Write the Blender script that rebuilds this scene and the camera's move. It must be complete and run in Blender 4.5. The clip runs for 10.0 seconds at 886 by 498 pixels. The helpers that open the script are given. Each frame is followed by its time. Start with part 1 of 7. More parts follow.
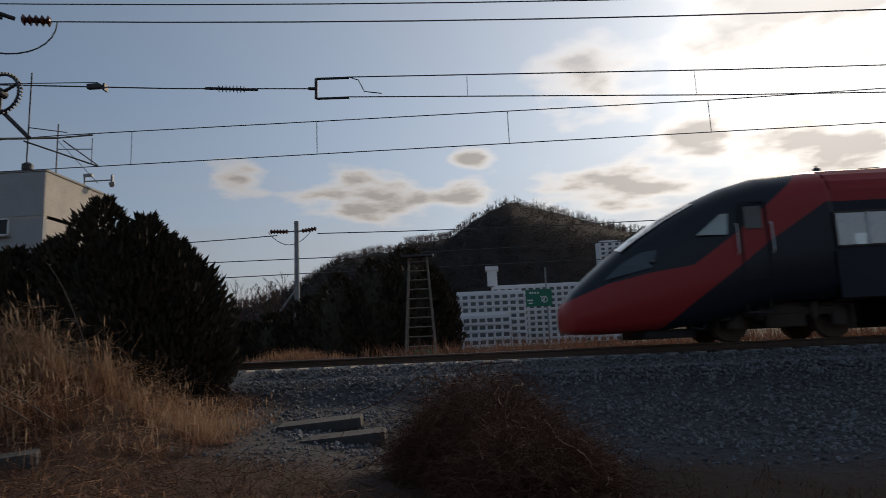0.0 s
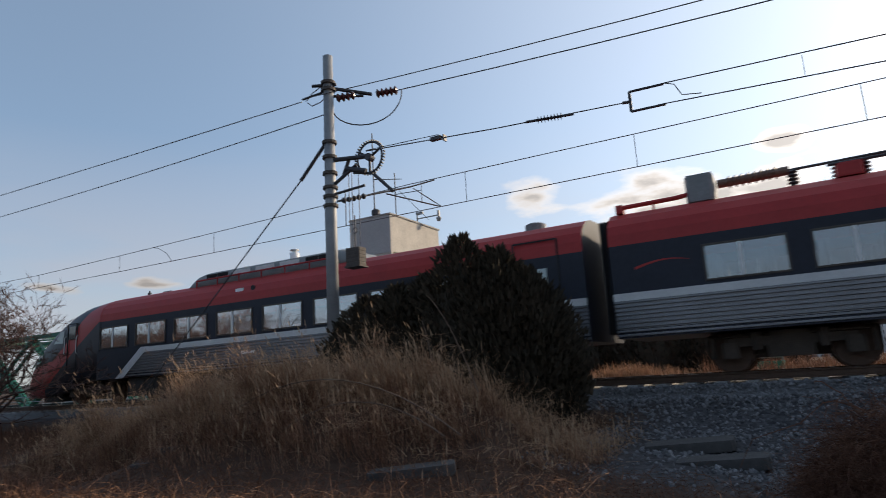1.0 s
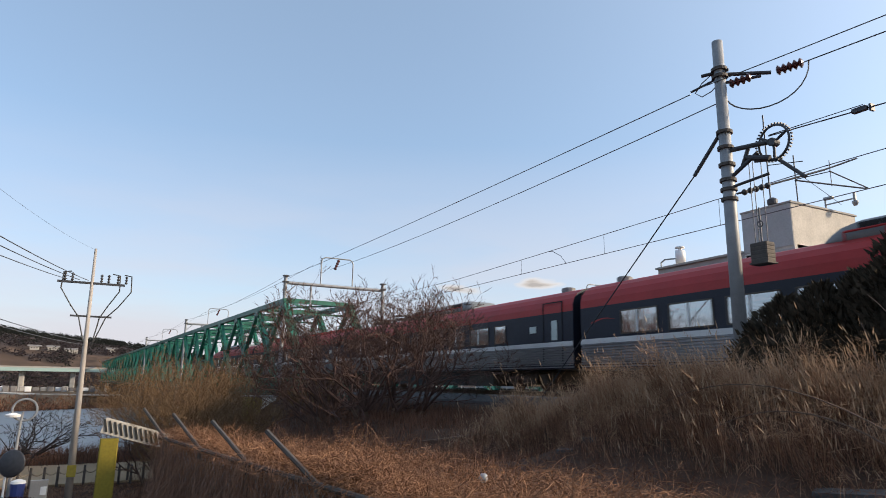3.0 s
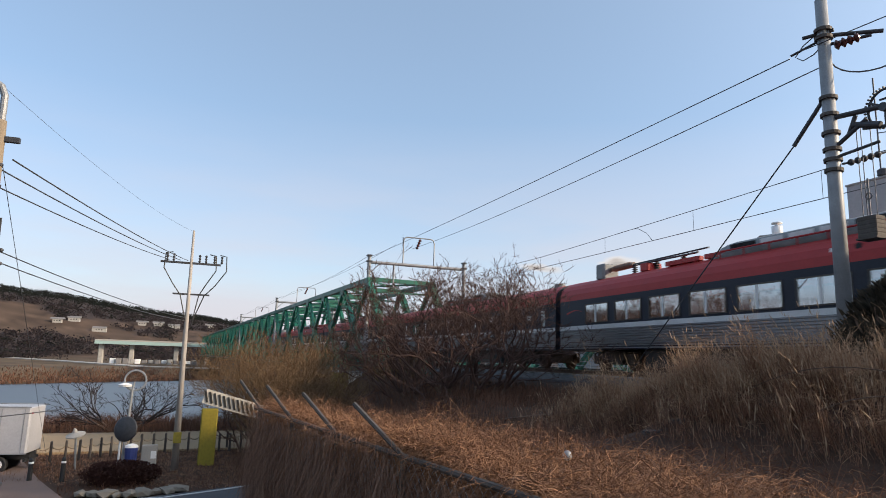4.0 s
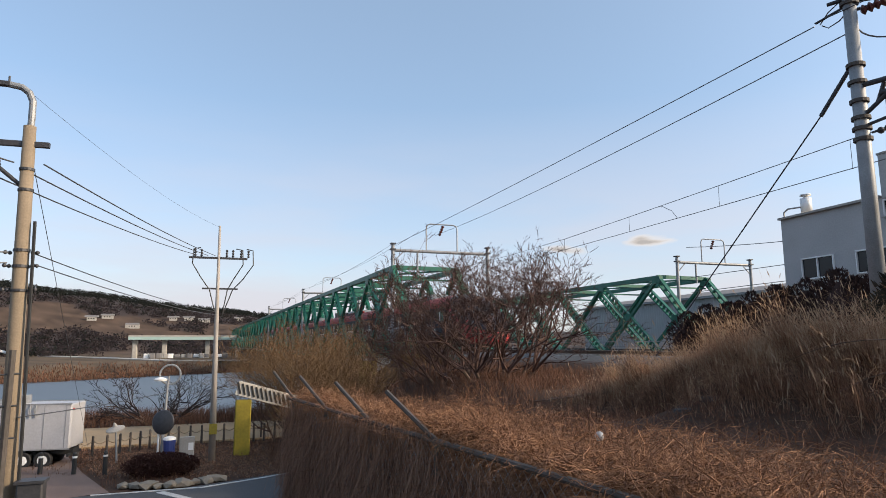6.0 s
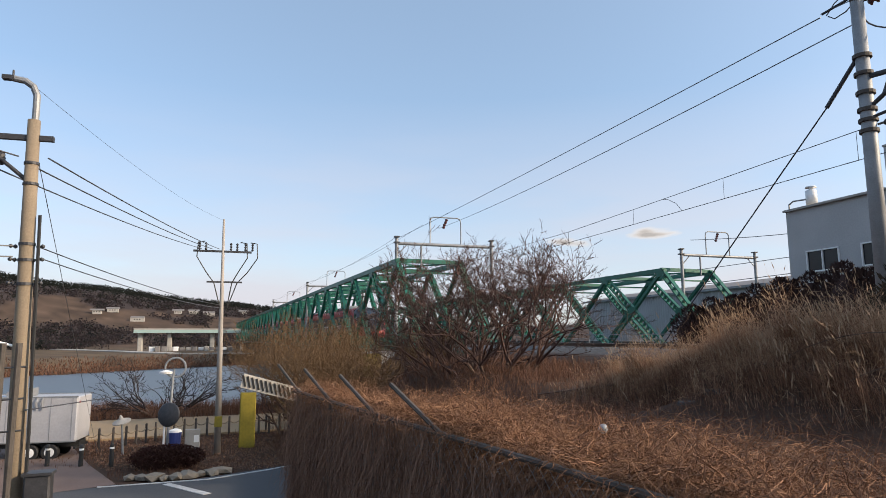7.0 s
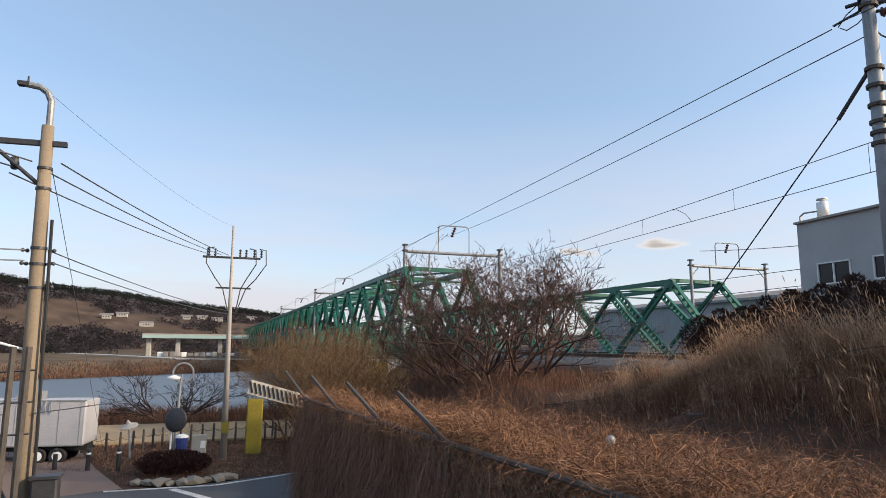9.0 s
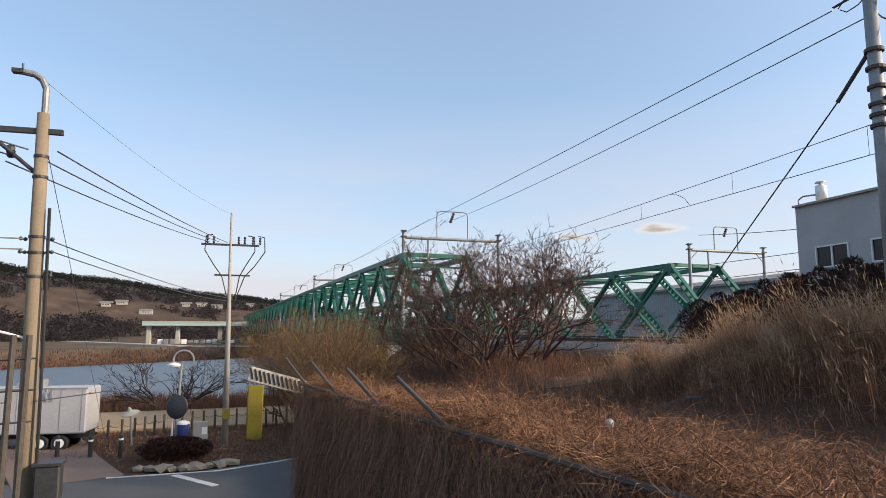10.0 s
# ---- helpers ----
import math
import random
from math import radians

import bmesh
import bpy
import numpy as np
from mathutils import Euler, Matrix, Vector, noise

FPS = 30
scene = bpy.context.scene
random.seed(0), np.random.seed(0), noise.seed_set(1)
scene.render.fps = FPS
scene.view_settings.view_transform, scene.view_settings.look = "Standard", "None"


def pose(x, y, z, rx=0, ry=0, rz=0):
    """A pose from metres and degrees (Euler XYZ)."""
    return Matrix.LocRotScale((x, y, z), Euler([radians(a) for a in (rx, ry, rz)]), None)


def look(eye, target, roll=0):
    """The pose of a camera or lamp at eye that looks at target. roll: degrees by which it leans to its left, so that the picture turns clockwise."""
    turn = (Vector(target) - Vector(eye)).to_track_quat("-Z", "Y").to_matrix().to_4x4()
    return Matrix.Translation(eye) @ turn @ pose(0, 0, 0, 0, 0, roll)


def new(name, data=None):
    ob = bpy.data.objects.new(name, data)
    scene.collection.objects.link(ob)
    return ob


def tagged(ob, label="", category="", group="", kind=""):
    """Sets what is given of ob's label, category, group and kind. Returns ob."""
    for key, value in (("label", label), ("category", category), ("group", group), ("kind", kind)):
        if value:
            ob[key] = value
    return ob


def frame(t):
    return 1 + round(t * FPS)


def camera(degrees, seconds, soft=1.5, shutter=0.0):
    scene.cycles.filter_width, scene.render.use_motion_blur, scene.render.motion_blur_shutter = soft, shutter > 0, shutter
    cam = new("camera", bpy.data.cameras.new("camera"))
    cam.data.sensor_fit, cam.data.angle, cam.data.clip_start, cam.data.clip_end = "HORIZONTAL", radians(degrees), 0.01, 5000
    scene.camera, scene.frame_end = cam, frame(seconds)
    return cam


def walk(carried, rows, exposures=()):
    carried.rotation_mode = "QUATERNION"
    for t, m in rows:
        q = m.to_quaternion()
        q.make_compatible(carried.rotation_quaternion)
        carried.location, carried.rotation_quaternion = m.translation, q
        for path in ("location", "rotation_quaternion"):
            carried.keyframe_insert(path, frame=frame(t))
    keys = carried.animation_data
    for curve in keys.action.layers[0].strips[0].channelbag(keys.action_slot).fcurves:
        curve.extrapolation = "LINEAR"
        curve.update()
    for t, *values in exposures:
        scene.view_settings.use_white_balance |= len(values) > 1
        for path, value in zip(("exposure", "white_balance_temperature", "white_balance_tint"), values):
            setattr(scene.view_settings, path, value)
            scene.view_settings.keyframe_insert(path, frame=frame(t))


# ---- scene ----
cam = camera(69.6, 10.0, soft=0.8, shutter=0.12)
PATH = [
    (0, (-0.402, 0.331, 0.106), (-0.479, 2.305, 0.418), -2.5),
    (0.5, (-0.75, 0.161, 0.184), (-1.202, 2.085, 0.495), -2.9),
    (1, (-1.084, -0.074, 0.274), (-2.03, 1.644, 0.665), -3.3),
    (1.5, (-1.266, -0.233, 0.28), (-2.521, 1.261, 0.721), -2.9),
    (2, (-1.276, -0.395, 0.257), (-2.735, 0.903, 0.689), -0.6),
    (2.5, (-1.241, -0.488, 0.282), (-2.878, 0.574, 0.72), 0.0),
    (2.7, (-1.277, -0.565, 0.284), (-2.958, 0.429, 0.714), 0.3),
    (4, (-1.292, -0.571, 0.265), (-3.14, 0.113, 0.608), 1.7),
    (4.5, (-1.228, -0.629, 0.275), (-3.106, -0.017, 0.592), 1.1),
    (5, (-1.242, -0.616, 0.276), (-3.121, 0.004, 0.573), 0.0),
    (5.5, (-1.246, -0.613, 0.275), (-3.122, 0.009, 0.579), -0.1),
    (7, (-1.246, -0.613, 0.275), (-3.131, -0.004, 0.551), -0.2),
    (7.5, (-1.246, -0.613, 0.275), (-3.132, -0.011, 0.559), -0.0),
    (8, (-1.246, -0.613, 0.275), (-3.131, -0.017, 0.573), -0.4),
    (8.5, (-1.246, -0.613, 0.275), (-3.131, -0.022, 0.584), -0.0),
    (9, (-1.246, -0.613, 0.275), (-3.135, -0.03, 0.577), 0.5),
    (9.5, (-1.246, -0.613, 0.275), (-3.142, -0.04, 0.553), 0.3),
    (10, (-1.246, -0.613, 0.275), (-3.14, -0.024, 0.533), 0.1),
]
walk(cam, [(t, look(eye, target, roll)) for t, eye, target, roll in PATH],
     exposures=[(0, -0.5), (0.5, -0.12), (1.0, 0.44), (1.5, 0.7), (2.5, 0.92), (4.0, 0.92), (10.0, 0.97)])

# ---- world, sun, exposure ----
SUN_AZ, SUN_EL = radians(31), radians(24)      # from +y towards +x
SUN_DIR = Vector((math.sin(SUN_AZ) * math.cos(SUN_EL), math.cos(SUN_AZ) * math.cos(SUN_EL), math.sin(SUN_EL)))


def make_world():
    w = bpy.data.worlds.new("evening_sky")
    scene.world = w
    w.use_nodes = True
    nt = w.node_tree
    nt.nodes.clear()
    N, L = nt.nodes.new, nt.links.new

    def math_node(op, a, b=None, clamp=False):
        n = N("ShaderNodeMath")
        n.operation, n.use_clamp = op, clamp
        for i, v in enumerate((a, b)):
            if v is None:
                continue
            if isinstance(v, (int, float)):
                n.inputs[i].default_value = v
            else:
                L(v, n.inputs[i])
        return n.outputs[0]

    sky = N("ShaderNodeTexSky")
    sky.sky_type, sky.sun_disc = "NISHITA", False
    sky.sun_elevation, sky.sun_rotation = SUN_EL, SUN_AZ
    sky.air_density, sky.dust_density, sky.ozone_density = 1.0, 0.7, 2.0
    co = N("ShaderNodeTexCoord")
    sep = N("ShaderNodeSeparateXYZ")
    L(co.outputs["Generated"], sep.inputs[0])
    z = sep.outputs["Z"]
    # cloud deck: the direction laid on a plane overhead
    den = math_node("ADD", math_node("MAXIMUM", z, 0.0), 0.10)
    comb = N("ShaderNodeCombineXYZ")
    L(math_node("DIVIDE", sep.outputs["X"], den), comb.inputs[0])
    L(math_node("DIVIDE", sep.outputs["Y"], den), comb.inputs[1])
    noi = N("ShaderNodeTexNoise")
    noi.inputs["Scale"].default_value, noi.inputs["Detail"].default_value, noi.inputs["Roughness"].default_value = 3.2, 8.0, 0.52
    L(comb.outputs[0], noi.inputs["Vector"])
    # nearness to the sun, 0 to 1
    dot = N("ShaderNodeVectorMath")
    dot.operation = "DOT_PRODUCT"
    L(co.outputs["Generated"], dot.inputs[0])
    dot.inputs[1].default_value = SUN_DIR
    near = math_node("MAXIMUM", dot.outputs["Value"], 0.0)
    # the evening's cloud banks: compass bearing, height, half width and half height in degrees
    bearing = math_node("MULTIPLY", math_node("ARCTAN2", sep.outputs["X"], sep.outputs["Y"]), 180 / math.pi)
    rise = math_node("MULTIPLY", math_node("ARCSINE", z), 180 / math.pi)
    bank = -1.0
    for az, el, wide, tall in CLOUDS:
        u = math_node("DIVIDE", math_node("SUBTRACT", bearing, az), wide)
        v = math_node("DIVIDE", math_node("SUBTRACT", rise, el), tall)
        r2 = math_node("ADD", math_node("MULTIPLY", u, u), math_node("MULTIPLY", v, v))
        bank = math_node("MAXIMUM", math_node("SUBTRACT", 1.0, math_node("SQRT", r2)), bank)
    cover = math_node("ADD", math_node("MULTIPLY_ADD", noi.outputs[0], 0.62), math_node("MULTIPLY", bank, 0.22))
    cover.node.inputs[0].links[0].from_node.inputs[2].default_value = 0.185
    ramp = N("ShaderNodeMapRange")
    ramp.inputs["From Min"].default_value, ramp.inputs["From Max"].default_value = 0.50, 0.64
    L(cover, ramp.inputs["Value"])
    low = N("ShaderNodeMapRange")
    low.inputs["From Min"].default_value, low.inputs["From Max"].default_value = 0.68, 0.34
    L(z, low.inputs["Value"])
    mask = math_node("MULTIPLY", ramp.outputs[0], math_node("MULTIPLY", low.outputs[0], 0.9), True)
    glow = math_node("POWER", near, 14.0)
    core = math_node("POWER", near, 60.0)
    cloud_b = math_node("ADD", math_node("MULTIPLY_ADD", near, 3.8), math_node("MULTIPLY", glow, 8.0))
    cloud_b.node.inputs[0].links[0].from_node.inputs[2].default_value = 4.3
    # thick middles are greyer
    thick = N("ShaderNodeMapRange")
    thick.inputs["From Min"].default_value, thick.inputs["From Max"].default_value = 0.58, 0.68
    thick.inputs["To Min"].default_value, thick.inputs["To Max"].default_value = 1.0, 0.55
    L(cover, thick.inputs["Value"])
    cloud_b = math_node("MULTIPLY", cloud_b, thick.outputs[0])
    ccol = N("ShaderNodeVectorMath")
    ccol.operation = "SCALE"
    ccol.inputs[0].default_value = (1.0, 0.90, 0.82)
    L(cloud_b, ccol.inputs["Scale"])
    mix = N("ShaderNodeMix")
    mix.data_type = "RGBA"
    L(mask, mix.inputs["Factor"])
    tint = N("ShaderNodeVectorMath")
    tint.operation = "MULTIPLY"
    tint.inputs[1].default_value = SKY_TINT
    L(sky.outputs[0], tint.inputs[0])
    # thin high haze veils the whole sky
    veil = N("ShaderNodeVectorMath")
    veil.operation = "ADD"
    veil.inputs[1].default_value = HAZE
    L(tint.outputs[0], veil.inputs[0])
    # long thin pinkish veils low over the horizon
    stretch = N("ShaderNodeVectorMath")
    stretch.operation = "MULTIPLY"
    stretch.inputs[1].default_value = (1.6, 1.6, 9.0)
    L(co.outputs["Generated"], stretch.inputs[0])
    soft = N("ShaderNodeTexNoise")
    soft.inputs["Scale"].default_value, soft.inputs["Detail"].default_value = 1.7, 5.0
    L(stretch.outputs[0], soft.inputs["Vector"])
    soft_r, low_r = N("ShaderNodeMapRange"), N("ShaderNodeMapRange")
    soft_r.inputs["From Min"].default_value, soft_r.inputs["From Max"].default_value = 0.32, 0.62
    L(soft.outputs[0], soft_r.inputs["Value"])
    low_r.inputs["From Min"].default_value, low_r.inputs["From Max"].default_value = 0.36, 0.06
    L(z, low_r.inputs["Value"])
    pink = N("ShaderNodeMix")
    pink.data_type = "RGBA"
    pink.inputs["B"].default_value = (3.9, 3.75, 4.1, 1)
    L(math_node("MULTIPLY", math_node("ADD", math_node("MULTIPLY", soft_r.outputs[0], 0.5), 0.4), low_r.outputs[0], True), pink.inputs["Factor"])
    L(veil.outputs[0], pink.inputs["A"])
    L(pink.outputs["Result"], mix.inputs["A"])
    L(ccol.outputs[0], mix.inputs["B"])
    halo = N("ShaderNodeVectorMath")
    halo.operation = "SCALE"
    halo.inputs[0].default_value = (1.0, 0.93, 0.82)
    shine = math_node("ADD", math_node("MULTIPLY", math_node("POWER", near, 3.5), 3.1), math_node("ADD", math_node("MULTIPLY", math_node("POWER", near, 2.0), 1.0), math_node("ADD", math_node("MULTIPLY", glow, 0.6), math_node("MULTIPLY", core, 2.0))))
    # thick cloud holds the sun's glow back
    held = math_node("SUBTRACT", 1.0, math_node("MULTIPLY", mask, math_node("MULTIPLY", math_node("SUBTRACT", 1.0, thick.outputs[0]), 1.5)))
    L(math_node("MULTIPLY", shine, held), halo.inputs["Scale"])
    add = N("ShaderNodeVectorMath")
    add.operation = "ADD"
    L(mix.outputs["Result"], add.inputs[0])
    L(halo.outputs[0], add.inputs[1])
    bg = N("ShaderNodeBackground")
    bg.inputs["Strength"].default_value = SKY_STRENGTH
    L(add.outputs[0], bg.inputs["Color"])
    out = N("ShaderNodeOutputWorld")
    L(bg.outputs[0], out.inputs["Surface"])


CLOUDS = ((12.8, 22.1, 6.0, 4.5), (-19.9, 15.2, 3.0, 1.8), (-8.5, 13.8, 8.0, 2.7), (-1.0, 14.2, 3.8, 2.3), (14, 13.2, 9.5, 2.8), (20.4, 16.2, 4.5, 3.0), (31, 13.8, 10.0, 5.0),
          (0.5, 16.7, 2.0, 1.3), (30, 25, 14, 7), (60, 16, 16, 4), (100, 12, 20, 4), (-54, 8.7, 2.6, 0.7), (-61, 8.3, 2.4, 0.5), (150, 14, 18, 4))
SKY_TINT, SKY_STRENGTH, HAZE = (0.68, 0.735, 0.785), 0.10, (1.03, 1.27, 1.46)
make_world()
sun_data = bpy.data.lights.new("sun", "SUN")
sun_data.energy, sun_data.angle, sun_data.color = 2.9, radians(3), (1.0, 0.80, 0.58)
sun = new("sun", sun_data)
sun.matrix_world = look(SUN_DIR * 200, (0, 0, 0))


# ---- materials ----
def mat(name, col, rough=0.7, metal=0.0, var=0.25, scale=4.0, bump=0.0, bscale=30.0, col2=None, rand=0.0, spec=0.5, island=False, coat=0.0, through_light=0.0):
    """A surface with two scales of variation: broad stains and fine grain."""
    m = bpy.data.materials.new(name)
    m.use_nodes = True
    nt = m.node_tree
    N, L = nt.nodes.new, nt.links.new
    b = nt.nodes["Principled BSDF"]
    b.inputs["Roughness"].default_value, b.inputs["Metallic"].default_value = rough, metal
    b.inputs["Specular IOR Level"].default_value = spec
    b.inputs["Coat Weight"].default_value = coat
    co = N("ShaderNodeTexCoord")
    n1, n2 = N("ShaderNodeTexNoise"), N("ShaderNodeTexNoise")
    for n, s, d in ((n1, scale, 4), (n2, bscale, 6)):
        n.inputs["Scale"].default_value, n.inputs["Detail"].default_value = s, d
        L(co.outputs["Object"], n.inputs["Vector"])
    add = N("ShaderNodeMath")
    add.operation = "ADD"
    L(n1.outputs[0], add.inputs[0]), L(n2.outputs[0], add.inputs[1])
    last = add.outputs[0]
    if rand or island:
        src = N("ShaderNodeNewGeometry").outputs["Random Per Island"] if island else N("ShaderNodeObjectInfo").outputs["Random"]
        r = N("ShaderNodeMath")
        r.operation = "MULTIPLY_ADD"
        L(src, r.inputs[0])
        r.inputs[1].default_value = rand or 1.0
        L(last, r.inputs[2])
        last = r.outputs[0]
        hi = 1.4 + (rand or 1.0)
    else:
        hi = 1.4
    mr = N("ShaderNodeMapRange")
    mr.inputs["From Min"].default_value, mr.inputs["From Max"].default_value = 0.6, hi
    L(last, mr.inputs["Value"])
    mix = N("ShaderNodeMix")
    mix.data_type = "RGBA"
    a = col2 or [c * (1 + var) for c in col]
    mix.inputs["A"].default_value = (*[min(1, c * (1 - (0 if col2 else var))) for c in col], 1)
    mix.inputs["B"].default_value = (*[min(1, c) for c in a], 1)
    L(mr.outputs[0], mix.inputs["Factor"])
    L(mix.outputs["Result"], b.inputs["Base Color"])
    if bump:
        bp = N("ShaderNodeBump")
        bp.inputs["Strength"].default_value, bp.inputs["Distance"].default_value = bump, 0.02
        L(n2.outputs[0], bp.inputs["Height"])
        L(bp.outputs[0], b.inputs["Normal"])
    if through_light:
        tl, mxs = N("ShaderNodeBsdfTranslucent"), N("ShaderNodeMixShader")
        L(mix.outputs["Result"], tl.inputs["Color"])
        mxs.inputs[0].default_value = through_light
        L(b.outputs[0], mxs.inputs[1]), L(tl.outputs[0], mxs.inputs[2])
        L(mxs.outputs[0], nt.nodes["Material Output"].inputs["Surface"])
    return m


def glass(name, tint, rough=0.03):
    """A thin pane: part clear, part mirror."""
    m = bpy.data.materials.new(name)
    m.use_nodes = True
    nt = m.node_tree
    N, L = nt.nodes.new, nt.links.new
    nt.nodes.remove(nt.nodes["Principled BSDF"])
    tr, gl, mx = N("ShaderNodeBsdfTransparent"), N("ShaderNodeBsdfGlossy"), N("ShaderNodeMixShader")
    tr.inputs[0].default_value = (*tint, 1)
    gl.inputs["Roughness"].default_value = rough
    gl.inputs["Color"].default_value = (0.85, 0.9, 0.95, 1)
    lw, amount = N("ShaderNodeLayerWeight"), N("ShaderNodeMath")
    lw.inputs["Blend"].default_value = 0.5
    amount.operation = "MULTIPLY_ADD"
    L(lw.outputs["Facing"], amount.inputs[0])
    amount.inputs[1].default_value, amount.inputs[2].default_value = 0.8, 0.16
    L(amount.outputs[0], mx.inputs[0])
    L(tr.outputs[0], mx.inputs[1]), L(gl.outputs[0], mx.inputs[2])
    L(mx.outputs[0], nt.nodes["Material Output"].inputs["Surface"])
    return m


def livery(name, upper, lower):
    """Cab paint: a red band that sweeps up from the nose to the roof between two curves; x runs back from the nose tip."""
    m = mat(name, (0.015, 0.018, 0.027), 0.4, 0, 0.2, 1.5, spec=0.4)
    nt = m.node_tree
    N, L = nt.nodes.new, nt.links.new
    b = nt.nodes["Principled BSDF"]
    co, sep = N("ShaderNodeTexCoord"), N("ShaderNodeSeparateXYZ")
    L(co.outputs["Object"], sep.inputs[0])
    fac = N("ShaderNodeMath")
    fac.operation = "DIVIDE"
    L(sep.outputs["X"], fac.inputs[0])
    fac.inputs[1].default_value = 10.0
    tests = []
    for pts, op in ((upper, "LESS_THAN"), (lower, "GREATER_THAN")):
        r = N("ShaderNodeValToRGB")
        e = r.color_ramp.elements
        while len(e) < len(pts):
            e.new(0.5)
        for el, (s, zz) in zip(e, pts):
            el.position, el.color = s / 10.0, (zz / 5, zz / 5, zz / 5, 1)
        L(fac.outputs[0], r.inputs[0])
        up = N("ShaderNodeMath")
        up.operation = "MULTIPLY"
        L(r.outputs[0], up.inputs[0])
        up.inputs[1].default_value = 5.0
        t = N("ShaderNodeMath")
        t.operation = op
        L(sep.outputs["Z"], t.inputs[0]), L(up.outputs[0], t.inputs[1])
        tests.append(t.outputs[0])
    both = N("ShaderNodeMath")
    both.operation = "MULTIPLY"
    L(tests[0], both.inputs[0]), L(tests[1], both.inputs[1])
    mix = N("ShaderNodeMix")
    mix.data_type = "RGBA"
    old = b.inputs["Base Color"].links[0].from_socket
    L(both.outputs[0], mix.inputs["Factor"])
    L(old, mix.inputs["A"])
    mix.inputs["B"].default_value = (*RED, 1)
    L(mix.outputs["Result"], b.inputs["Base Color"])
    return m


RED = (0.36, 0.028, 0.027)
M_RED = mat("train_red", RED, 0.5, 0, 0.14, 1.2, bscale=14, spec=0.35)
M_NAVY = mat("train_dark", (0.016, 0.02, 0.032), 0.5, 0, 0.25, 1.0, bscale=12, spec=0.3)
M_SILVER = mat("train_silver", (0.58, 0.58, 0.57), 0.45, 0.0, 0.15, 1.5, bscale=25)
M_CORR = mat("train_corrugated", (0.20, 0.21, 0.225), 0.38, 0.5, 0.18, 1.2, bscale=30)
M_UNDER = mat("train_underframe", (0.028, 0.026, 0.024), 0.8, 0, 0.4, 3, 0.3)
M_BOXT = mat("train_equipment_box", (0.06, 0.047, 0.034), 0.75, 0, 0.35, 3, 0.2)
M_ROOFGREY = mat("train_roof_grey", (0.2, 0.21, 0.21), 0.6, 0.1, 0.25, 2)
M_BLACKR = mat("black_rubber", (0.012, 0.012, 0.013), 0.7, 0, 0.3, 4)
M_CAB = livery("train_cab_paint", [(0, 1.05), (1.0, 1.42), (1.92, 1.61), (2.86, 1.73), (3.8, 2.37), (5.33, 3.62), (6.2, 4.6)],
               [(0, 0.0), (1.6, 0.0), (2.0, 0.30), (2.57, 0.75), (3.71, 1.56), (4.56, 2.19), (5.85, 3.0), (10, 3.0)])
M_TGLASS = glass("train_window_glass", (0.62, 0.68, 0.72), 0.05)
M_DGLASS = mat("dark_cab_glass", (0.03, 0.04, 0.045), 0.08, 0, 0.2, 2, coat=0.6)
M_PALE = mat("pale_cab_glass", (0.5, 0.58, 0.56), 0.25, 0, 0.1, 2)
M_BUSH = mat("brown_bushing", (0.16, 0.10, 0.07), 0.4, 0, 0.3, 5)
M_CURTAIN = mat("window_divider", (0.72, 0.72, 0.70), 0.7, 0, 0.1, 3)
M_STEEL = mat("galvanised_steel", (0.26, 0.27, 0.28), 0.55, 0.3, 0.25, 3, 0.1, 40)
M_OLDPIPE = mat("weathered_grey_pipe", (0.085, 0.072, 0.062), 0.75, 0.2, 0.3, 6, 0.2)
M_OLDSTONE = mat("dirty_stone", (0.06, 0.057, 0.055), 0.9, 0, 0.3, 3, 0.4, 14)
M_DARKSTEEL = mat("dark_iron", (0.06, 0.06, 0.065), 0.55, 0.4, 0.3, 6, 0.1)
M_WIRE = mat("wire_metal", (0.10, 0.10, 0.105), 0.5, 0.5, 0.2, 3)
M_INS = mat("brown_porcelain", (0.10, 0.035, 0.03), 0.25, 0, 0.2, 8)
M_RAIL = mat("rail_steel", (0.30, 0.26, 0.23), 0.32, 0.8, 0.25, 5)
M_RUST = mat("rusty_rail_side", (0.10, 0.06, 0.04), 0.8, 0.2, 0.3, 6, 0.2)
M_SLEEPER = mat("concrete_sleeper", (0.27, 0.26, 0.25), 0.9, 0, 0.2, 5, 0.3)
M_STONE = mat("ballast_stone", (0.03, 0.031, 0.036), 0.8, 0, 0.4, 8, 0.3, 40, col2=(0.24, 0.238, 0.245), island=True, rand=1.0)
M_STONE1 = mat("ballast_stone_single", (0.048, 0.049, 0.055), 0.8, 0, 0.4, 8, 0.3, 40, col2=(0.18, 0.178, 0.182), rand=1.0)
M_CONC = mat("weathered_concrete", (0.36, 0.34, 0.31), 0.9, 0, 0.25, 1.2, 0.3, 20)
M_POLE = mat("concrete_pole", (0.225, 0.175, 0.12), 0.85, 0, 0.22, 1.0, 0.2, 30)
M_POLE2 = mat("grey_concrete_pole", (0.34, 0.31, 0.28), 0.85, 0, 0.25, 1.0, 0.2, 30)
# render in two tones: greyer for the shaded front, warm beige for sunlit faces
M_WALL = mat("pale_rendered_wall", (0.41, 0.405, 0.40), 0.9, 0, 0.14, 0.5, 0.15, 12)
M_PENT = mat("stained_sunlit_beige", (0.52, 0.48, 0.42), 0.9, 0, 0.2, 0.9, 0.2, 12)
M_WFRAME = mat("white_window_frame", (0.78, 0.78, 0.76), 0.5, 0, 0.08, 3)
M_WGLASS = mat("dark_window_glass", (0.012, 0.014, 0.018), 0.12, 0, 0.2, 2, spec=0.25)
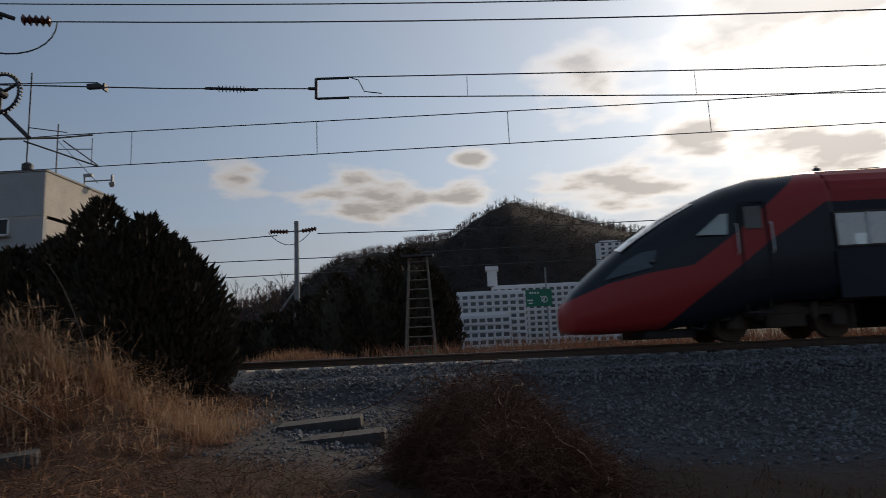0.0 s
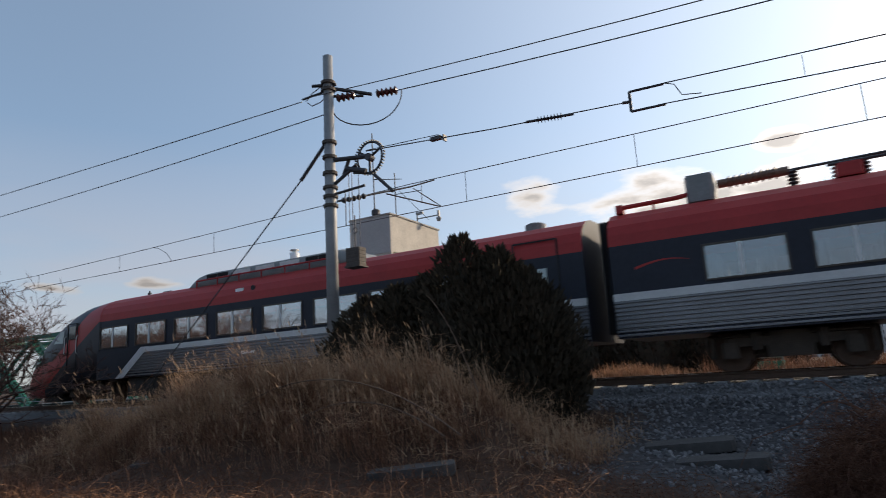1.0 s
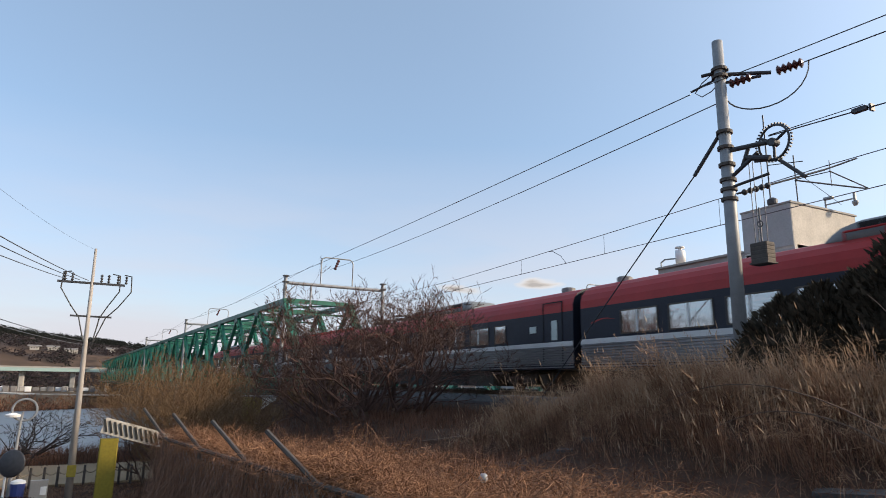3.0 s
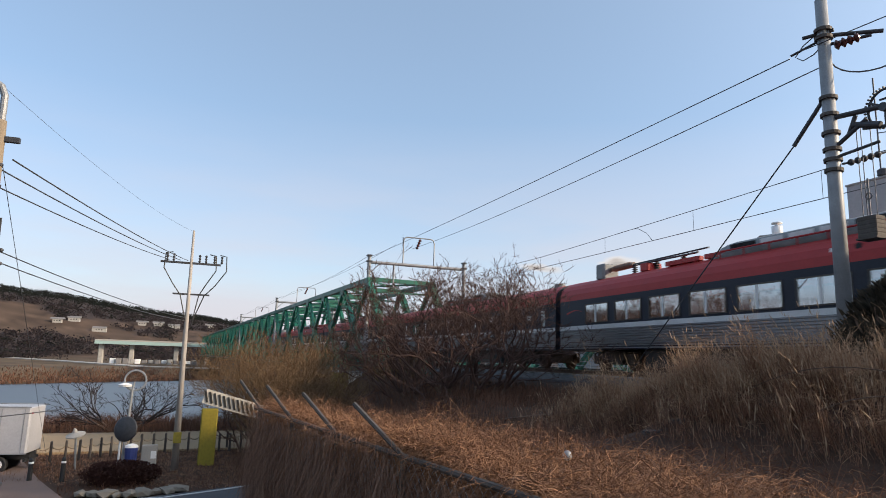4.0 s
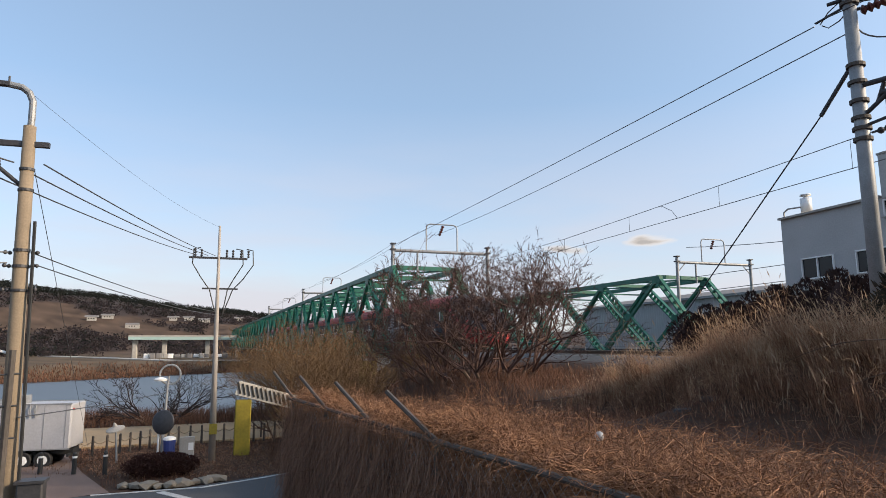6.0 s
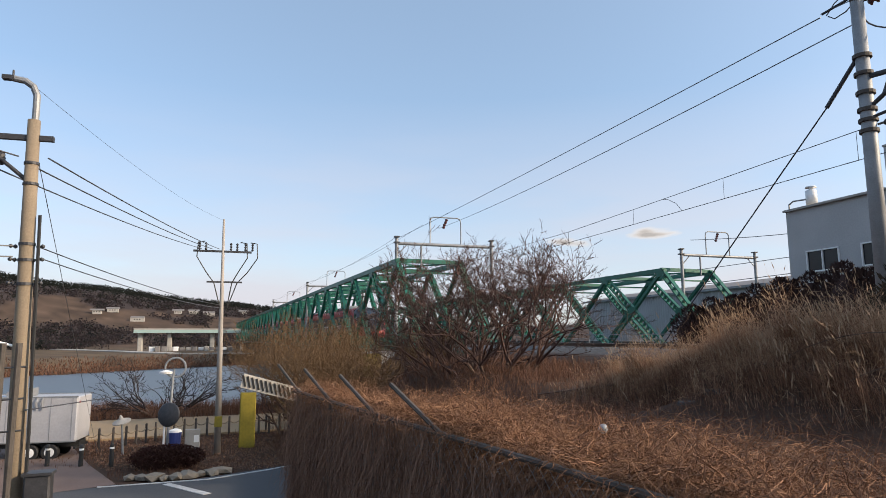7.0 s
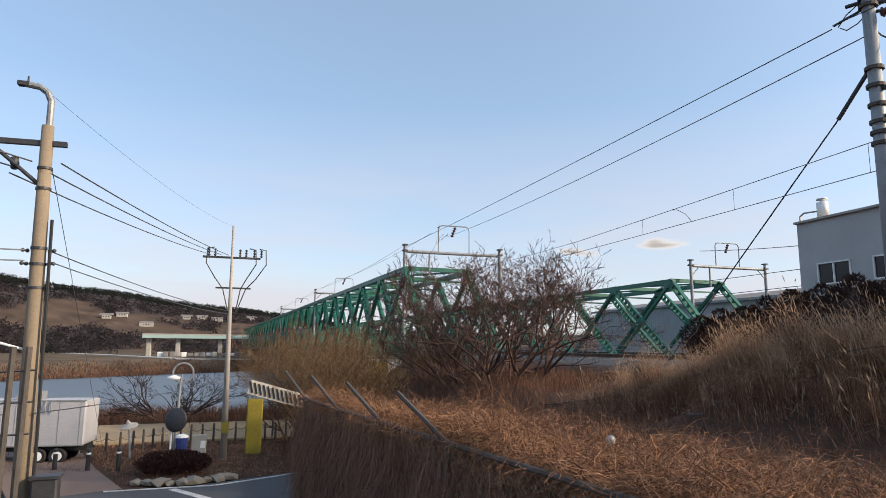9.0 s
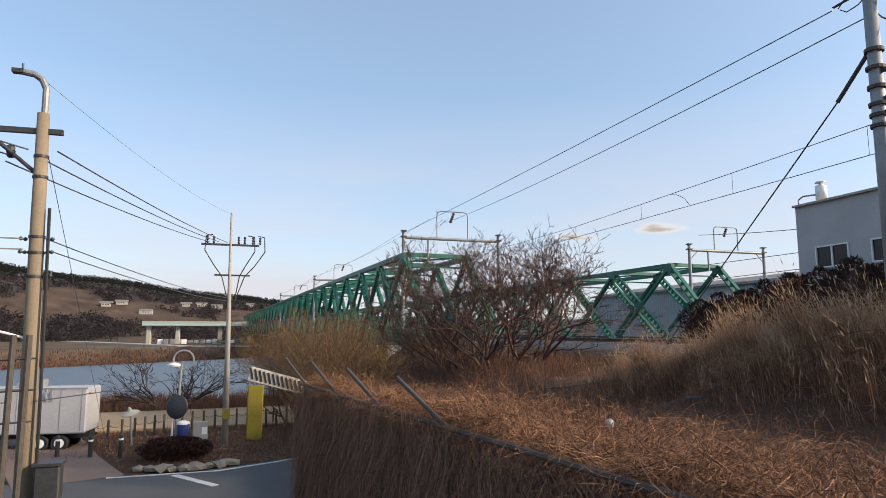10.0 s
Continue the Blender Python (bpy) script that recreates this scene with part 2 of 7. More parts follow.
M_GREEN = mat("green_bridge_paint", (0.006, 0.108, 0.072), 0.5, 0.0, 0.35, 0.8, 0.1, 14, coat=0.1)
M_WAREH = mat("grey_warehouse_sheet", (0.36, 0.36, 0.37), 0.7, 0.1, 0.1, 0.4)
M_GRASS = mat("dry_grass", (0.13, 0.062, 0.038), 0.85, 0, 0.3, 0.9, col2=(0.50, 0.30, 0.185), island=True, rand=1.3, spec=0.2, through_light=0.3)
M_GRASS2 = mat("red_brown_dead_grass", (0.05, 0.026, 0.019), 0.85, 0, 0.3, 0.9, col2=(0.225, 0.117, 0.074), island=True, rand=1.3, spec=0.2, through_light=0.25)
M_THATCH = mat("dark_brown_thatch", (0.03, 0.016, 0.012), 0.9, 0, 0.3, 0.9, col2=(0.37, 0.195, 0.122), island=True, rand=1.3, spec=0.2, through_light=0.2)
M_STALK = mat("pale_dry_stalk", (0.3, 0.17, 0.1), 0.85, 0, 0.3, 2, col2=(0.56, 0.38, 0.24), island=True, rand=1.0, spec=0.2, through_light=0.3)
M_PLUME = mat("pale_grass_plume", (0.32, 0.22, 0.14), 0.9, 0, 0.3, 2, col2=(0.52, 0.37, 0.25), island=True, rand=1.0, spec=0.1, through_light=0.4)
M_VINE = mat("dead_vine", (0.032, 0.013, 0.008), 0.85, 0, 0.3, 2, col2=(0.40, 0.213, 0.12), island=True, rand=1.3, spec=0.2)
M_VINE2 = mat("grey_brown_hanging_vine", (0.04, 0.02, 0.015), 0.85, 0, 0.3, 2, col2=(0.47, 0.28, 0.195), island=True, rand=1.2, spec=0.2)
M_SHRUBV = mat("red_brown_shrub_stem", (0.05, 0.02, 0.015), 0.85, 0, 0.3, 2, col2=(0.18, 0.09, 0.055), island=True, rand=1.2, spec=0.2)
M_BARK = mat("brown_bark", (0.13, 0.085, 0.06), 0.9, 0, 0.35, 6, 0.4, 40)
M_TWIG = mat("twig_bark", (0.045, 0.027, 0.023), 0.9, 0, 0.3, 3, col2=(0.15, 0.092, 0.075), island=True, rand=1.0, spec=0.2)
M_DARKTWIG = mat("dark_twig_bark", (0.02, 0.016, 0.015), 0.9, 0, 0.3, 3, col2=(0.06, 0.045, 0.04), island=True, rand=1.0, spec=0.2)
M_OLIVE = mat("olive_brown_brush", (0.085, 0.052, 0.028), 0.9, 0, 0.3, 3, col2=(0.22, 0.14, 0.075), island=True, rand=1.0, spec=0.2)
M_JUNI = mat("dark_juniper_leaf", (0.014, 0.014, 0.010), 0.9, 0, 0.3, 3, col2=(0.10, 0.08, 0.058), island=True, rand=1.0, spec=0.1)
M_FARGREEN = mat("dark_pine_leaf", (0.022, 0.026, 0.02), 0.9, 0, 0.3, 0.5, col2=(0.05, 0.05, 0.042), island=True, rand=1.0, spec=0.1, through_light=0.4)
M_FARTREE = mat("bare_far_wood", (0.06, 0.047, 0.046), 0.95, 0, 0.3, 0.1, col2=(0.09, 0.07, 0.067), island=True, rand=1.0, spec=0.1, through_light=0.5)
M_APT = mat("white_apartment_paint", (0.72, 0.72, 0.73), 0.85, 0, 0.1, 0.05)
M_APTW = mat("apartment_window_dark", (0.07, 0.08, 0.09), 0.2, 0, 0.3, 0.2, rand=0.6)
M_SIGN = mat("green_road_sign", (0.01, 0.17, 0.10), 0.5, 0, 0.15, 1)
M_WHITE = mat("white_paint", (0.78, 0.78, 0.77), 0.5, 0, 0.1, 1.5)
M_TRUCK = mat("white_truck_panel", (0.39, 0.39, 0.41), 0.45, 0, 0.12, 0.7, bscale=9)
M_YELLOW = mat("yellow_paint", (0.27, 0.21, 0.02), 0.6, 0, 0.22, 1.2, bscale=8)
M_ROADPAINT = mat("worn_road_paint", (0.3, 0.3, 0.3), 0.8, 0, 0.3, 3, bscale=9, col2=(0.6, 0.6, 0.59))
M_BLACK = mat("black_paint", (0.02, 0.02, 0.02), 0.6, 0, 0.3, 2)
M_WOODPOST = mat("dark_timber_post", (0.06, 0.05, 0.045), 0.85, 0, 0.3, 4, 0.2)
M_ROCK = mat("garden_boulder", (0.22, 0.19, 0.15), 0.9, 0, 0.25, 1.6, 0.4, 14)
M_BLUE = mat("blue_plastic", (0.03, 0.05, 0.2), 0.5, 0, 0.15, 2)
M_HEDGE = mat("dark_red_hedge_leaf", (0.045, 0.02, 0.018), 0.9, 0, 0.3, 2, col2=(0.10, 0.05, 0.04), island=True, rand=1.0, spec=0.1)
M_BROWNHEDGE = mat("brown_hedge_twig", (0.022, 0.014, 0.014), 0.9, 0, 0.3, 2, col2=(0.085, 0.052, 0.046), island=True, rand=1.0, spec=0.1)
M_GREENMESH = mat("green_mesh_wire", (0.05, 0.22, 0.15), 0.6, 0, 0.2, 2)
M_ASPHALT = mat("asphalt", (0.058, 0.06, 0.065), 0.85, 0, 0.2, 0.6, 0.2, 60)
M_PAVE = mat("reddish_paving", (0.16, 0.108, 0.088), 0.9, 0, 0.2, 0.8, 0.2, 30)
M_WATER = mat("river_water", (0.035, 0.045, 0.058), 0.3, 0, 0.15, 0.02, 0.6, 1.2)
M_ROOFT = mat("roof_tile_grey", (0.18, 0.17, 0.165), 0.8, 0, 0.2, 1)
M_FARBR = mat("pale_green_girder", (0.30, 0.42, 0.40), 0.7, 0, 0.12, 0.1)
M_LAMPRED = mat("tail_lamp_lens", (0.5, 0.02, 0.03), 0.2)
_lr = M_LAMPRED.node_tree.nodes["Principled BSDF"]
_lr.inputs["Emission Color"].default_value, _lr.inputs["Emission Strength"].default_value = (1.0, 0.12, 0.16, 1), 2.5


def ground_material():
    """Dry soil and thatch with gravel near the line, by place in the plan."""
    m = mat("bare_soil_and_thatch", (0.042, 0.023, 0.015), 0.95, 0, 0.3, 0.35, 0.5, 9, col2=(0.08, 0.047, 0.031), spec=0.2)
    nt = m.node_tree
    N, L = nt.nodes.new, nt.links.new
    b = nt.nodes["Principled BSDF"]
    old = b.inputs["Base Color"].links[0].from_socket
    at = N("ShaderNodeVertexColor")
    at.layer_name = "gravel"
    vo = N("ShaderNodeTexVoronoi")
    vo.inputs["Scale"].default_value = 16.0
    co = N("ShaderNodeTexCoord")
    L(co.outputs["Object"], vo.inputs["Vector"])
    g = N("ShaderNodeMix")
    g.data_type = "RGBA"
    g.inputs["A"].default_value, g.inputs["B"].default_value = (0.022, 0.022, 0.025, 1), (0.085, 0.083, 0.086, 1)
    L(vo.outputs["Color"], g.inputs["Factor"])
    mx = N("ShaderNodeMix")
    mx.data_type = "RGBA"
    L(at.outputs["Color"], mx.inputs["Factor"])
    L(old, mx.inputs["A"]), L(g.outputs["Result"], mx.inputs["B"])
    wd = N("ShaderNodeVertexColor")
    wd.layer_name = "wood"
    mw = N("ShaderNodeMix")
    mw.data_type = "RGBA"
    L(wd.outputs["Color"], mw.inputs["Factor"])
    L(mx.outputs["Result"], mw.inputs["A"])
    tone = N("ShaderNodeVertexColor")
    tone.layer_name = "hill_tone"
    L(tone.outputs["Color"], mw.inputs["B"])
    L(mw.outputs["Result"], b.inputs["Base Color"])
    return m


M_GROUND = ground_material()


# ---- mesh helpers ----
class MB:
    """Collects vertices and faces of one mesh."""

    def __init__(self):
        self.v, self.f, self.m = [], [], []

    def add(self, verts, faces, mi=0):
        o = len(self.v)
        self.v += [tuple(p) for p in verts]
        self.f += [tuple(o + i for i in f) for f in faces]
        self.m += [mi] * len(faces)
        return self

    def box(self, c, s, mi=0, m=None, bevel=0.0):
        x, y, z = s[0] / 2, s[1] / 2, s[2] / 2
        if bevel:
            b = min(bevel, x * 0.45, y * 0.45)
            ring = [(-x + b, -y), (x - b, -y), (x, -y + b), (x, y - b), (x - b, y), (-x + b, y), (-x, y - b), (-x, -y + b)]
            vs = [(px * k, py * k, zz) for zz, k in ((-z, 0.985), (-z + b * 0.6, 1), (z - b * 0.6, 1), (z, 0.985)) for px, py in ring]
            fs = [tuple(range(7, -1, -1)), tuple(range(24, 32))]
            fs += [(r * 8 + i, r * 8 + (i + 1) % 8, r * 8 + 8 + (i + 1) % 8, r * 8 + 8 + i) for r in range(3) for i in range(8)]
        else:
            vs = [(i * x, j * y, k * z) for i in (-1, 1) for j in (-1, 1) for k in (-1, 1)]
            fs = [(0, 1, 3, 2), (4, 6, 7, 5), (0, 4, 5, 1), (2, 3, 7, 6), (0, 2, 6, 4), (1, 5, 7, 3)]
        c = Vector(c)
        vs = [(m @ Vector(p) if m else Vector(p)) + c for p in vs]
        return self.add(vs, fs, mi)

    def tube(self, pts, r, n=6, mi=0, r2=None, cap=True):
        pts = [Vector(p) for p in pts]
        k = len(pts)
        rs = [r + ((r2 if r2 is not None else r) - r) * i / max(1, k - 1) for i in range(k)] if not isinstance(r, (list, tuple)) else r
        t0 = (pts[1] - pts[0]).normalized()
        u = t0.cross(Vector((0, 0, 1)))
        if u.length < 0.1:
            u = t0.cross(Vector((1, 0, 0)))
        u.normalize()
        vs, fs = [], []
        for i, p in enumerate(pts):
            t = (pts[min(i + 1, k - 1)] - pts[max(i - 1, 0)])
            t = t.normalized() if t.length > 1e-9 else t0
            u = (u - t * u.dot(t))
            u = u.normalized() if u.length > 1e-6 else t.orthogonal().normalized()
            w = t.cross(u)
            for j in range(n):
                a = 2 * math.pi * j / n
                vs.append(p + (u * math.cos(a) + w * math.sin(a)) * rs[i])
        for i in range(k - 1):
            for j in range(n):
                fs.append((i * n + j, i * n + (j + 1) % n, (i + 1) * n + (j + 1) % n, (i + 1) * n + j))
        if cap:
            fs += [tuple(range(n - 1, -1, -1)), tuple((k - 1) * n + j for j in range(n))]
        return self.add(vs, fs, mi)

    def cyl(self, a, b, r, n=10, mi=0, r2=None):
        return self.tube([a, b], r, n, mi, r2)

    def disc_stack(self, c, axis, rows, n=12, mi=0):
        """A turned shape: rows of (distance along the axis, radius)."""
        axis = Vector(axis).normalized()
        return self.tube([Vector(c) + axis * d for d, _ in rows], [r for _, r in rows], n, mi)

    def torus(self, c, normal, R, r, n=28, k=6, mi=0):
        nz = Vector(normal).normalized()
        u = nz.orthogonal().normalized()
        w = nz.cross(u)
        vs, fs = [], []
        for i in range(n):
            a = 2 * math.pi * i / n
            d = u * math.cos(a) + w * math.sin(a)
            for j in range(k):
                b = 2 * math.pi * j / k
                vs.append(Vector(c) + d * (R + r * math.cos(b)) + nz * r * math.sin(b))
        for i in range(n):
            for j in range(k):
                fs.append((i * k + j, i * k + (j + 1) % k, ((i + 1) % n) * k + (j + 1) % k, ((i + 1) % n) * k + j))
        return self.add(vs, fs, mi)

    def loft(self, rings, mi=0, closed=True, cap=True):
        n = len(rings[0])
        vs = [p for r in rings for p in r]
        fs = []
        for i in range(len(rings) - 1):
            for j in range(n if closed else n - 1):
                fs.append((i * n + j, i * n + (j + 1) % n, (i + 1) * n + (j + 1) % n, (i + 1) * n + j))
        if cap:
            fs += [tuple(range(n - 1, -1, -1)), tuple((len(rings) - 1) * n + j for j in range(n))]
        return self.add(vs, fs, mi)

    def blade(self, p, d, h, w, bend, mi=0):
        """A grass blade: two quads and a tip, bent over."""
        d = Vector(d)
        s = Vector((-d.y, d.x, 0)) * w * 0.5
        p = Vector(p)
        a = p + Vector((0, 0, h * 0.5)) + d * bend * 0.25
        c = p + Vector((0, 0, h * (1 - 0.25 * min(1, bend)))) + d * bend * h * 0.8
        return self.add([p - s, p + s, a + s * 0.8, a - s * 0.8, c], [(0, 1, 2, 3), (3, 2, 4)], mi)

    def mesh(self, name, mats, smooth=False):
        me = bpy.data.meshes.new(name)
        me.from_pydata(self.v, [], self.f)
        for x in (mats if isinstance(mats, (list, tuple)) else [mats]):
            me.materials.append(x)
        me.polygons.foreach_set("material_index", self.m)
        if smooth:
            me.polygons.foreach_set("use_smooth", [True] * len(self.f))
        me.update()
        return me


def part(name, mb, material, parent, label="", smooth=False):
    ob = new(name, mb.mesh(name, material, smooth) if isinstance(mb, MB) else mb)
    ob.parent = parent
    return tagged(ob, label)


def thing(name, label, category, group="", at=(0, 0, 0), rz=0, kind=""):
    e = new(name)
    e.empty_display_size = 0.3
    e.matrix_basis = pose(*at, 0, 0, rz)
    return tagged(e, label, category, group, kind)


def solid(name, mb, material, label, category, kind="", group="", smooth=False):
    """A thing that is one mesh."""
    return tagged(new(name, mb.mesh(name, material, smooth)), label, category, group, kind)


def smooth_step(x, a, b):
    t = min(1.0, max(0.0, (x - a) / (b - a)))
    return t * t * (3 - 2 * t)


# ---- the line ----
# straight along x, then a gentle curve onto the bridge
ARC_START, ARC_END, HEADING = -20.0, -54.0, radians(3.0)
Y_TRACK = 16.1
ARC_R = (ARC_START - ARC_END) / math.sin(HEADING)
Y_BRIDGE = Y_TRACK - ARC_R * (1 - math.cos(HEADING))


def track(x, off=0.0):
    """A point of the line's centre moved off metres away from the camera's side, and the heading there."""
    if x >= ARC_START:
        y, a = Y_TRACK, 0.0
    elif x >= ARC_END:
        a = math.asin((ARC_START - x) / ARC_R)
        y = Y_TRACK - ARC_R * (1 - math.cos(a))
    else:
        a = HEADING
        y = Y_BRIDGE - (ARC_END - x) * math.tan(HEADING)
    return x - off * math.sin(a), y + off * math.cos(a), a


# the fence along the top of the bank
FENCE_A, FENCE_B = Vector((-11.2, 0.25)), Vector((-2.4, 1.78))


def fence_y(x):
    return FENCE_A.y + (x - FENCE_A.x) * (FENCE_B.y - FENCE_A.y) / (FENCE_B.x - FENCE_A.x)


def profile(a, pts):
    for (a0, e0), (a1, e1) in zip(pts, pts[1:]):
        if a0 <= a <= a1:
            return e0 + (e1 - e0) * (a - a0) / (a1 - a0)
    return pts[0][1] if a < pts[0][0] else pts[-1][1]


HILL_N = [(40, 1.5), (64, 3.2), (71, 4.5), (75, 6.4), (78.4, 8.6), (81.4, 9.1), (86.5, 9.0), (88.6, 9.3), (90.8, 10.7), (92.9, 11.6), (94.2, 12.0), (97, 11.1), (99, 10.6), (101.8, 9.6), (104.6, 8.9), (115, 6), (140, 3), (180, 2)]
HILL_W = [(-60, 3.6), (-30, 5.0), (-17.7, 4.6), (-14, 4.05), (-10.1, 3.75), (-6, 3.2), (-3.8, 2.95), (-2, 2.8), (0, 2.65), (2.7, 2.35), (8, 1.6), (25, 1.0), (40, 1.5)]


MOUND = [(-17.0, 0.0), (-15.5, 0.08), (-13.5, 0.5), (-12.0, 0.86), (-10.0, 1.16), (-8.0, 1.34), (-7.0, 1.22), (-6.0, 0.95), (-5.2, 0.6), (-4.6, 0.28), (-3.9, 0.06), (-3.4, 0.0)]


def far_shore(y):
    """Where the river's far bank begins."""
    return min(-118.0, -184 - 0.98 * min(y, 10.0))


def field(x, y):
    """Open terraces, 1, or woods, 0, on the hills across the river."""
    d = math.hypot(x, y)
    up = smooth_step(d, 330, 620)
    n = noise.noise(Vector((x * 0.016, y * 0.03, 4))) + 0.5 * noise.noise(Vector((x * 0.06, y * 0.05, 8)))
    return smooth_step(n + 0.75 * math.exp(-((up - 0.42) / 0.22) ** 2) - 0.35 - 0.5 * smooth_step(up, 0.7, 0.9), -0.08, 0.14)


def height(x, y):
    """The ground's height."""
    d = math.hypot(x + 1.2, y + 0.6)
    # the upper ground between fence and line, the lower ground by the river
    up = -1.05 - 0.25 * smooth_step(x, -4, 0)
    side = max(smooth_step(y - fence_y(x), -0.7, 0.15) * smooth_step(x, -11.6, -11.0), smooth_step(x, -5.5, -2.8))
    fall = 4.0 * smooth_step(-x, 30, 40)
    side = max(side, smooth_step(y, 1.6 + fall, 8.4 + fall))
    if x > -3.0:
        up -= 0.25 * smooth_step(2.5 - y, 0, 1.5)
    h = -5.3 + (up + 5.3) * side
    # line: formation and its slope
    _, yc, _ = track(x)
    dy = y - yc
    if dy < 0:
        form = -0.42 - 0.45 * smooth_step(-dy, 2.6, 4.2) - 0.45 * smooth_step(-dy, 4.2, 8.5)
        near = smooth_step(dy, -8.2, -3.0)
        h = h * (1 - near) + form * near
    else:
        h = -0.42 - 0.1 * smooth_step(dy, 3, 8)
    # grassy mound beside the line
    h += profile(x, MOUND) * math.exp(-(((y - 9.0) / 1.6) ** 2))
    # river bed and far bank
    xf = far_shore(y)
    bed = smooth_step(-x, 59, 68) * smooth_step(x, xf - 8, xf + 8)
    h = h * (1 - bed) - 9.0 * bed
    if x < xf + 1:
        h = -4.3 - 2.5 * smooth_step(x, xf - 34, xf)
    if d > 230:
        az = math.degrees(math.atan2(y + 0.6, -(x + 1.2)))
        if az > 40:
            el, d0, d1 = profile(az, HILL_N), 330, 640
        else:
            el, d0, d1 = profile(az, HILL_W), 335, 620
        k = smooth_step(d, d0, d1)
        wob = 1 + 0.05 * noise.noise(Vector((x * 0.012, y * 0.012, 0))) * k
        h += k * (d1 * math.tan(radians(el)) + 4) * wob
        if d > 700:
            h *= max(0.05, 1 - (d - 700) / 2600)
    h += 0.06 * noise.noise(Vector((x * 0.8, y * 0.8, 3))) if d < 80 else 0
    return h


def spaced(lo, hi, step, far, grow=1.22):
    mid = [lo + i * step for i in range(int(round((hi - lo) / step)) + 1)]
    a, s = [], step
    v = mid[-1]
    while v < far:
        s *= grow
        v += s
        a.append(v)
    b, s, v = [], step, mid[0]
    while v > -far:
        s *= grow
        v -= s
        b.append(v)
    return b[::-1] + mid + a


def build_ground():
    xs, ys = spaced(-60, 14, 0.5, 2600, 1.16), spaced(-12, 26, 0.45, 2600, 1.16)
    # a closer net where the hills across the river show
    xs = sorted([x for x in xs if not -660 < x < -130] + [-655 + 7 * i for i in range(75)])
    ys = sorted([y for y in ys if not -210 < y < -30] + [-208 + 5 * i for i in range(36)])
    vs = [(x, y, height(x, y)) for y in ys for x in xs]
    n = len(xs)
    fs = [(j * n + i, j * n + i + 1, (j + 1) * n + i + 1, (j + 1) * n + i) for j in range(len(ys) - 1) for i in range(n - 1)]
    mb = MB()
    mb.v, mb.f, mb.m = vs, fs, [0] * len(fs)
    ob = solid("ground", mb, M_GROUND, "brown winter ground with dry thatch and gravel beside the line", "ground", "structure", smooth=True)
    at = ob.data.attributes.new("gravel", "FLOAT_COLOR", "POINT")
    cols = []
    for x, y, z in vs:
        _, yc, _ = track(x)
        g = smooth_step(y - yc, -9.3 + 0.7 * math.sin(x * 1.3), -7.4) * smooth_step(x, -4.8, -3.2) * smooth_step(-y, -26, -20)
        g = max(g, smooth_step(y - yc, -3.6, -2.6) * smooth_step(-(y - yc), -5, -3))
        cols += [g, g, g, 1.0]
    at.data.foreach_set("color", cols)
    at = ob.data.attributes.new("wood", "FLOAT_COLOR", "POINT")
    cols = []
    for x, y, z in vs:
        d = math.hypot(x, y)
        az = math.degrees(math.atan2(y, -x))
        w = smooth_step(d, 300, 420) if az > 40 else smooth_step(far_shore(y) - x, -6, 4)
        cols += [w, w, w, 1.0]
    at.data.foreach_set("color", cols)
    # woods and open fields of the distant hills; backlit northern slopes painted darker
    at = ob.data.attributes.new("hill_tone", "FLOAT_COLOR", "POINT")
    cols = []
    for x, y, z in vs:
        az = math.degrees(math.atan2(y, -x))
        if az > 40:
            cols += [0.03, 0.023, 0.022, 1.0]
        else:
            f = field(x, y)
            g = 0.85 + 0.5 * noise.noise(Vector((x * 0.09, y * 0.09, 6)))
            low = 1 - smooth_step(math.hypot(x, y), 330, 380)
            g += 0.5 * noise.noise(Vector((x * 0.3, y * 0.22, 1)))
            tan = (0.09 * g, 0.06 * g, 0.042 * g) if low < 0.5 else (0.12 * g, 0.083 * g, 0.05 * g)
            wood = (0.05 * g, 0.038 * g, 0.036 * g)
            f = max(f, low)
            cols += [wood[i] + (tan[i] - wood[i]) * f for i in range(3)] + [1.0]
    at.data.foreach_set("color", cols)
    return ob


build_ground()
# water only where the river runs
mb = MB()
mb.add([(-230, -900, -6.9), (-50, -900, -6.9), (-50, 600, -6.9), (-230, 600, -6.9)], [(0, 1, 2, 3)])
solid("water", mb, M_WATER, "calm grey-blue river water", "river", "structure")


# ---- track ----
def sweep(section, x0, x1, step, z=0.0, off=0.0):
    """A section (offset from the line, height) swept along the line."""
    k = max(1, int(abs(x1 - x0) / step))
    rings = []
    for i in range(k + 1):
        x = x0 + (x1 - x0) * i / k
        rings.append([Vector((*track(x, off + o)[:2], z + h)) for o, h in section])
    return rings


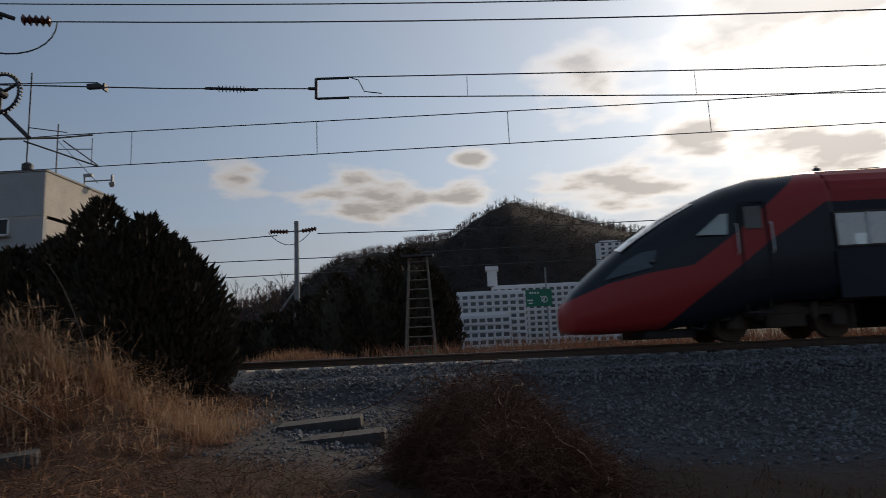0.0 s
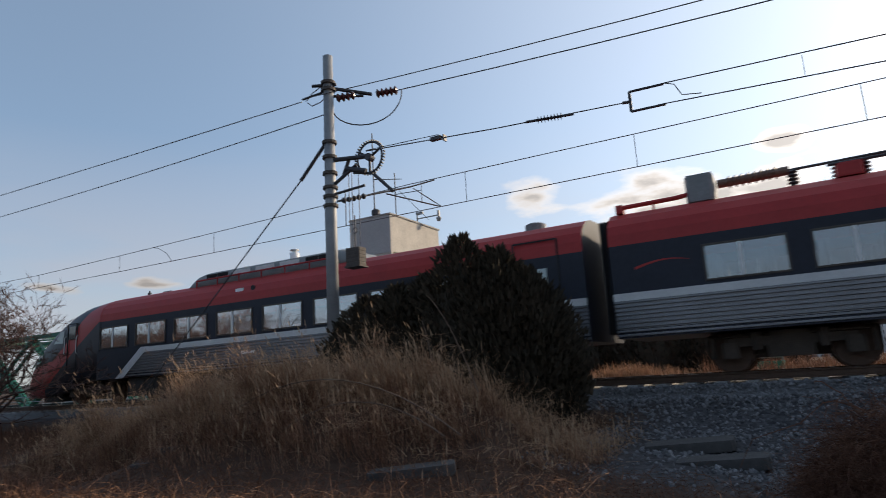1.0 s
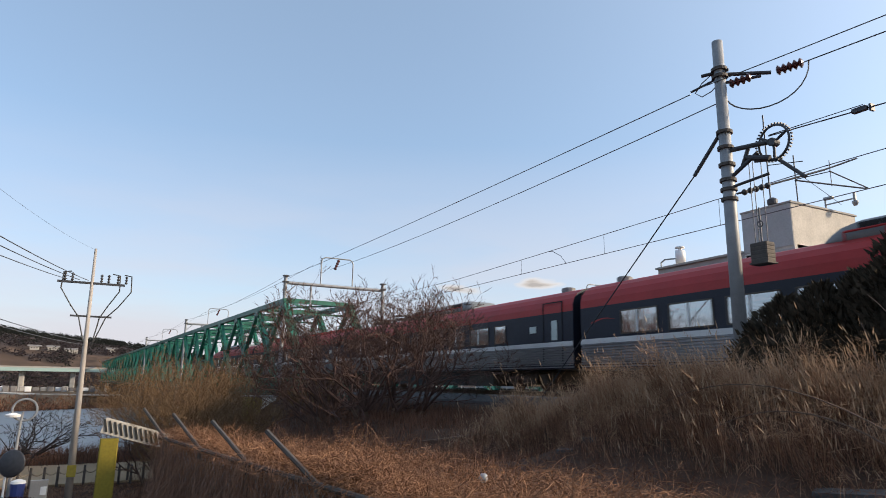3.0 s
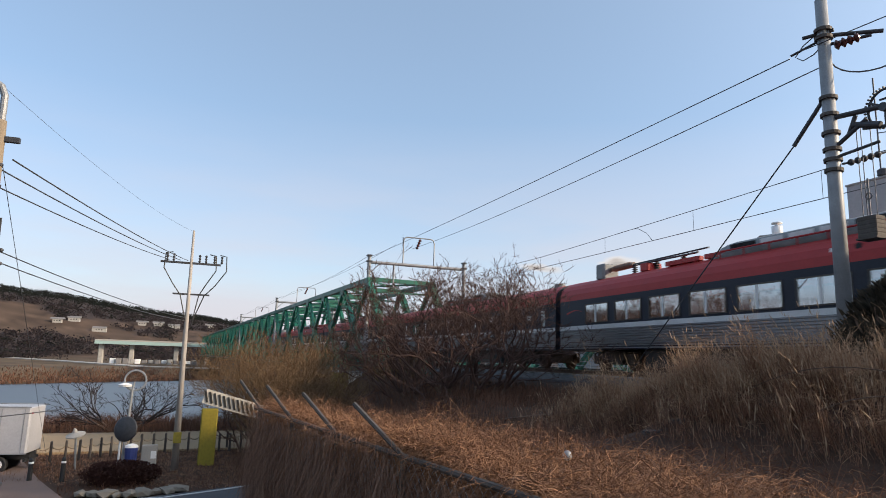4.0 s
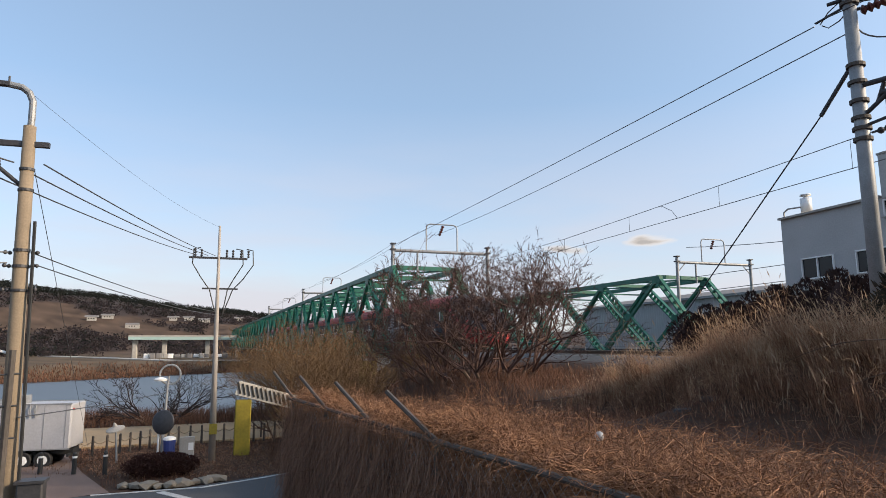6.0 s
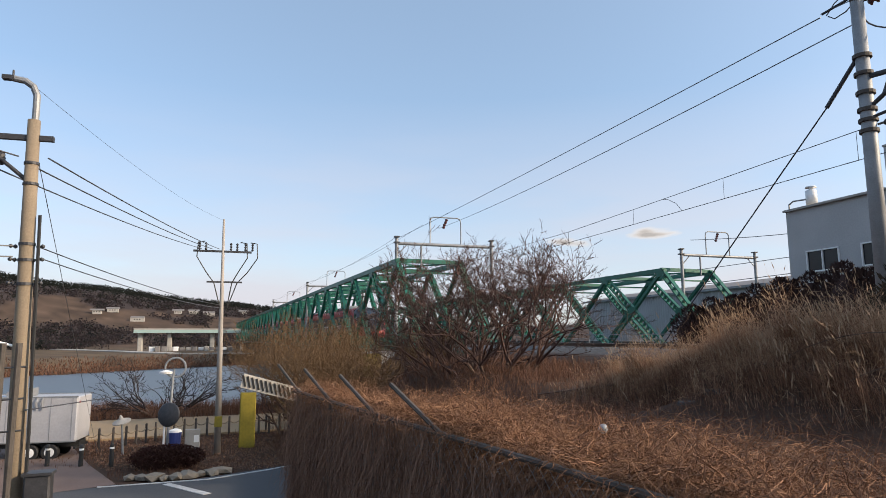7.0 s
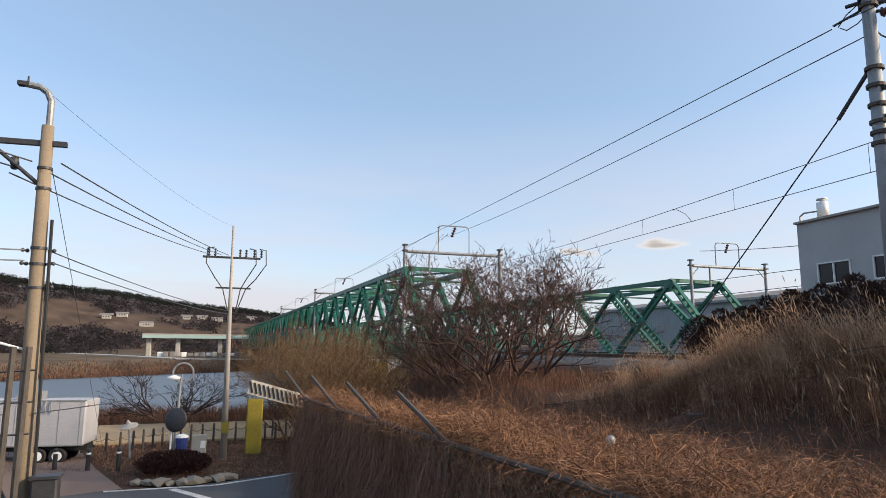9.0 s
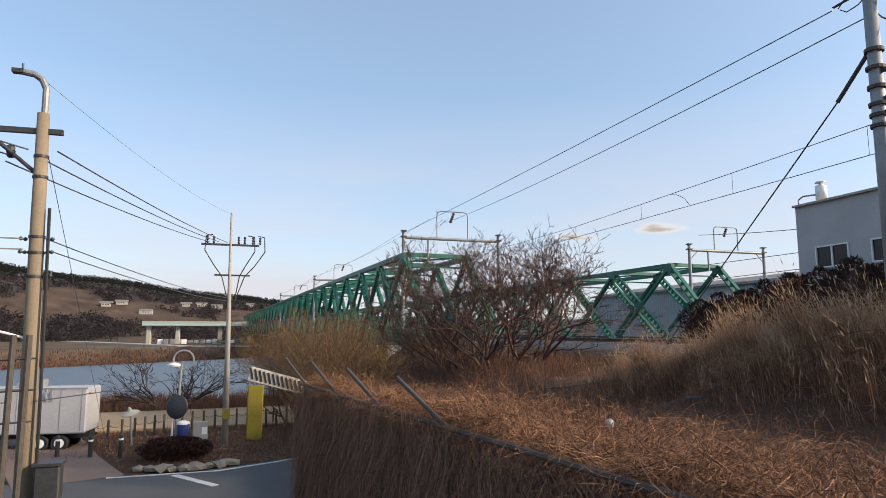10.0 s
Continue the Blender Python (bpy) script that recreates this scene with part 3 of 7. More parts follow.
def build_track():
    t = thing("railway_track", "steel rails on concrete sleepers in grey ballast", "railway track", kind="structure")
    for o in (-0.7535, 0.7535):
        sec = [(-0.07, -0.17), (0.07, -0.17), (0.07, -0.155), (0.01, -0.13), (0.01, -0.05), (0.036, -0.035), (0.036, -0.004), (0.03, 0), (-0.03, 0), (-0.036, -0.004), (-0.036, -0.035), (-0.01, -0.05), (-0.01, -0.13), (-0.07, -0.155)]
        m = MB()
        rings = sweep(sec, 70, -330, 4.0, 0, o)
        m.loft(rings)
        n = len(sec)
        for i in range(len(rings) - 1):
            for j in range(n):
                m.m[i * n + j] = 1 if j in (6, 7, 8) else 0
        part("rail", m, [M_RUST, M_RAIL], t, "worn steel rail with a bright top")
    s = MB().box((0, 0, 0), (0.26, 2.4, 0.2), bevel=0.03).mesh("sleeper", M_SLEEPER)
    for i in range(150):
        x = 40 - i * 0.62
        px, py, a = track(x)
        ob = part("sleeper", s, None, t)
        ob.matrix_basis = pose(px, py, -0.275, 0, 0, math.degrees(a))
    bed = MB()
    bed.loft(sweep([(-2.6, -0.5), (-1.75, -0.225), (1.75, -0.225), (2.6, -0.5)], 70, -54, 2.0), closed=False, cap=False)
    part("ballast_bed", bed, mat("ballast_bed", (0.045, 0.045, 0.048), 0.9, 0, 0.4, 6, 0.8, 18, col2=(0.13, 0.127, 0.127)), t, "grey crushed stone ballast")


build_track()


def stone_mesh(seed):
    r = random.Random(seed)
    bm = bmesh.new()
    bmesh.ops.create_icosphere(bm, subdivisions=1, radius=1.0)
    for v in bm.verts:
        v.co *= r.uniform(0.62, 1.15)
        v.co.z *= 0.72
    me = bpy.data.meshes.new("ballast_stone")
    bm.to_mesh(me)
    bm.free()
    me.materials.append(M_STONE1)
    return me


def build_ballast_stones():
    heap = thing("ballast_shoulder", "loose grey ballast stones on the track shoulder", "ballast", kind="structure")
    meshes = [stone_mesh(i) for i in range(6)]
    raw = [([v.co.copy() for v in m.vertices], [tuple(p.vertices) for p in m.polygons]) for m in meshes]
    r = random.Random(3)
    m = MB()
    singles = 0
    for _ in range(15000):
        x = r.uniform(-5.2, 9.5) if r.random() < 0.86 else r.uniform(-12, 20)
        dy = -r.uniform(1.6, 8.4) if r.random() < 0.8 else -r.uniform(1.5, 3.4)
        px, py, _ = track(x, dy)
        if dy < -3.2 and px < -4.6:
            continue
        if dy < -7 + 0.8 * math.sin(px * 1.3) and r.random() < 0.75:
            continue
        sz = r.uniform(0.02, 0.042) * (1.0 if r.random() < 0.93 else 1.5)
        z = max(height(px, py), -0.225 - 0.275 * smooth_step(-dy, 1.75, 2.6) if dy > -2.6 else -9) + sz * 0.3
        mm = Matrix.LocRotScale((px, py, z), Euler((r.uniform(0, 6), r.uniform(0, 6), r.uniform(0, 6))), (sz, sz, sz))
        if singles < 300 and -3 < px < 5 and -3.4 < dy < -2.0:
            ob = part("stone", meshes[r.randrange(6)], None, heap)
            ob.matrix_basis = mm
            singles += 1
        else:
            vs, fs = raw[r.randrange(6)]
            m.add([mm @ v for v in vs], fs)
    tagged(part("gravel", m, M_STONE, heap), kind="stuff")


build_ballast_stones()


# ---- train ----
HALF, Z_SKIRT, Z_BELT0, Z_BELT1, Z_RED = 1.55, 0.87, 1.71, 1.88, 2.99
ROOF = [(1.55, 2.99), (1.54, 3.25), (1.47, 3.47), (1.30, 3.66), (1.02, 3.82), (0.6, 3.93), (0.0, 3.97)]


def wheel_mesh():
    m = MB()
    m.disc_stack((0, -0.07, 0), (0, 1, 0), [(0, 0.30), (0.01, 0.42), (0.1, 0.43), (0.105, 0.46), (0.14, 0.46), (0.14, 0.2)], 24)
    return m.mesh("wheel", M_RUST)


WHEEL = wheel_mesh()


def build_bogie(parent, xc):
    m = MB()
    for s in (-1, 1):
        y = s * 1.0
        m.box((0, y, 0.62), (2.5, 0.16, 0.18), bevel=0.05)
        m.box((0, y, 0.42), (0.9, 0.18, 0.26), bevel=0.05)
        for k in (-1, 1):
            m.box((k * 1.15, y + s * 0.06, 0.46), (0.34, 0.2, 0.34), bevel=0.06)
            m.cyl((k * 1.5, y, 0.3), (k * 1.5, y, 0.75), 0.05)
            m.cyl((k * 0.62, y + s * 0.1, 0.45), (k * 0.62, y + s * 0.1, 0.82), 0.09)
        m.cyl((-1.4, y, 0.75), (1.4, y, 0.75), 0.03)
    m.box((0, 0, 0.7), (0.7, 2.2, 0.25)).box((0, 0, 0.56), (3.3, 1.2, 0.55), bevel=0.1)
    b = part("bogie", m, mat_bogie, parent, "dusty brown steel bogie")
    b.matrix_basis = pose(xc, 0, 0)
    for k in (-1.15, 1.15):
        for s in (-1, 1):
            w = part("wheel", WHEEL, None, b)
            w.matrix_basis = pose(k, s * 0.75, 0.43)
        part("axle", MB().cyl((k, -0.7, 0.43), (k, 0.7, 0.43), 0.08), M_UNDER, b)
    return b


mat_bogie = mat("bogie_brown", (0.06, 0.044, 0.032), 0.85, 0, 0.4, 3, 0.2)

PANE = MB().box((0, 0, 0), (1.56, 0.012, 0.72)).mesh("window_pane", M_TGLASS)
DIVIDER = MB().box((0, 0, 0), (0.07, 0.03, 0.72)).mesh("divider", M_CURTAIN)


def rim_mesh(w, h):
    m = MB()
    for sx in (-1, 1):
        m.box((sx * (w / 2 + 0.02), 0, 0), (0.04, 0.05, h + 0.08))
        m.box((0, 0, sx * (h / 2 + 0.02)), (w, 0.05, 0.04))
    return m.mesh("rim", M_OLDPIPE)


RIM = rim_mesh(1.56, 0.72)


def shell(x0, x1, windows):
    """Body between x0 and x1 with real window openings on both sides; material 0 corrugated, 1 silver, 2 dark, 3 red."""
    m = MB()
    xs = sorted({x0, x1, *[v for w in windows for v in w]})
    zs = [Z_SKIRT, Z_BELT0, Z_BELT1, 2.0, 2.72, Z_RED]
    mats = [0, 1, 2, 2, 2]
    for s in (-1, 1):
        for i in range(len(xs) - 1):
            for k in range(5):
                a, b = xs[i], xs[i + 1]
                if k == 3 and any(w[0] - 1e-6 <= a and b <= w[1] + 1e-6 for w in windows):
                    continue
                if k == 0:
                    continue
                y = s * (HALF + (0.035 if k == 1 else 0))
                m.add([(a, y, zs[k]), (b, y, zs[k]), (b, y, zs[k + 1]), (a, y, zs[k + 1])], [(0, 1, 2, 3) if s < 0 else (3, 2, 1, 0)], mats[k])
        # corrugated lower side: ribs
        n = 9
        rows = []
        for i in range(n):
            z0 = Z_SKIRT + (Z_BELT0 - Z_SKIRT) * i / n
            dz = (Z_BELT0 - Z_SKIRT) / n
            rows += [(s * (HALF - 0.02), z0), (s * (HALF - 0.02), z0 + dz * 0.4), (s * (HALF + 0.03), z0 + dz * 0.5), (s * (HALF + 0.03), z0 + dz * 0.95)]
        for (ya, za), (yb, zb) in zip(rows, rows[1:]):
            if abs(za - zb) < 1e-6:
                continue
            m.add([(x0, ya, za), (x1, ya, za), (x1, yb, zb), (x0, yb, zb)], [(0, 1, 2, 3) if s < 0 else (3, 2, 1, 0)], 0)
        m.add([(x0, s * HALF, Z_BELT0), (x1, s * HALF, Z_BELT0), (x1, s * (HALF + 0.035), Z_BELT0), (x0, s * (HALF + 0.035), Z_BELT0)], [(0, 1, 2, 3)], 1)
        m.add([(x0, s * (HALF + 0.035), Z_BELT1), (x1, s * (HALF + 0.035), Z_BELT1), (x1, s * HALF, Z_BELT1), (x0, s * HALF, Z_BELT1)], [(0, 1, 2, 3)], 1)
    top = [(-y, z) for y, z in ROOF] + [(y, z) for y, z in ROOF[-2::-1]]
    for (ya, za), (yb, zb) in zip(top, top[1:]):
        m.add([(x0, ya, za), (x1, ya, za), (x1, yb, zb), (x0, yb, zb)], [(0, 1, 2, 3)], 3)
    m.box(((x0 + x1) / 2, 0, Z_SKIRT + 0.1), (x1 - x0, 2 * HALF - 0.02, 0.2), 2)
    m.box(((x0 + x1) / 2, 0, 1.35), (x1 - x0 - 0.1, 2 * HALF - 0.1, 0.06), 2)
    return m


def end_wall(m, x):
    pts = [(-HALF, Z_SKIRT)] + [(-y, z) for y, z in ROOF] + [(y, z) for y, z in ROOF[-2::-1]] + [(HALF, Z_SKIRT)]
    m.add([(x, y, z) for y, z in pts], [tuple(range(len(pts)))], 2)


def seats(parent, x0, x1):
    m = MB()
    x = x0
    while x < x1:
        for y in (-0.95, 0.95):
            m.box((x, y, 1.98), (0.14, 0.95, 1.15), bevel=0.05)
            m.box((x - 0.25, y, 1.6), (0.5, 0.95, 0.16), bevel=0.04)
        x += 1.05
    tagged(part("seat_row", m, mat_seat, parent, "dark seats behind the windows"), kind="stuff")


mat_seat = mat("seat_cloth", (0.05, 0.05, 0.06), 0.9)


def add_windows(car, windows):
    for a, b in windows:
        xc, w = (a + b) / 2, b - a
        for s in (-1, 1):
            fr = part("window", RIM, None, car, "double window with dark rubber rim")
            fr.matrix_basis = Matrix.LocRotScale((xc, s * (HALF + 0.005), 2.36), None, (w / 1.56, 1, 1))
            pn = part("pane", PANE, None, fr)
            pn.matrix_basis = pose(0, s * -0.01, 0)
            pn.visible_shadow = False
            if w > 1.0:
                part("divider", DIVIDER, None, fr, "pale vertical divider").matrix_basis = pose(0.08 * s, s * 0.002, 0)


def add_door(car, xc, w=1.15, small=True):
    for s in (-1, 1):
        m = MB()
        y = s * (HALF + 0.006)
        for dx in (-w / 2, w / 2):
            m.box((xc + dx, y, 2.25), (0.035, 0.03, 2.3))
        m.box((xc, y, 3.4), (w, 0.03, 0.035))
        d = part("door", m, M_BLACKR, car, "plug door outlined by dark seals")
        g = MB().box((xc + 0.1, s * (HALF + 0.008), 2.33), (0.34, 0.02, 0.75), bevel=0.01)
        part("door_glass", g, M_PALE, d)
        if small:
            p = MB().box((xc - 1.25 * (1 if xc > 10 else -1), s * (HALF + 0.008), 2.42), (0.42, 0.02, 0.26))
            part("destination_panel", p, M_PALE, car, "small pale display panel")


def add_underframe(car, x0, x1, seed):
    r = random.Random(seed)
    x = x0
    while x < x1 - 0.8:
        w = min(r.uniform(0.9, 2.6), x1 - x)
        tan = r.random() < 0.35
        for s in (-1, 1):
            m = MB().box((x + w / 2, s * 1.0, 0.53), (w - 0.06, 0.75, 0.66), bevel=0.04)
            for k in range(int(w / 0.5)):
                m.box((x + 0.3 + k * 0.5, s * 1.385, 0.6), (0.36, 0.02, 0.34))
            part("equipment_box", m, M_BOXT if tan else M_UNDER, car, "tan equipment box" if tan else "dark equipment box")
        x += w + r.uniform(0.0, 0.2)
    part("air_pipe", MB().cyl((x0, -1.3, 0.82), (x1, -1.3, 0.82), 0.03), M_UNDER, car)


def add_ac(car, x0, x1):
    n = 7
    m = MB()
    sec = [(-1.05, 3.72), (-1.08, 3.95), (-0.95, 4.22), (-0.6, 4.34), (0.6, 4.34), (0.95, 4.22), (1.08, 3.95), (1.05, 3.72)]
    L = x1 - x0
    rings = []
    for f, k in ((0, 0.05), (0.03, 0.55), (0.07, 0.85), (0.12, 1.0), (0.5, 1.0), (0.88, 1.0), (0.93, 0.85), (0.97, 0.55), (1, 0.05)):
        rings.append([Vector((x0 + L * f, y * (0.92 + 0.08 * k), 3.72 + (z - 3.72) * k)) for y, z in sec])
    m.loft(rings)
    a = part("roof_unit", m, M_ROOFGREY, car, "grey rooftop air-conditioning unit", True)
    for c in (0.17, 0.24, 0.76, 0.83):
        for s in (-1, 1):
            g = MB()
            xc = x0 + L * c
            for i in range(6):
                g.box((xc - 0.2 + i * 0.08, s * 1.035, 4.06), (0.02, 0.05, 0.2))
            g.box((xc, s * 1.02, 4.06), (0.48, 0.04, 0.24))
            part("vent_grille", g, M_BLACKR, a)
    for s in (-1, 1):
        rail = MB().tube([(x0 + L * 0.1, s * 1.2, 3.98), (x0 + L * 0.9, s * 1.2, 3.98)], 0.03, 6)
        for i in range(7):
            rail.cyl((x0 + L * (0.1 + 0.8 * i / 6), s * 1.2, 3.74), (x0 + L * (0.1 + 0.8 * i / 6), s * 1.2, 3.98), 0.025, 6)
        part("side_rail", rail, M_RED, a, "red foot rail beside the roof unit")
    for c in (0.36, 0.5, 0.64):
        for s in (-1, 1):
            part("hatch", MB().box((x0 + L * c, s * 1.04, 4.06), (0.8, 0.05, 0.22), bevel=0.01), M_SILVER, a, "pale side hatch")


def add_marks(car, x, num=True):
    for s in (-1, 1):
        part("mark_plate", MB().box((x, s * 1.505, 3.36), (0.36, 0.02, 0.15)), M_WHITE, car, "small white plate on the red roof edge")
        part("round_vent", MB().disc_stack((x + 0.6, s * 1.49, 3.38), (0, s, 0), [(0, 0.09), (0.03, 0.09), (0.03, 0.04)], 12), M_BLACKR, car)
        if num:
            m = MB()
            for i in range(6):
                m.box((x + 0.2 + i * 0.1, s * (HALF + 0.034), 1.36), (0.065, 0.012, 0.085))
            part("number_bars", m, M_WHITE, car, "white number bars")


def roof_conduit(car, x0, x1, y=-0.95, z=3.86):
    x = x0
    while x < x1 - 0.5:
        m = MB().box((x + 0.95, y, z + 0.09), (1.75, 0.22, 0.16), bevel=0.03)
        m.box((x + 0.3, y, z), (0.08, 0.2, 0.1)).box((x + 1.6, y, z), (0.08, 0.2, 0.1))
        part("roof_conduit", m, M_RED, car, "red roof cable duct")
        x += 1.95


def insulator(m, a, b, r, n=5, mi=0):
    a, b = Vector(a), Vector(b)
    L = (b - a).length
    rows = []
    for i in range(n):
        f = L * (i + 0.5) / n
        w = L / n
        rows += [(f - w * 0.45, r * 0.45), (f - w * 0.1, r), (f + w * 0.1, r), (f + w * 0.45, r * 0.45)]
    m.disc_stack(a, b - a, rows, 10, mi)


def add_roof_gear(car, x0, pantograph=None):
    b = MB().box((x0 + 0.45, -0.45, 4.2), (0.62, 0.8, 0.62), bevel=0.08)
    for i in range(4):
        b.box((x0 + 0.45, -0.45 - 0.3 + i * 0.2, 4.53), (0.56, 0.04, 0.04))
    part("breaker_box", b, M_ROOFGREY, car, "grey rounded circuit breaker box")
    m = MB()
    m.cyl((x0 + 0.8, -0.45, 4.3), (x0 + 2.3, -0.45, 4.33), 0.1)
    insulator(m, (x0 + 1.0, -0.45, 4.3), (x0 + 2.1, -0.45, 4.33), 0.14, 8)
    part("bushing", m, M_BUSH, car, "brown ribbed high-voltage bushing")
    for dx in (2.35, 3.2, 3.7, 5.2):
        i = MB()
        insulator(i, (x0 + dx, -0.45, 3.9), (x0 + dx, -0.45, 4.32), 0.12, 5)
        part("roof_insulator", i, M_DARKSTEEL, car)
    part("busbar", MB().cyl((x0 + 2.3, -0.45, 4.33), (x0 + 6.6, -0.6, 4.36), 0.03), M_DARKSTEEL, car)
    part("busbar", MB().cyl((x0 + 3.0, -0.8, 4.2), (x0 + 6.2, -0.7, 4.24), 0.035), M_DARKSTEEL, car)
    g = MB().box((x0 + 3.4, -0.5, 4.05), (0.5, 0.7, 0.3), bevel=0.05)
    part("disconnector", g, M_RED, car)


def add_pantograph(car, xc, raised):
    m = MB()
    m.box((xc, 0, 4.12), (1.3, 1.1, 0.08))
    for dx in (-0.55, 0.55):
        for s in (-0.45, 0.45):
            insulator(m, (xc + dx, s, 3.85), (xc + dx, s, 4.1), 0.08, 4)
    top = 5.17 if raised else 4.36
    knee = Vector((xc + 1.0, 0, 4.65 if raised else 4.3))
    for s in (-0.35, 0.35):
        m.cyl((xc - 0.4, s * 0.6, 4.15), knee, 0.045)
        m.cyl(knee, (xc - 0.1, s, top - 0.05), 0.03)
    m.cyl((xc - 0.35, 0, 4.1), knee + Vector((0.1, 0, -0.1)), 0.02)
    for dx in (-0.25, 0.1):
        m.tube([(xc + dx, -0.95, top - 0.16), (xc + dx, -0.65, top), (xc + dx, 0.65, top), (xc + dx, 0.95, top - 0.16)], 0.03)
    m.box((xc - 0.07, 0.3, top - 0.03), (0.4, 0.05, 0.04)).box((xc - 0.07, -0.3, top - 0.03), (0.4, 0.05, 0.04))
    part("pantograph", m, M_DARKSTEEL, car, "raised pantograph" if raised else "folded pantograph")


def roof_pods(car, xs):
    for i, x in enumerate(xs):
        m = MB().disc_stack((x, -0.5, 3.88), (0, 0, 1), [(0, 0.28), (0.18, 0.28), (0.22, 0.2)], 14)
        part("roof_vent", m, M_ROOFGREY, car, "round grey roof vent")


def aerial(car, x):
    m = MB().cyl((x, 0, 3.95), (x, 0, 4.22), 0.03)
    m.box((x, 0, 4.12), (0.16, 0.06, 0.07))
    part("antenna_pod", MB().box((x + 1.2, 0, 4.02), (0.5, 0.3, 0.1), bevel=0.03), M_DARKSTEEL, car)
    part("roof_aerial", m, M_DARKSTEEL, car)


CAR_L, CAR_PITCH, END_L, TAIL_L = 23.85, 24.45, 24.53, 25.7


def middle_car(kind):
    car = thing("train_car", {"gear": "red and dark passenger car with silver belt and roof breaker gear", "pan": "red and dark passenger car carrying the raised pantograph",
                              "fold": "red and dark passenger car with a folded pantograph", "plain": "red and dark passenger car with silver corrugated skirt"}[kind], "train car", "cars of the red train")
    wins = [(2.05 + 2.07 * k, 3.61 + 2.07 * k) for k in range(8)] + [(18.62, 19.45)]
    m = shell(0, CAR_L, wins)
    end_wall(m, 0.0), end_wall(m, CAR_L)
    part("body", m, [M_CORR, M_SILVER, M_NAVY, M_RED], car)
    add_windows(car, wins)
    add_door(car, CAR_L - 1.2)
    seats(car, 2.2, 19.5)
    build_bogie(car, 3.4), build_bogie(car, CAR_L - 3.4)
    add_underframe(car, 5.6, CAR_L - 5.6, len(kind))
    add_ac(car, 8.6, 15.8)
    add_marks(car, 13.6)
    for x in (-0.25, CAR_L + 0.0):
        g = MB()
        for i in range(3):
            g.box((x + i * 0.09, 0, 2.35), (0.05, 2.3, 2.7), bevel=0.02)
        part("gangway", g, M_BLACKR, car, "black rubber gangway")
    for s in (-1, 1):
        swoosh = MB()
        pts = [Vector((0.55 + i * 0.13, s * (HALF + 0.006), 2.42 + 0.13 * math.sin(i / 9 * 2.6))) for i in range(10)]
        for i in range(9):
            a, b, h = pts[i], pts[i + 1], 0.03 * (1 - i / 10)
            swoosh.add([a - Vector((0, 0, h)), b - Vector((0, 0, h)), b + Vector((0, 0, h)), a + Vector((0, 0, h))], [(0, 1, 2, 3)])
        part("red_mark", swoosh, M_RED, car, "small red stroke mark")
    if kind == "gear":
        add_roof_gear(car, 1.6), roof_conduit(car, 6.4, 23)
        part("front_duct", MB().tube([(0.15, -0.9, 3.86), (0.2, -0.9, 4.02), (1.5, -0.9, 4.04), (1.75, -0.75, 4.1)], 0.055, 8).box((0.22, -0.9, 3.97), (0.18, 0.26, 0.2), bevel=0.03).cyl((1.0, -0.9, 3.8), (1.0, -0.9, 4.03), 0.03, 6), M_RED, car, "red cable duct on stands")
    if kind == "pan":
        add_roof_gear(car, 1.6), roof_conduit(car, 6.4, 18.5), add_pantograph(car, 20.2, True)
    if kind == "fold":
        add_pantograph(car, 3.0, False), add_pantograph(car, 6.2, False)
        roof_pods(car, [22.4])
    if kind == "plain":
        roof_pods(car, [1.2, 22.6])
    return car


NOSE = [(0.0, 0.55, 0.85, 0.35), (0.06, 0.40, 1.05, 0.62), (0.25, 0.34, 1.32, 0.88), (0.77, 0.32, 1.78, 1.12), (1.25, 0.32, 2.18, 1.27), (1.66, 0.33, 2.48, 1.36),
        (2.4, 0.36, 2.94, 1.46), (3.1, 0.45, 3.30, 1.51), (3.85, 0.62, 3.62, 1.54), (4.57, 0.82, 3.83, 1.55), (5.56, 0.87, 3.94, 1.55), (6.0, 0.87, 3.97, 1.55)]


def nose_ring(s, zb, zt, w):
    """Section of the cab: flat sides below, domed towards the sloping top."""
    H = zt - zb
    out = []
    for i in range(21):
        a = math.pi * i / 20
        c, sn = math.cos(a), math.sin(a)
        e = 0.42
        y = -w * math.copysign(abs(c) ** e, c)
        z = zb + H * (0.36 + 0.64 * sn ** 0.72)
        out.append(Vector((s, y, z)))
    k = smooth_step(s, 2.6, 5.7)
    if k > 0:
        line = [(-HALF, zb + 0.36 * H)] + [(-y, z) for y, z in ROOF] + [(y, z) for y, z in ROOF[-2::-1]] + [(HALF, zb + 0.36 * H)]
        acc = [0.0]
        for (ya, za), (yb, zc) in zip(line, line[1:]):
            acc.append(acc[-1] + math.hypot(yb - ya, zc - za))
        for i in range(21):
            u = acc[-1] * i / 20
            j = max(q for q in range(len(acc)) if acc[q] <= u + 1e-9)
            j = min(j, len(line) - 2)
            f = (u - acc[j]) / max(1e-9, acc[j + 1] - acc[j])
            y, z = line[j][0] + (line[j + 1][0] - line[j][0]) * f, line[j][1] + (line[j + 1][1] - line[j][1]) * f
            z = zb + (z - zb) * (zt - zb) / (3.97 - zb)
            out[i] = out[i].lerp(Vector((s, y * w / HALF, z)), k)
    low = [Vector((s, w, zb + 0.1 * H)), Vector((s, w * 0.86, zb)), Vector((s, 0, zb - 0.02)), Vector((s, -w * 0.86, zb)), Vector((s, -w, zb + 0.1 * H))]
    return out + low


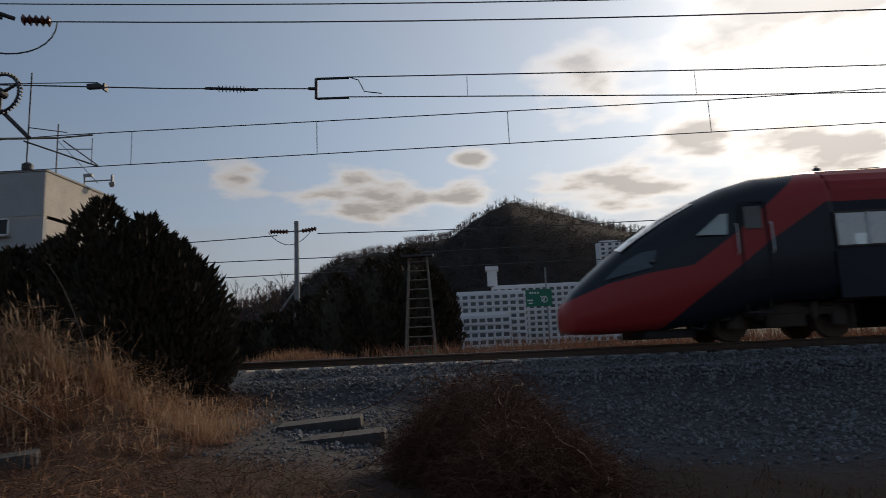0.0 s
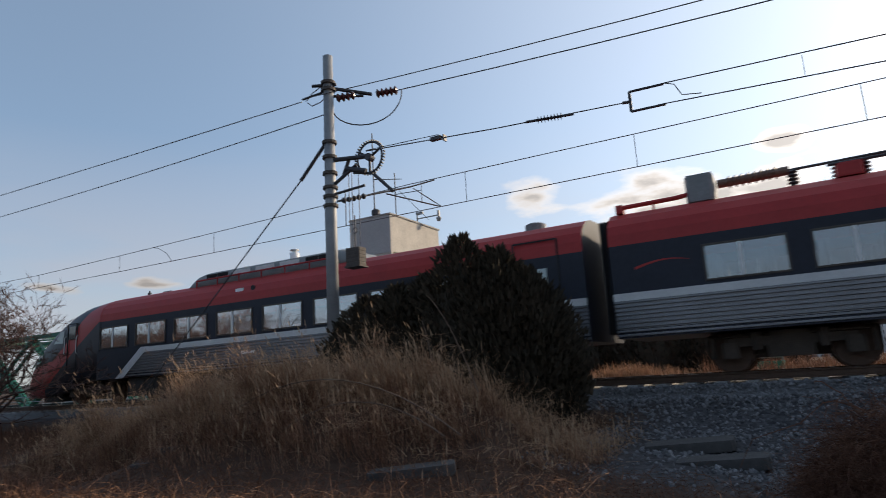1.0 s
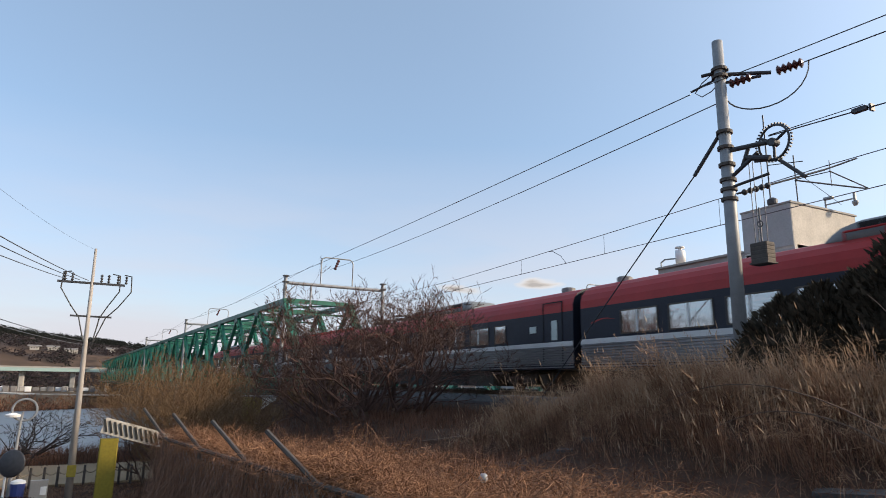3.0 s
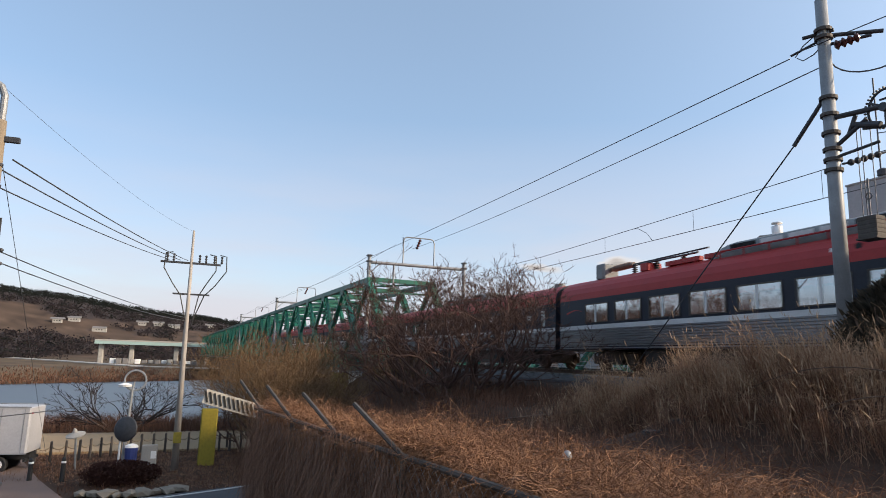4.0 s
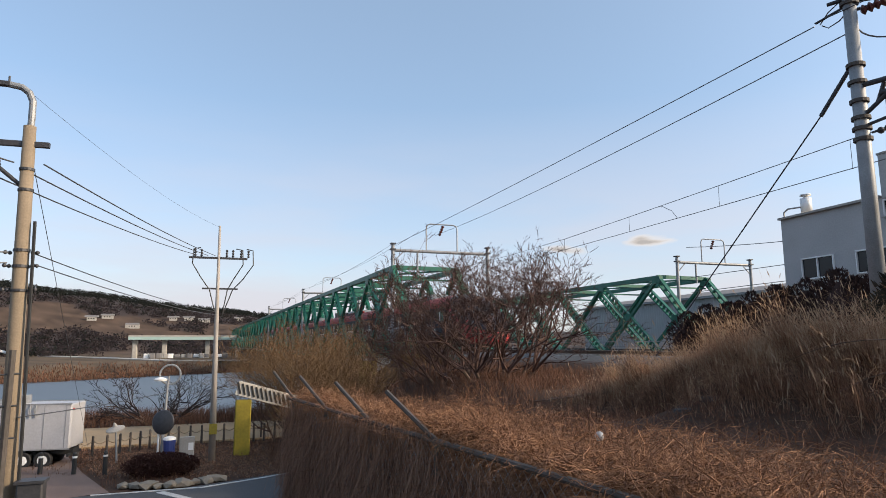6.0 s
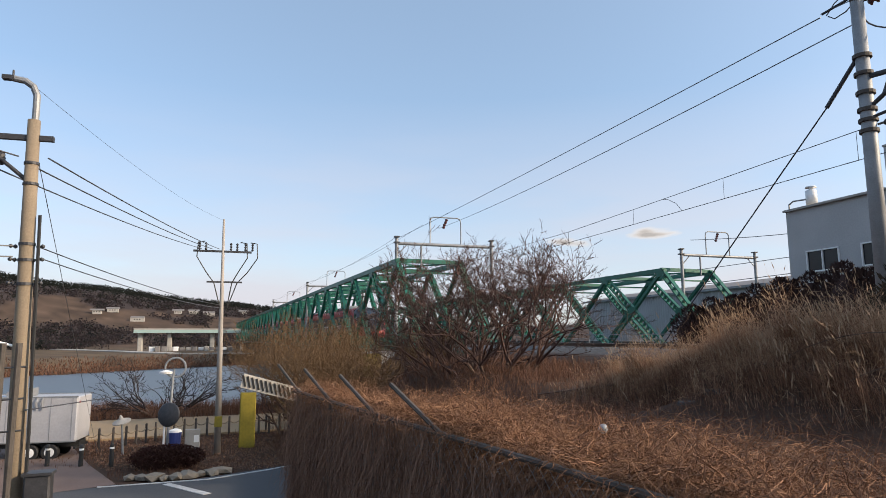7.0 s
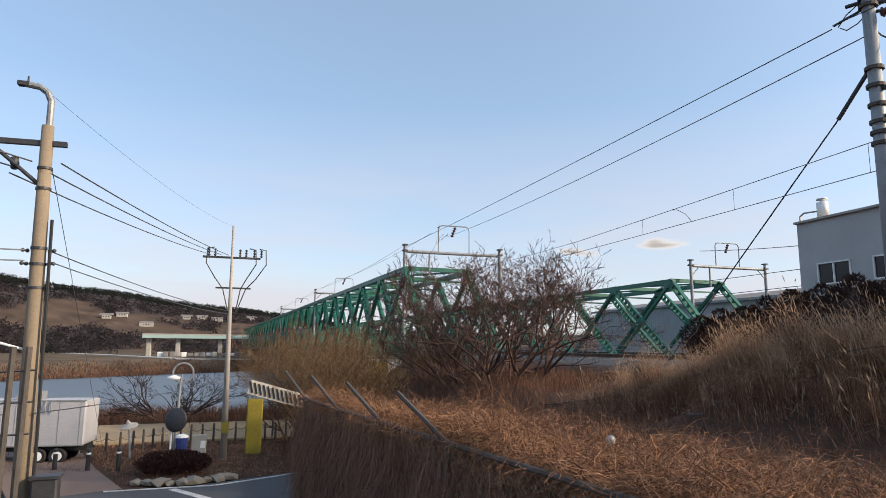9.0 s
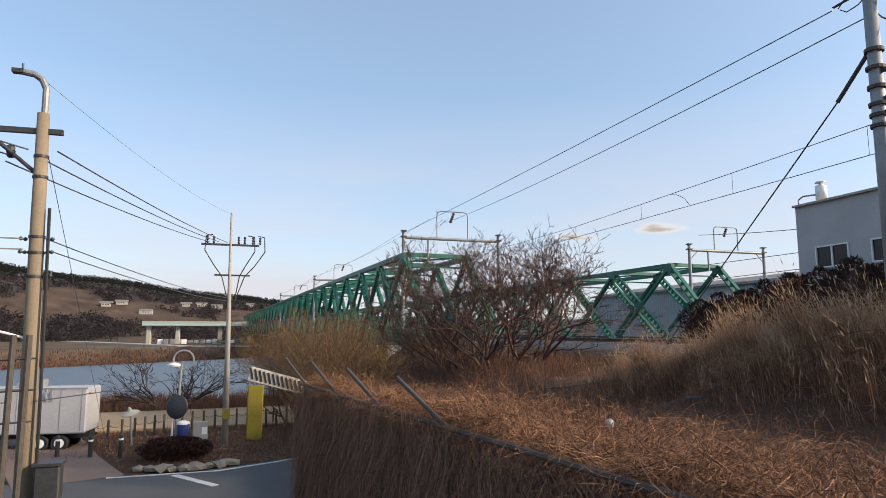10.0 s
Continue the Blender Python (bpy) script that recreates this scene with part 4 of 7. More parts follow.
def cab_car(name_label, lit, END_L):
    """The end car; its origin is at the nose tip, x runs back along the train."""
    car = thing("train_car", name_label, "train car", "cars of the red train")
    m = MB()
    rings = []
    for (s0, b0, t0, w0), (s1, b1, t1, w1) in zip(NOSE, NOSE[1:]):
        for k in range(3):
            f = k / 3
            rings.append(nose_ring(s0 + (s1 - s0) * f, b0 + (b1 - b0) * f, t0 + (t1 - t0) * f, w0 + (w1 - w0) * f))
    rings.append(nose_ring(*NOSE[-1]))
    m.loft(rings)
    part("cab", m, M_CAB, car, "streamlined black cab with a red sweeping band", True)
    wins = [(6.0 + 2.06 * k, 7.56 + 2.06 * k) for k in range(7)] + [(20.45, 21.1)]
    b = shell(5.98, END_L, wins)
    end_wall(b, END_L)
    # the silver belt begins behind the cab with a slanted end
    part("body", b, [M_CORR, M_SILVER, M_NAVY, M_RED], car)
    for s in (-1, 1):
        pl = MB()
        y = s * (HALF + 0.042)
        pl.add([(5.9, y, Z_SKIRT - 0.02), (7.0, y, Z_SKIRT - 0.02), (8.38, y, Z_BELT1 + 0.01), (5.9, y, Z_BELT1 + 0.01)], [(0, 1, 2, 3)])
        pl.add([(7.0, y - s * 0.002, Z_SKIRT - 0.02), (7.46, y - s * 0.002, Z_SKIRT - 0.02), (8.84, y - s * 0.002, Z_BELT1 + 0.01), (8.38, y - s * 0.002, Z_BELT1 + 0.01)], [(0, 1, 2, 3)], 1)
        part("side_panel", pl, [M_NAVY, M_SILVER], car, "dark panel ending the silver belt on a slant")
    # cab side window, lamps, door, windscreen
    for s in (-1, 1):
        y = s * 1.548
        q = MB()
        q.add([(2.95, s * 1.50, 2.38), (3.62, y, 2.36), (3.66, y, 2.83), (3.5, y, 2.83)], [(0, 1, 2, 3)])
        q.add([(2.95, s * 1.525, 2.38), (3.62, s * 1.573, 2.36), (3.66, s * 1.573, 2.83), (3.5, s * 1.573, 2.83)], [(0, 1, 2, 3)])
        part("cab_window", q, M_PALE, car, "pale slanted cab side window")
        hl = MB()
        hl.add([(0.9, s * 1.21, 1.50), (1.95, s * 1.425, 1.72), (2.1, s * 1.40, 2.12), (1.75, s * 1.33, 2.08), (1.3, s * 1.24, 1.85)], [(0, 1, 2, 3, 4)])
        head = part("headlight", hl, M_DGLASS, car, "dark glazed headlight panel")
        part("tail_lamp", MB().disc_stack((1.95, s * 1.43, 1.86), (0, s, 0), [(0, 0.07), (0.03, 0.07), (0.045, 0.03)], 12), M_LAMPRED if lit else M_DGLASS, head, "glowing red tail lamp" if lit else "unlit tail lamp")
        d = MB()
        for dx in (3.92, 4.5):
            d.box((dx, s * 1.552, 2.2), (0.03, 0.03, 1.75))
        d.box((4.21, s * 1.552, 3.07), (0.58, 0.03, 0.03)).box((4.21, s * 1.552, 1.35), (0.58, 0.03, 0.03))
        dr = part("cab_door", d, M_BLACKR, car, "crew door with grab rails")
        part("door_glass", MB().box((4.21, s * 1.552, 2.72), (0.38, 0.02, 0.5)), M_DGLASS, dr)
        for dx in (3.82, 4.58):
            part("grab_rail", MB().tube([(dx, s * 1.56, 1.9), (dx, s * 1.62, 1.95), (dx, s * 1.62, 2.55), (dx, s * 1.56, 2.6)], 0.018), M_SILVER, dr, "bright steel grab rail")
    ws = MB()
    for i in range(8):
        f0, f1 = i / 8, (i + 1) / 8
        row = []
        for f in (f0, f1):
            s = 1.35 + 1.75 * f
            k = 0
            while NOSE[k + 1][0] < s:
                k += 1
            g = (s - NOSE[k][0]) / (NOSE[k + 1][0] - NOSE[k][0])
            zt = NOSE[k][2] + (NOSE[k + 1][2] - NOSE[k][2]) * g
            row.append((s, zt + 0.02, 1.05))
        (sa, za, wa), (sb, zb, wb) = row
        ws.add([(sa, -wa, za - 0.12), (sa, -wa * 0.5, za), (sa, wa * 0.5, za), (sa, wa, za - 0.12), (sb, -wb, zb - 0.12), (sb, -wb * 0.5, zb), (sb, wb * 0.5, zb), (sb, wb, zb - 0.12)], [(0, 1, 5, 4), (1, 2, 6, 5), (2, 3, 7, 6)])
    w = part("windscreen", ws, M_DGLASS, car, "dark raked windscreen", True)
    part("wiper", MB().cyl((1.45, -0.3, 2.36), (2.3, 0.25, 2.96), 0.02).cyl((1.45, 0.5, 2.36), (2.2, 0.85, 2.86), 0.02), M_BLACKR, w)
    add_windows(car, wins)
    add_door(car, END_L - 1.2)
    seats(car, 6.4, 21.4)
    build_bogie(car, 4.9), build_bogie(car, END_L - 3.5)
    add_underframe(car, 7.4, END_L - 5.7, 9)
    add_ac(car, 10.0, 17.6)
    add_marks(car, 13.15)
    aerial(car, 6.6)
    roof_pods(car, [END_L - 1.5])
    part("obstacle_guard", MB().box((2.3, 0, 0.24), (1.2, 2.2, 0.2), bevel=0.08), M_UNDER, car)
    part("cab_skirt", MB().box((3.0, 0, 0.62), (1.4, 2.5, 0.3), bevel=0.08), M_UNDER, car)
    for s in (-1, 1):
        part("brake_hose", MB().tube([(2.7, s * 1.1, 0.6), (2.75, s * 1.2, 0.35), (3.0, s * 1.2, 0.3), (3.2, s * 1.1, 0.55)], 0.035, 6), M_BLACKR, car)
        part("step_iron", MB().box((4.2, s * 1.4, 0.62), (0.6, 0.22, 0.04)).cyl((3.95, s * 1.42, 0.62), (3.95, s * 1.42, 0.95), 0.02, 6).cyl((4.45, s * 1.42, 0.62), (4.45, s * 1.42, 0.95), 0.02, 6), M_UNDER, car)
    return car


NOSE_AT_0, SPEED = 1.75, 31.65
TRAIN = [(cab_car("leading red and black train car with a streamlined nose", False, END_L), 0.0, 0)]
for i, kd in enumerate(("gear", "fold", "plain", "pan")):
    TRAIN.append((middle_car(kd), 24.95 + CAR_PITCH * i + (0.2 if i == 0 else 0), 0))
tail = cab_car("trailing red and black train car with lit tail lamps", True, TAIL_L)
TRAIN.append((tail, 24.95 + CAR_PITCH * 4 + TAIL_L, 180))
for car, s, turn in TRAIN:
    car.matrix_basis = pose(NOSE_AT_0 + s, Y_TRACK, 0, 0, 0, turn)


# ---- overhead line ----
def build_mast():
    X, Y = -11.48, 12.8
    t = thing("catenary_mast", "grey steel catenary mast with tensioning wheel, brackets and hanging weights", "catenary mast", at=(X, Y, 0))
    part("pole", MB().tube([(0, 0, -0.9), (0, 0, 9.15)], 0.175, 18, r2=0.135), M_STEEL, t, "tapered galvanised pole", True)
    for z in (6.62, 6.2, 5.75, 5.35, 5.1, 4.85, 8.35, 8.15):
        part("clamp", MB().disc_stack((0, 0, z), (0, 0, 1), [(-0.04, 0.15), (-0.04, 0.2), (0.04, 0.2), (0.04, 0.15)], 14), M_OLDPIPE, t)
    # crossarm towards the line and feeder insulators
    arm = MB()
    arm.cyl((-0.25, 0, 8.32), (0.75, 1.0, 8.2), 0.05).cyl((-0.1, 0.15, 8.05), (0.6, 0.8, 8.12), 0.04)
    arm.cyl((-0.4, -0.2, 8.3), (0.2, 0.1, 8.3), 0.045).cyl((-0.75, -0.2, 8.0), (0.1, 0.0, 8.15), 0.03)
    part("crossarm", arm, M_DARKSTEEL, t)
    ins = MB()
    insulator(ins, (0.85, 1.05, 8.2), (1.4, 1.35, 8.28), 0.13, 5)
    part("feeder_insulator", ins, M_INS, t, "brown ribbed porcelain insulator")
    ins = MB()
    insulator(ins, (0.1, 0.2, 7.95), (0.5, 0.55, 8.08), 0.12, 4)
    part("feeder_insulator", ins, M_INS, t, "brown ribbed porcelain insulator")
    j = MB()
    j.tube([(1.5 - 1.45 * (1 - math.cos(a)) / 2 * 1.0, 1.4 - 1.3 * (1 - math.cos(a)) / 2, 8.28 - 0.75 * math.sin(a) - 0.65 * a / math.pi) for a in [math.pi * i / 14 for i in range(15)]], 0.018)
    j.tube([(-0.8, 0.0, 8.02), (-0.6, 0.05, 8.25), (-0.3, 0.05, 8.35), (0.0, 0, 8.2)], 0.014)
    j.tube([(-0.75, 0.0, 7.98), (-0.6, 0.02, 7.85), (-0.3, 0.02, 7.88), (0, 0, 8.02)], 0.014)
    part("jumper_cable", j, M_WIRE, t)
    # tensioning wheel
    wc = Vector((1.2, 0.15, 5.98))
    w = MB()
    w.torus(wc, (0.1, 1, 0), 0.42, 0.03, 36)
    for i in range(36):
        a = 2 * math.pi * i / 36
        w.box(wc + Vector((math.cos(a) * 0.46, 0, math.sin(a) * 0.46)), (0.035, 0.05, 0.035))
    for i in range(3):
        a = 2 * math.pi * i / 3 + 0.5
        w.cyl(wc, wc + Vector((math.cos(a) * 0.41, 0, math.sin(a) * 0.41)), 0.035)
    w.disc_stack(wc - Vector((0, 0.1, 0)), (0, 1, 0), [(0, 0.1), (0.2, 0.1)], 12)
    part("tension_wheel", w, M_DARKSTEEL, t, "toothed tensioning wheel with three spokes")
    br = MB()
    br.cyl((0, 0, 6.12), (1.25, 0.12, 6.0), 0.06).cyl((0, 0, 5.35), (0.8, 0.1, 5.85), 0.05)
    br.cyl((0.5, 0.08, 5.8), (1.1, 0.1, 5.62), 0.07).cyl((0.55, 0.1, 6.02), (0.35, 0.1, 5.6), 0.05)
    br.cyl((1.2, 0.2, 5.6), (1.85, 0.2, 4.95), 0.045).cyl((0.7, 0.1, 5.65), (1.3, 0.2, 5.55), 0.035)
    br.cyl((0.1, 0, 5.15), (0.95, 0.25, 5.3), 0.035)
    part("wheel_bracket", br, M_DARKSTEEL, t)
    # cantilever that holds the running wires
    cn = MB()
    cn.cyl((0.15, 0.1, 4.98), (1.0, 2.4, 5.75), 0.026).cyl((1.0, 2.4, 5.75), (1.35, 3.25, 6.1), 0.022)
    cn.cyl((0.7, 1.6, 5.42), (1.5, 3.3, 5.25), 0.02).cyl((1.05, 2.5, 5.72), (1.5, 3.3, 5.27), 0.016)
    insulator(cn, (0.2, 0.2, 5.0), (0.5, 0.9, 5.24), 0.08, 5)
    part("cantilever", cn, M_DARKSTEEL, t, "hinged cantilever arm with insulator")
    # weights
    ropes = MB()
    for dx in (0.52, 0.62, 0.84):
        ropes.cyl((dx, 0.12, 3.6), (dx, 0.12, 5.75), 0.01)
    ropes.torus((0.68, 0.12, 4.1), (0, 1, 0), 0.07, 0.018, 14)
    ropes.cyl((0.68, 0.12, 3.6), (0.68, 0.12, 4.5), 0.02)
    part("weight_rope", ropes, M_WIRE, t)
    wt = MB()
    for i in range(5):
        wt.box((0.68, 0.12, 3.2 + i * 0.095), (0.44, 0.34, 0.09), bevel=0.03)
    wt.box((0.68, 0.12, 3.14), (0.48, 0.38, 0.04))
    part("tension_weight", wt, M_OLDPIPE, t, "stacked grey tension weights")
    # guy rod
    g = MB()
    g.cyl((-0.12, -0.02, 6.62), (-0.85, -0.2, 5.67), 0.05)
    g.cyl((-0.85, -0.2, 5.67), (-8.8, -0.2, -1.1), 0.018)
    part("guy_wire", g, M_DARKSTEEL, t, "diagonal guy rod down to the bank")


build_mast()


def sag(a, b, s, n=14):
    a, b = Vector(a), Vector(b)
    return [a.lerp(b, i / n) - Vector((0, 0, 4 * s * (i / n) * (1 - i / n))) for i in range(n + 1)]


def wire(name, pts, r, label):
    return solid(name, MB().tube(pts, r, 5), M_WIRE, label, "wire")


X_PORTAL = -54.0
def build_wires():
    # running wires with droppers
    t = thing("overhead_line", "messenger and contact wire with droppers over the track", "overhead line")
    def z_m(x):
        return 6.13 - 0.004 * (x + 3) if x > -11 else 6.16 - 0.017 * (-11 - x) if x > -34 else 5.77 + 0.02 * (-34 - x)
    xs = [60, 36, 20, 5.9, 0.8, -4.17, -9.1, -11.0, -14.5, -19.7, -25.25, -31, -38, -46, -54, -80, -110, -160, -220]
    dz = {60: 6.7, 36: 6.4, 20: 6.25}
    part("messenger_wire", MB().tube([(*track(x)[:2], dz.get(x, z_m(x))) for x in xs], 0.0135, 5), M_WIRE, t)
    part("contact_wire", MB().tube([(*track(x)[:2], 5.25) for x in xs], 0.0135, 5), M_WIRE, t)
    for x in (10.9, 5.9, 0.8, -4.17, -9.1, -14.4, -19.7, -25.25, -31):
        p = track(x)
        zt = z_m(x)
        part("dropper", MB().cyl((p[0], p[1], 5.25), (p[0], p[1], zt), 0.009, 4), M_WIRE, t)
    part("jumper", MB().tube([(-22.0, Y_TRACK - 0.03, 5.25), (-22.3, Y_TRACK - 0.05, 5.6), (-22.9, Y_TRACK, 5.9), (-23.2, Y_TRACK, 5.95)], 0.012, 4), M_WIRE, t)
    # terminating wire set, from the wheel to the right
    e = thing("terminating_wire", "tensioned wire with insulator and forked yoke", "overhead line")
    wheel = Vector((-10.4, 12.95, 6.3))
    yoke = Vector((-4.1, 15.8, 6.9))
    dirn = (yoke - wheel).normalized()
    part("tail_wire", MB().tube([wheel - Vector((0, 0, 0.12)), wheel.lerp(yoke, 0.5) - Vector((0, 0, 0.1)), yoke - dirn * 0.1], 0.015, 6).cyl(wheel - Vector((0, 0, 0.1)), wheel.lerp(yoke, 0.28), 0.01), M_WIRE, e)
    m = MB()
    a = wheel.lerp(yoke, 0.27) - Vector((0, 0, 0.1))
    m.box(a, (0.3, 0.12, 0.1)).box(a + Vector((0.2, 0.1, 0)), (0.05, 0.15, 0.16))
    part("rope_clamp", m, M_DARKSTEEL, e)
    m = MB()
    c = wheel.lerp(yoke, 0.70) - Vector((0, 0, 0.07))
    m.cyl(c - dirn * 0.62, c + dirn * 0.62, 0.035)
    for i in range(8):
        p = c + dirn * (-0.3 + i * 0.085)
        m.disc_stack(p, dirn, [(-0.012, 0.05), (0, 0.1), (0.012, 0.05)], 10)
    part("rod_insulator", m, M_DARKSTEEL, e, "long rod insulator with sheds")
    m = MB()
    up, dn = yoke + Vector((0, 0, 0.27)), yoke - Vector((0, 0, 0.27))
    m.cyl(up, dn, 0.04).cyl(up, up + Vector((0.85, 0.05, 0.0)), 0.032).cyl(dn, dn + Vector((0.85, 0.05, 0.0)), 0.032).cyl(yoke - dirn * 0.2, yoke, 0.04)
    part("yoke", m, M_DARKSTEEL, e, "forked yoke that splits the wire in two")
    part("jumper", MB().tube([up + Vector((0.85, 0, 0)), up + Vector((1.1, 0, -0.1)), up + Vector((1.25, 0, -0.42)), up + Vector((1.7, 0, -0.5))], 0.014, 5), M_WIRE, e)
    part("upper_wire", MB().tube([up + Vector((0.8, 0, 0)), (6.7, 16.1, 6.88), (24, 16.5, 6.5), (60, 16.6, 6.4)], 0.016, 5), M_WIRE, e)
    part("lower_wire", MB().tube([dn + Vector((0.8, 0, 0)), (6.6, 16.1, 6.2), (24, 16.5, 5.6), (60, 16.6, 5.4)], 0.016, 5), M_WIRE, e)
    for x, a, b in ((-0.2, 6.53, 7.08), (5.6, 6.25, 6.9)):
        part("dropper", MB().cyl((x, 16.0, a), (x, 16.0, b), 0.007, 4), M_WIRE, e)
    # feeder wires along the masts
    px, py, _ = track(X_PORTAL, -1.0)
    wire("feeder_wire", sag((-10.2, 14.15, 8.28), (60, 14.3, 9.0), 1.5, 24), 0.016, "dark feeder wire along the line")
    wire("earth_wire", sag((-12.3, 12.65, 8.05), (60, 13.0, 8.6), 1.6, 24), 0.013, "thin earth wire along the line")
    wire("earth_wire", sag((-12.35, 12.7, 8.0), (-54.0, 12.3, 8.75), 0.1), 0.015, "thin earth wire towards the bridge portal")
    wire("feeder_wire", sag((-11.6, 12.85, 7.5), (-54.0, 16.05, 9.8), 0.28), 0.015, "dark feeder wire towards the bridge portal")
    for i in range(3):
        x0, x1 = -54 - 48 * i, -102 - 48 * i
        ya, yb = track(x0, -2.95)[1], track(x1, -2.95)[1]
        wire("earth_wire", sag((x0, ya, 8.9), (x1, yb, 8.9), 0.5), 0.014, "thin earth wire above the bridge")
        wire("feeder_wire", sag((x0, ya + 2.3, 10.05), (x1, yb + 2.3, 10.05), 0.5), 0.014, "dark feeder wire above the bridge")


build_wires()


# ---- portals and truss bridges ----
def build_portal(x, y0, y1, top, base=-1.0):
    t = thing("catenary_portal", "grey steel catenary portal with a raised loop bracket", "catenary portal", "bridge portals", at=(x, 0, 0))
    for y in (y0, y1):
        part("leg", MB().tube([(0, y, base), (0, y, top)], 0.17, 12, r2=0.15), M_STEEL, t)
        part("leg_cap", MB().box((0, y, top - 0.05), (0.5, 0.42, 0.1)), M_DARKSTEEL, t)
        part("leg_collar", MB().box((0, y, top - 0.55), (0.46, 0.46, 0.12)), M_DARKSTEEL, t)
    part("beam", MB().tube([(0, y0, top - 0.62), (0, y1, top - 0.62)], 0.14, 12), M_STEEL, t)
    part("brace", MB().cyl((0, y0 + 0.15, top - 1.5), (0, y0 + 1.0, top - 0.65), 0.05), M_STEEL, t)
    part("brace", MB().cyl((0, y1 - 0.15, top - 1.5), (0, y1 - 1.0, top - 0.65), 0.05), M_STEEL, t)
    part("drop_post", MB().cyl((0, y0 + 2.2, top - 0.6), (0, y0 + 2.2, top - 2.6), 0.09), M_STEEL, t)
    l0, l1 = y0 + 3.0, y0 + 5.85
    pts = [(0, l0, top - 0.5), (0, l0, top + 1.5), (0, l0 + 0.1, top + 1.75), (0, l0 + 0.35, top + 1.85), (0, l1 - 0.35, top + 1.85), (0, l1 - 0.1, top + 1.75), (0, l1, top + 1.5), (0, l1, top - 0.5)]
    part("loop_bracket", MB().tube(pts, 0.055, 8), M_STEEL, t, "arched tube bracket above the beam")
    m = MB()
    insulator(m, (0, l0 + 1.55, top + 1.75), (0, l0 + 1.2, top + 0.85), 0.15, 4)
    part("insulator", m, M_INS, t)
    return t


def girder(m, a, b, w, d, mi=0):
    """A box girder bar between two points."""
    a, b = Vector(a), Vector(b)
    t = (b - a)
    L = t.length
    q = t.to_track_quat("X", "Z").to_matrix()
    m.box((a + b) / 2, (L, w, d), mi, q)


def latticed(m, a, b, side, w=0.42, step=1.0):
    """A bar of two flanges with battens between."""
    a, b = Vector(a), Vector(b)
    t = (b - a).normalized()
    u = t.cross(Vector((0, 1, 0))).normalized() * w / 2
    girder(m, a + u, b + u, side, 0.12)
    girder(m, a - u, b - u, side, 0.12)
    n = max(2, int((b - a).length / step))
    for i in range(1, n):
        p = a.lerp(b, i / n)
        girder(m, p - u, p + u, side * 0.7, 0.16)


